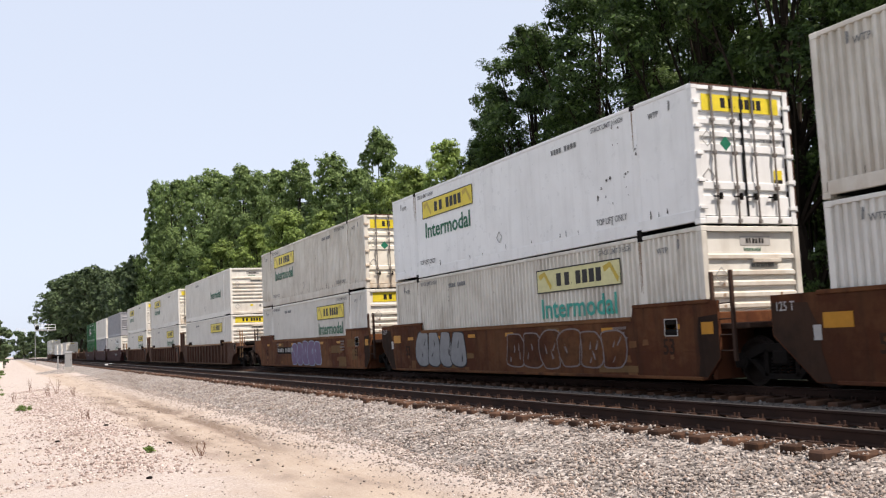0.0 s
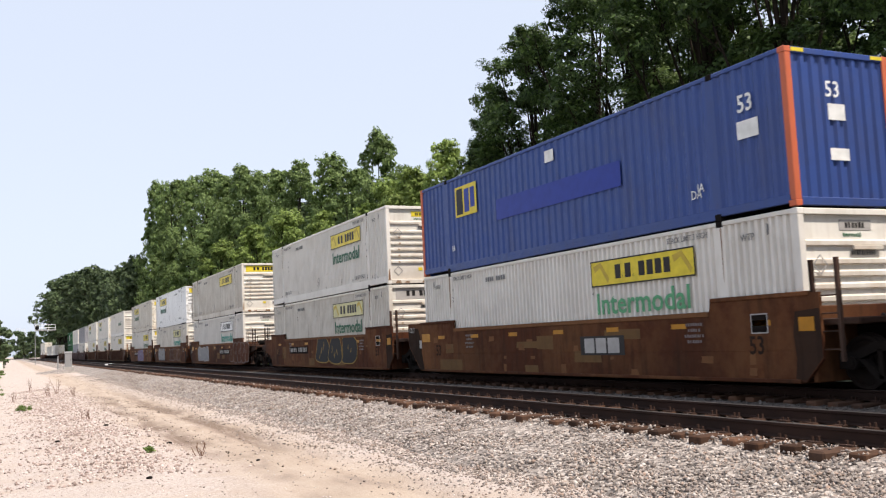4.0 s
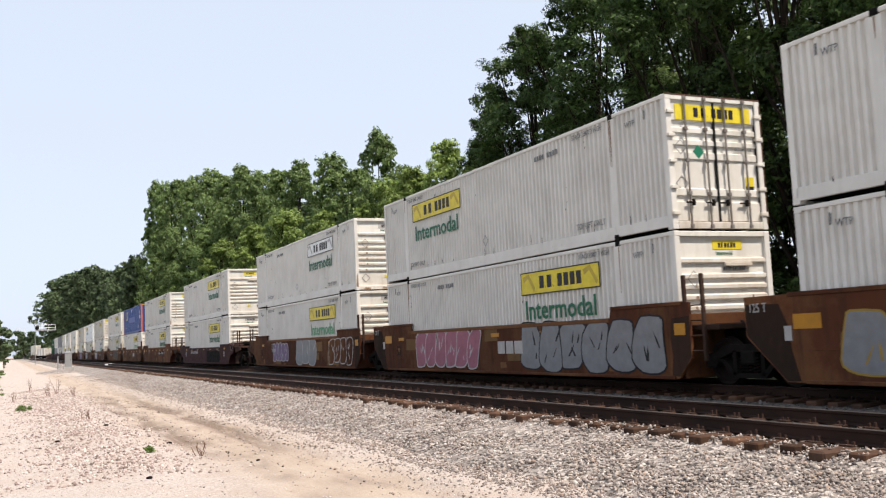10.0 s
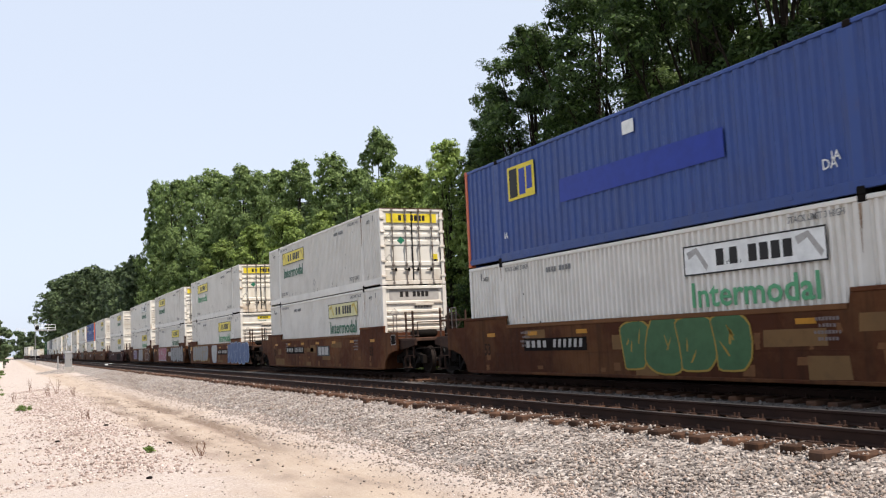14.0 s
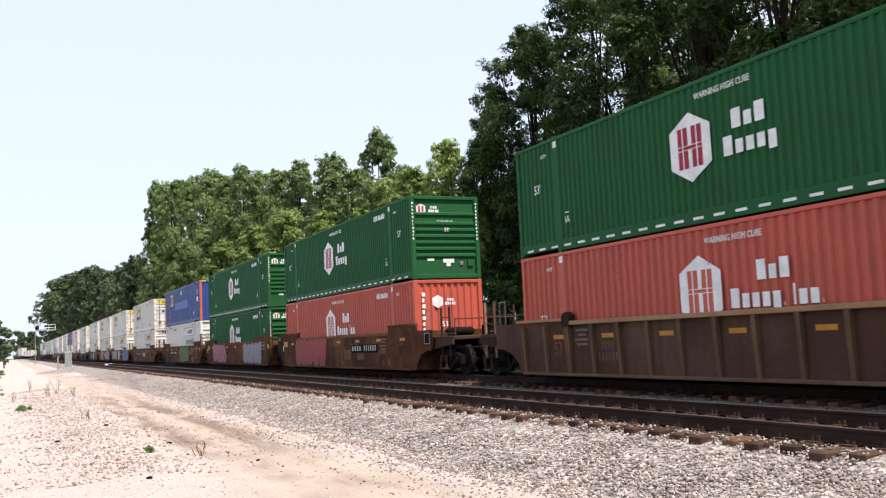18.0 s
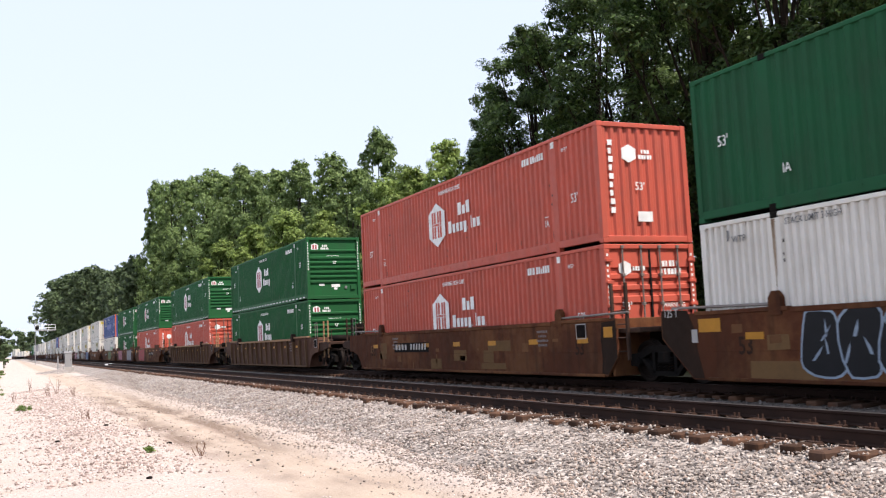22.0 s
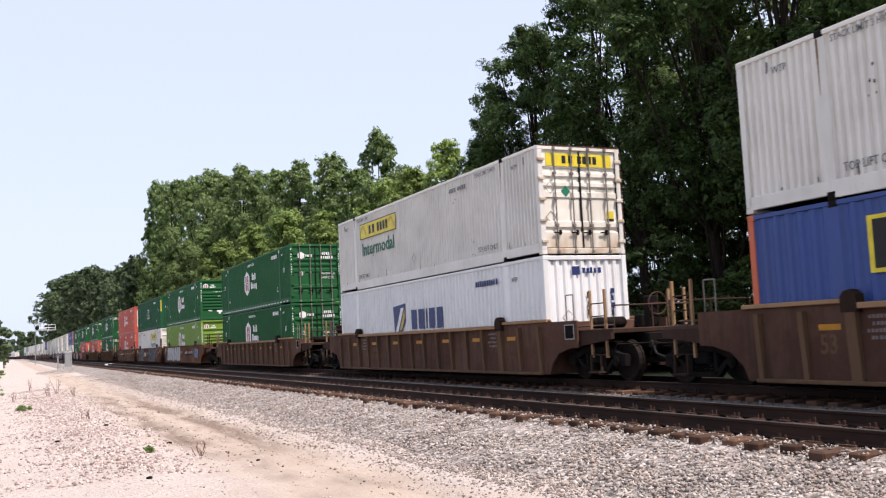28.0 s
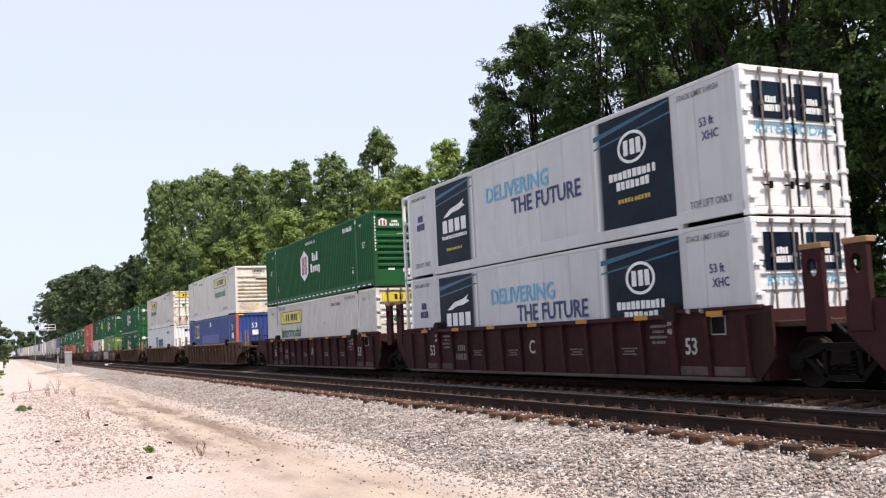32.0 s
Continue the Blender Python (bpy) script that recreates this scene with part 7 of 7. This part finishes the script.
def utility_box():
    c = thing("utility_box", "small white metal utility box in the grass", "utility box", at=pose(-1.35, 150.0, -0.62))
    part("body", Geo().cbox(-0.55, 0.55, -0.4, 0.4, 0.0, 1.15, 0.03), M["white"], c)
    part("lid", Geo().cbox(-0.6, 0.6, -0.45, 0.45, 1.15, 1.22, 0.02), M["white"], c)
    part("door", Geo().cbox(-0.48, 0.48, -0.42, -0.4, 0.1, 1.05, 0.01), M["white"], c)


utility_box()


def house():
    """A low grey-roofed house behind the trees, seen in bits between the cars."""
    hs = thing("house", "low house with grey roof half hidden by trees", "house", at=pose(46.0, 36.0, 0.0))
    part("wall", Geo().cbox(-4.0, 4.0, -6.0, 6.0, -0.3, 2.7, 0.03), M["white_old"], hs)
    part("roof", Geo().prism([(-4.6, 2.6), (4.6, 2.6), (4.6, 2.75), (0, 4.6), (-4.6, 2.75)], lambda p, q, d: (p, d, q), -6.5, 6.5), M["grey_paint"], hs)
    for y in (-3.4, 0.0, 3.4):
        wdw = part("window", Geo().cbox(-4.06, -4.0, y - 0.55, y + 0.55, 0.9, 2.1, 0.01), M["white_ink"], hs)
        part("pane", Geo().box(-4.075, -4.06, y - 0.47, y + 0.47, 0.98, 2.02), M["night"], wdw)


house()


def earth_bank():
    g, n = Geo(), 12
    prof = [(-1.8, -0.2), (-1.2, 0.7), (-0.4, 1.35), (0.5, 1.45), (1.4, 0.8), (2.0, -0.2)]
    vs = [(x + 0.15 * noise.noise((x, i * 0.7, 1)), i * 1.0 - 6, max(-0.2, z * math.sin(math.pi * (i + 0.6) / (n + 0.2)) + 0.12 * noise.noise((x, i, 4)))) for i in range(n) for x, z in prof]
    k = len(prof)
    g.add(vs, [(i * k + j, (i + 1) * k + j, (i + 1) * k + j + 1, i * k + j + 1) for i in range(n - 1) for j in range(k - 1)])
    tagged(part("earth_bank", g, paint("red_brown_earth", (0.17, 0.085, 0.05), 0.9, (0.07, 0.05, 0.035), 0.6), at=pose(21.8, 31.0, 0.0), smooth=True), "bare red-brown earth bank beneath the trees", "earth bank")


earth_bank()


def dry_weed(x, y, h, seed):
    r = random.Random(seed)
    t = thing("dry_weed", "dead brown weed stalks in gravel", "weed", "weeds in the yard", at=pose(x, y, ground_height(x, y) - 0.02))
    for i in range(r.choice((4, 5, 6))):
        g = Geo()
        p = Vector((r.gauss(0, 0.06), r.gauss(0, 0.06), 0))
        d = Vector((r.gauss(0, 0.22), r.gauss(0, 0.22), 1)).normalized()
        q = p + d * h * r.uniform(0.5, 1.0)
        g.tube(p, q, 0.009, 5, 0.004)
        for k in range(4):
            a = p.lerp(q, r.uniform(0.35, 0.95))
            g.tube(a, a + Vector((r.gauss(0, 0.12), r.gauss(0, 0.12), r.uniform(0.05, 0.2))) * h, 0.005, 4, 0.002)
        part("stalk", g, DRY, t)


for i, (x, y, h) in enumerate(((2.0, 47.0, 0.95), (0.9, 51.0, 0.75), (1.55, 45.5, 0.7), (1.9, 27.0, 0.35), (3.0, 16.8, 0.22), (2.6, 44.0, 0.55), (0.2, 42.0, 0.45), (3.3, 18.0, 0.2))):
    dry_weed(x, y, h, 60 + i)


def green_tuft(x, y, r, seed):
    rng = np.random.default_rng(seed)
    t = thing("green_weed", "low green leafy weed in the gravel", "weed", "weeds in the yard", at=pose(x, y, ground_height(x, y)))
    cs = np.array([(rng.normal(0, r * 0.5), rng.normal(0, r * 0.5), r * rng.uniform(0.15, 0.5)) for _ in range(9)])
    part("leaves", leaf_mesh("leaves", leaf_cloud(rng, cs, np.full(9, r * 0.4), 26, r * 0.16)), WEED, t)
    part("stem", Geo().tube((0, 0, -0.02), (0, 0, r * 0.5), 0.008, 5), DRY, t)


for i, (x, y, r) in enumerate(((0.35, 35.0, 0.30), (2.25, 17.4, 0.16), (-0.5, 56.0, 0.22), (-0.7, 64.0, 0.25), (-0.35, 50.0, 0.2), (-0.9, 90.0, 0.35), (-1.2, 98.0, 0.35), (-0.6, 106.0, 0.4), (-1.4, 114.0, 0.5), (-0.9, 122.0, 0.5), (-1.8, 130.0, 0.5))):
    green_tuft(x, y, r, 90 + i)


def lump(x, y, r, seed):
    rng = np.random.default_rng(seed)
    g = Geo()
    bm = bmesh.new()
    bmesh.ops.create_icosphere(bm, subdivisions=2, radius=r)
    for v in bm.verts:
        v.co *= 1 + 0.35 * noise.noise(v.co * (2.2 / r) + Vector((seed, 0, 0)))
        v.co.z *= 0.6
    g.add([tuple(v.co) for v in bm.verts], [[v.index for v in f.verts] for f in bm.faces])
    bm.free()
    tagged(part("dark_stone", g, M["underframe"], at=pose(x, y, ground_height(x, y) + r * 0.2, 0, 0, seed * 40)), "dark lump of stone on the gravel", "stone", "dark stones in the yard")


for i, (x, y, r) in enumerate(((1.75, 13.6, 0.045), (1.1, 15.2, 0.03), (2.9, 19.5, 0.05), (0.9, 21.0, 0.05), (2.2, 25.0, 0.06), (3.6, 15.0, 0.03), (1.6, 18.0, 0.03), (0.5, 24.0, 0.04))):
    lump(x, y, r, i)
for x, y in ((9.6, 108.0), (10.4, 112.0)):
    mk = thing("track_marker", "small white marker plate between the rails", "marker", at=pose(x, y, -0.18))
    part("plate", Geo().cbox(-0.16, 0.16, -0.12, 0.12, 0.0, 0.16, 0.01), M["white_ink"], mk)
# ---- the train, from the far end to the last car; s is where the near end of each stack stands at 0 s ----
CONTAINER_BOTTOM, SEAM = 0.30, 3.20
TRAIN = []                             # (thing, s of its centre, height)


def load(make, s, z):
    c = make()
    TRAIN.append((c, s + HL, z))


def unit(s, style, colour, front, rear, upper=None, lower=None, tags=()):
    words = {"car_brown": "oxide brown", "car_maroon": "dark maroon", "car_rust": "rusty brown"}[colour]
    form = {"smooth": "smooth-sided", "guided": "smooth-sided", "low": "low smooth-sided", "ribbed": "rib-sided"}[style]
    extra = ", graffiti on its side" if tags else (", empty" if not upper and not lower else "")
    car = well_car(style, colour, front, rear, "%s %s well car%s" % (words, form, extra or " carrying stacked containers"))
    TRAIN.append((car, s + HL, 0.0))
    for i, (y, w, z0, z1, fill, edge, n) in enumerate(tags):
        sprayed(car, int(abs(s) * 7) + i, y - HL, w, z0, z1, fill, edge, n)
    if upper:
        load(upper, s, SEAM)
    if lower:
        load(lower, s, CONTAINER_BOTTOM)
    return car


def name_plate(car, y, back=True):
    """The car owner's name, as plain bars on a black field."""
    if back:
        part("name_field", sheet(1.75, 0.44), M["ink"], car, "", on_side(XW - 0.001, y, 0.62))
    part("name_lettering", shared("owner_bars", lambda: Geo().box(0, 0.40, 0, 0.34, -0.002, 0.002).box(0.47, 0.87, 0, 0.34, -0.002, 0.002).box(0.94, 1.38, 0, 0.34, -0.002, 0.002)),
         M["dull_white"], car, "", on_side(XW - 0.004, y - 0.18, 0.67))


W = lambda *a, **k: (lambda: white_box(*a, **k))
H = lambda *a: (lambda: hub_box(*a))
J, C = "joint", "coupler"

# far ahead
for s in (344.6, 325.2):
    unit(s, "smooth", "car_brown", J if s < 340 else C, J if s > 330 else C, W(), W())
for s, u in ((288.5, True), (265.0, False), (241.5, False)):
    f = spine_flat("low flat car with one white container")
    TRAIN.append((f, s + HL, 0.0))
    load(W("none", None), s, 1.22)
unit(202.5, "ribbed", "car_rust", C, C)
unit(179.2, "ribbed", "car_rust", C, C)
unit(159.4, "smooth", "car_maroon", C, J, H("green"), lambda: plain_box("hub_green", "dark green ribbed container in the well"))
unit(140.0, "smooth", "car_maroon", J, J, W("none", None), lambda: plain_box("grey_paint", "grey ribbed container in the well"))
unit(120.6, "smooth", "car_maroon", J, C, lambda: plain_box("grey_paint", "mid-grey ribbed container, nose end facing back"), W("white", "green_ink", end_board="small_white"))
unit(97.2, "ribbed", "car_rust", C, J, W(end="doors"), W(end_board="small_yellow"))
unit(77.4, "ribbed", "car_rust", J, J, W(end="doors", rust=True), W(end_board="small_white"))
unit(57.8, "ribbed", "car_rust", J, C, W("none", "green_ink", end_board="small_white"), W("yellow", None, end_board="large_yellow"))
# the stretch that passes the camera
FAR[0] = False
unit(33.6, "smooth", "car_brown", C, J, W(end="doors", paint_name="white_old", rust=True), W(end_board="large_yellow"), [(10.3, 4.6, 0.2, 1.3, "spray_violet", "spray_sky", 5)])
u = unit(14.45, "smooth", "car_brown", J, J, W(flat=True, end="doors", words="green_ink", paint_name="bright_white"), W("pale", "teal_ink", end_board="small_white", paint_name="white_old"),
         [(14.2, 3.6, 0.22, 1.4, "spray_grey", "spray_black", 4), (8.0, 5.4, 0.3, 1.25, "car_brown", "faint_white", 6)])
unit(-4.78, "smooth", "car_brown", J, C, W("yellow", None, end_board="large_yellow", paint_name="white_old"), W("white", "teal_ink", end_board="small_white"),
     [(13.9, 3.9, 0.3, 1.3, "spray_grey", "spray_white", 4), (3.2, 5.0, 0.25, 1.45, "car_brown", "faint_white", 5)])
unit(-28.05, "smooth", "car_brown", C, J, W(), W("pale", "green_ink", end_board="wide_white", paint_name="white_old"), [(8.6, 5.2, 0.25, 1.45, "spray_black", "spray_gold", 3)])
u = unit(-47.40, "smooth", "car_brown", J, J, lambda: emp_box("blue"), W("yellow", "light_green_ink", end_board="small_white"))
name_plate(u, -1.2)
unit(-66.58, "smooth", "car_brown", J, C, W(words="green_ink"), W())
u = unit(-89.90, "low", "car_maroon", C, C, W(), W(end_board="small_white"))
part("painted_patch", shared("dark_overpaint", lambda: Geo().prism([(0, 0.1), (0.5, 0.0), (4.1, 0.03), (4.5, 0.2), (4.3, 0.72), (3.2, 0.80), (1.4, 0.74), (0.1, 0.8)], lambda p, q, d: (p, q, d), -0.001, 0.002)), M["dark_patch"], u, "dark overpainted patch", on_side(XW - 0.001, -1.2, 0.22))
unit(-113.65, "smooth", "car_brown", C, J, W("white", "green_ink", end_board="small_white"), W(words="light_green_ink", end_board="small_white"),
     [(12.7, 2.9, 0.35, 1.3, "spray_violet", "spray_white", 5), (8.4, 3.1, 0.18, 1.48, "spray_grey", "spray_white", 3), (3.4, 3.0, 0.25, 1.4, "car_brown", "spray_white", 4)])
u = unit(-133.10, "smooth", "car_brown", J, J, W(end="doors"), W(), [(13.4, 4.6, 0.2, 1.45, "spray_pink", "spray_white", 6), (6.4, 6.0, 0.18, 1.48, "spray_grey", "spray_black", 6)])
name_plate(u, -0.2, False)
unit(-152.50, "smooth", "car_brown", J, C, W(words="light_green_ink", end="doors", rust=True), W(words="light_green_ink"),
     [(15.2, 5.6, 0.25, 1.4, "spray_grey", "spray_gold", 6), (8.2, 1.6, 0.2, 1.45, "spray_white", "spray_sky", 1), (3.2, 5.6, 0.15, 1.5, "spray_blue", "spray_sky", 6)])
u = unit(-175.80, "smooth", "car_brown", C, C, W(end="doors"), W("pale", "green_ink", end_board="wide_white"))
name_plate(u, -0.2)
unit(-199.12, "smooth", "car_brown", C, J, lambda: emp_box("blue"), W("white", "light_green_ink", end_board="small_white"), [(8.6, 4.0, 0.25, 1.45, "spray_green", "spray_gold", 4)])
unit(-218.60, "smooth", "car_brown", J, J, H("green"), H("green"), [(14.5, 4.0, 0.2, 1.45, "spray_pink", "spray_black", 4), (5.6, 4.2, 0.2, 1.4, "spray_grey", "spray_blue", 5)])
unit(-238.10, "smooth", "car_brown", J, C, H("green"), H("red", "wave"), [(14.2, 4.6, 0.15, 1.5, "spray_red", "spray_green", 5)])
unit(-261.60, "ribbed", "car_rust", C, C, H("green"), H("red", "doors"))
unit(-285.10, "ribbed", "car_rust", C, C, H("green"), H("green"))
unit(-308.65, "guided", "car_brown", C, J, H("red", "wave"), H("red", "doors"))
u = unit(-328.10, "guided", "car_brown", J, J, lambda: emp_box("green"), W(), [(13.6, 2.4, 0.2, 1.45, "spray_black", "spray_sky", 3), (7.4, 4.4, 0.15, 1.5, "spray_black", "spray_sky", 5), (2.6, 1.0, 0.6, 1.3, "car_brown", "spray_white", 2)])
name_plate(u, 2.8)
unit(-347.68, "guided", "car_brown", J, C, H("green"), H("lime"), [(15.0, 6.6, 0.2, 1.5, "spray_white", "spray_black", 7), (2.2, 1.4, 0.55, 1.15, "spray_blue", "spray_sky", 3)])
unit(-371.30, "ribbed", "car_rust", C, C, H("green", "doors"), H("green", "doors"))
unit(-394.95, "ribbed", "car_rust", C, C, W(end="doors", rust=True), swift_box)
unit(-418.45, "ribbed", "car_rust", C, C, W("pale", "light_green_ink", end_board="small_white", rust=True), lambda: emp_box("blue"))
unit(-442.20, "ribbed", "car_maroon", C, J, H("green"), W(end="doors"))
unit(-461.73, "ribbed", "car_maroon", J, J, reefer_box, reefer_box)
unit(-481.2, "ribbed", "car_maroon", J, C)


def on_line(y, z):
    off, turn = bend(y)
    return pose(TRAIN_TRACK + off, y, z, 0, 0, math.degrees(turn))


def motions():
    """The train rolls away at a steady speed; the wheelsets turn while they are near."""
    for ob, s, z in TRAIN:
        last = s + SPEED * CLIP
        times = [0.0, 16.0, CLIP] if last < 140 else [CLIP * i / 16 for i in range(17)]
        walk(ob, [(t, on_line(s + SPEED * t, z)) for t in times])
    starts = {ob: s for ob, s, z in TRAIN}
    for w, car, y in TURNING:
        s = starts[car] + y
        a, b = max(0.0, (2.0 - s) / SPEED), min(CLIP, (75.0 - s) / SPEED)
        if b <= a:
            continue
        f0, f1 = math.ceil(a * FPS), math.floor(b * FPS)
        rows = [(0.0, pose(0, y, 0.46))] if f0 > 0 else []
        for f in range(f0, f1 + 1):
            rows.append((f / FPS, pose(0, y, 0.46, -math.degrees(SPEED * (f - f0) / FPS / 0.46) % 360)))
        if f1 < CLIP * FPS:
            rows.append((CLIP, rows[-1][1]))
        walk(w, rows)


motions()
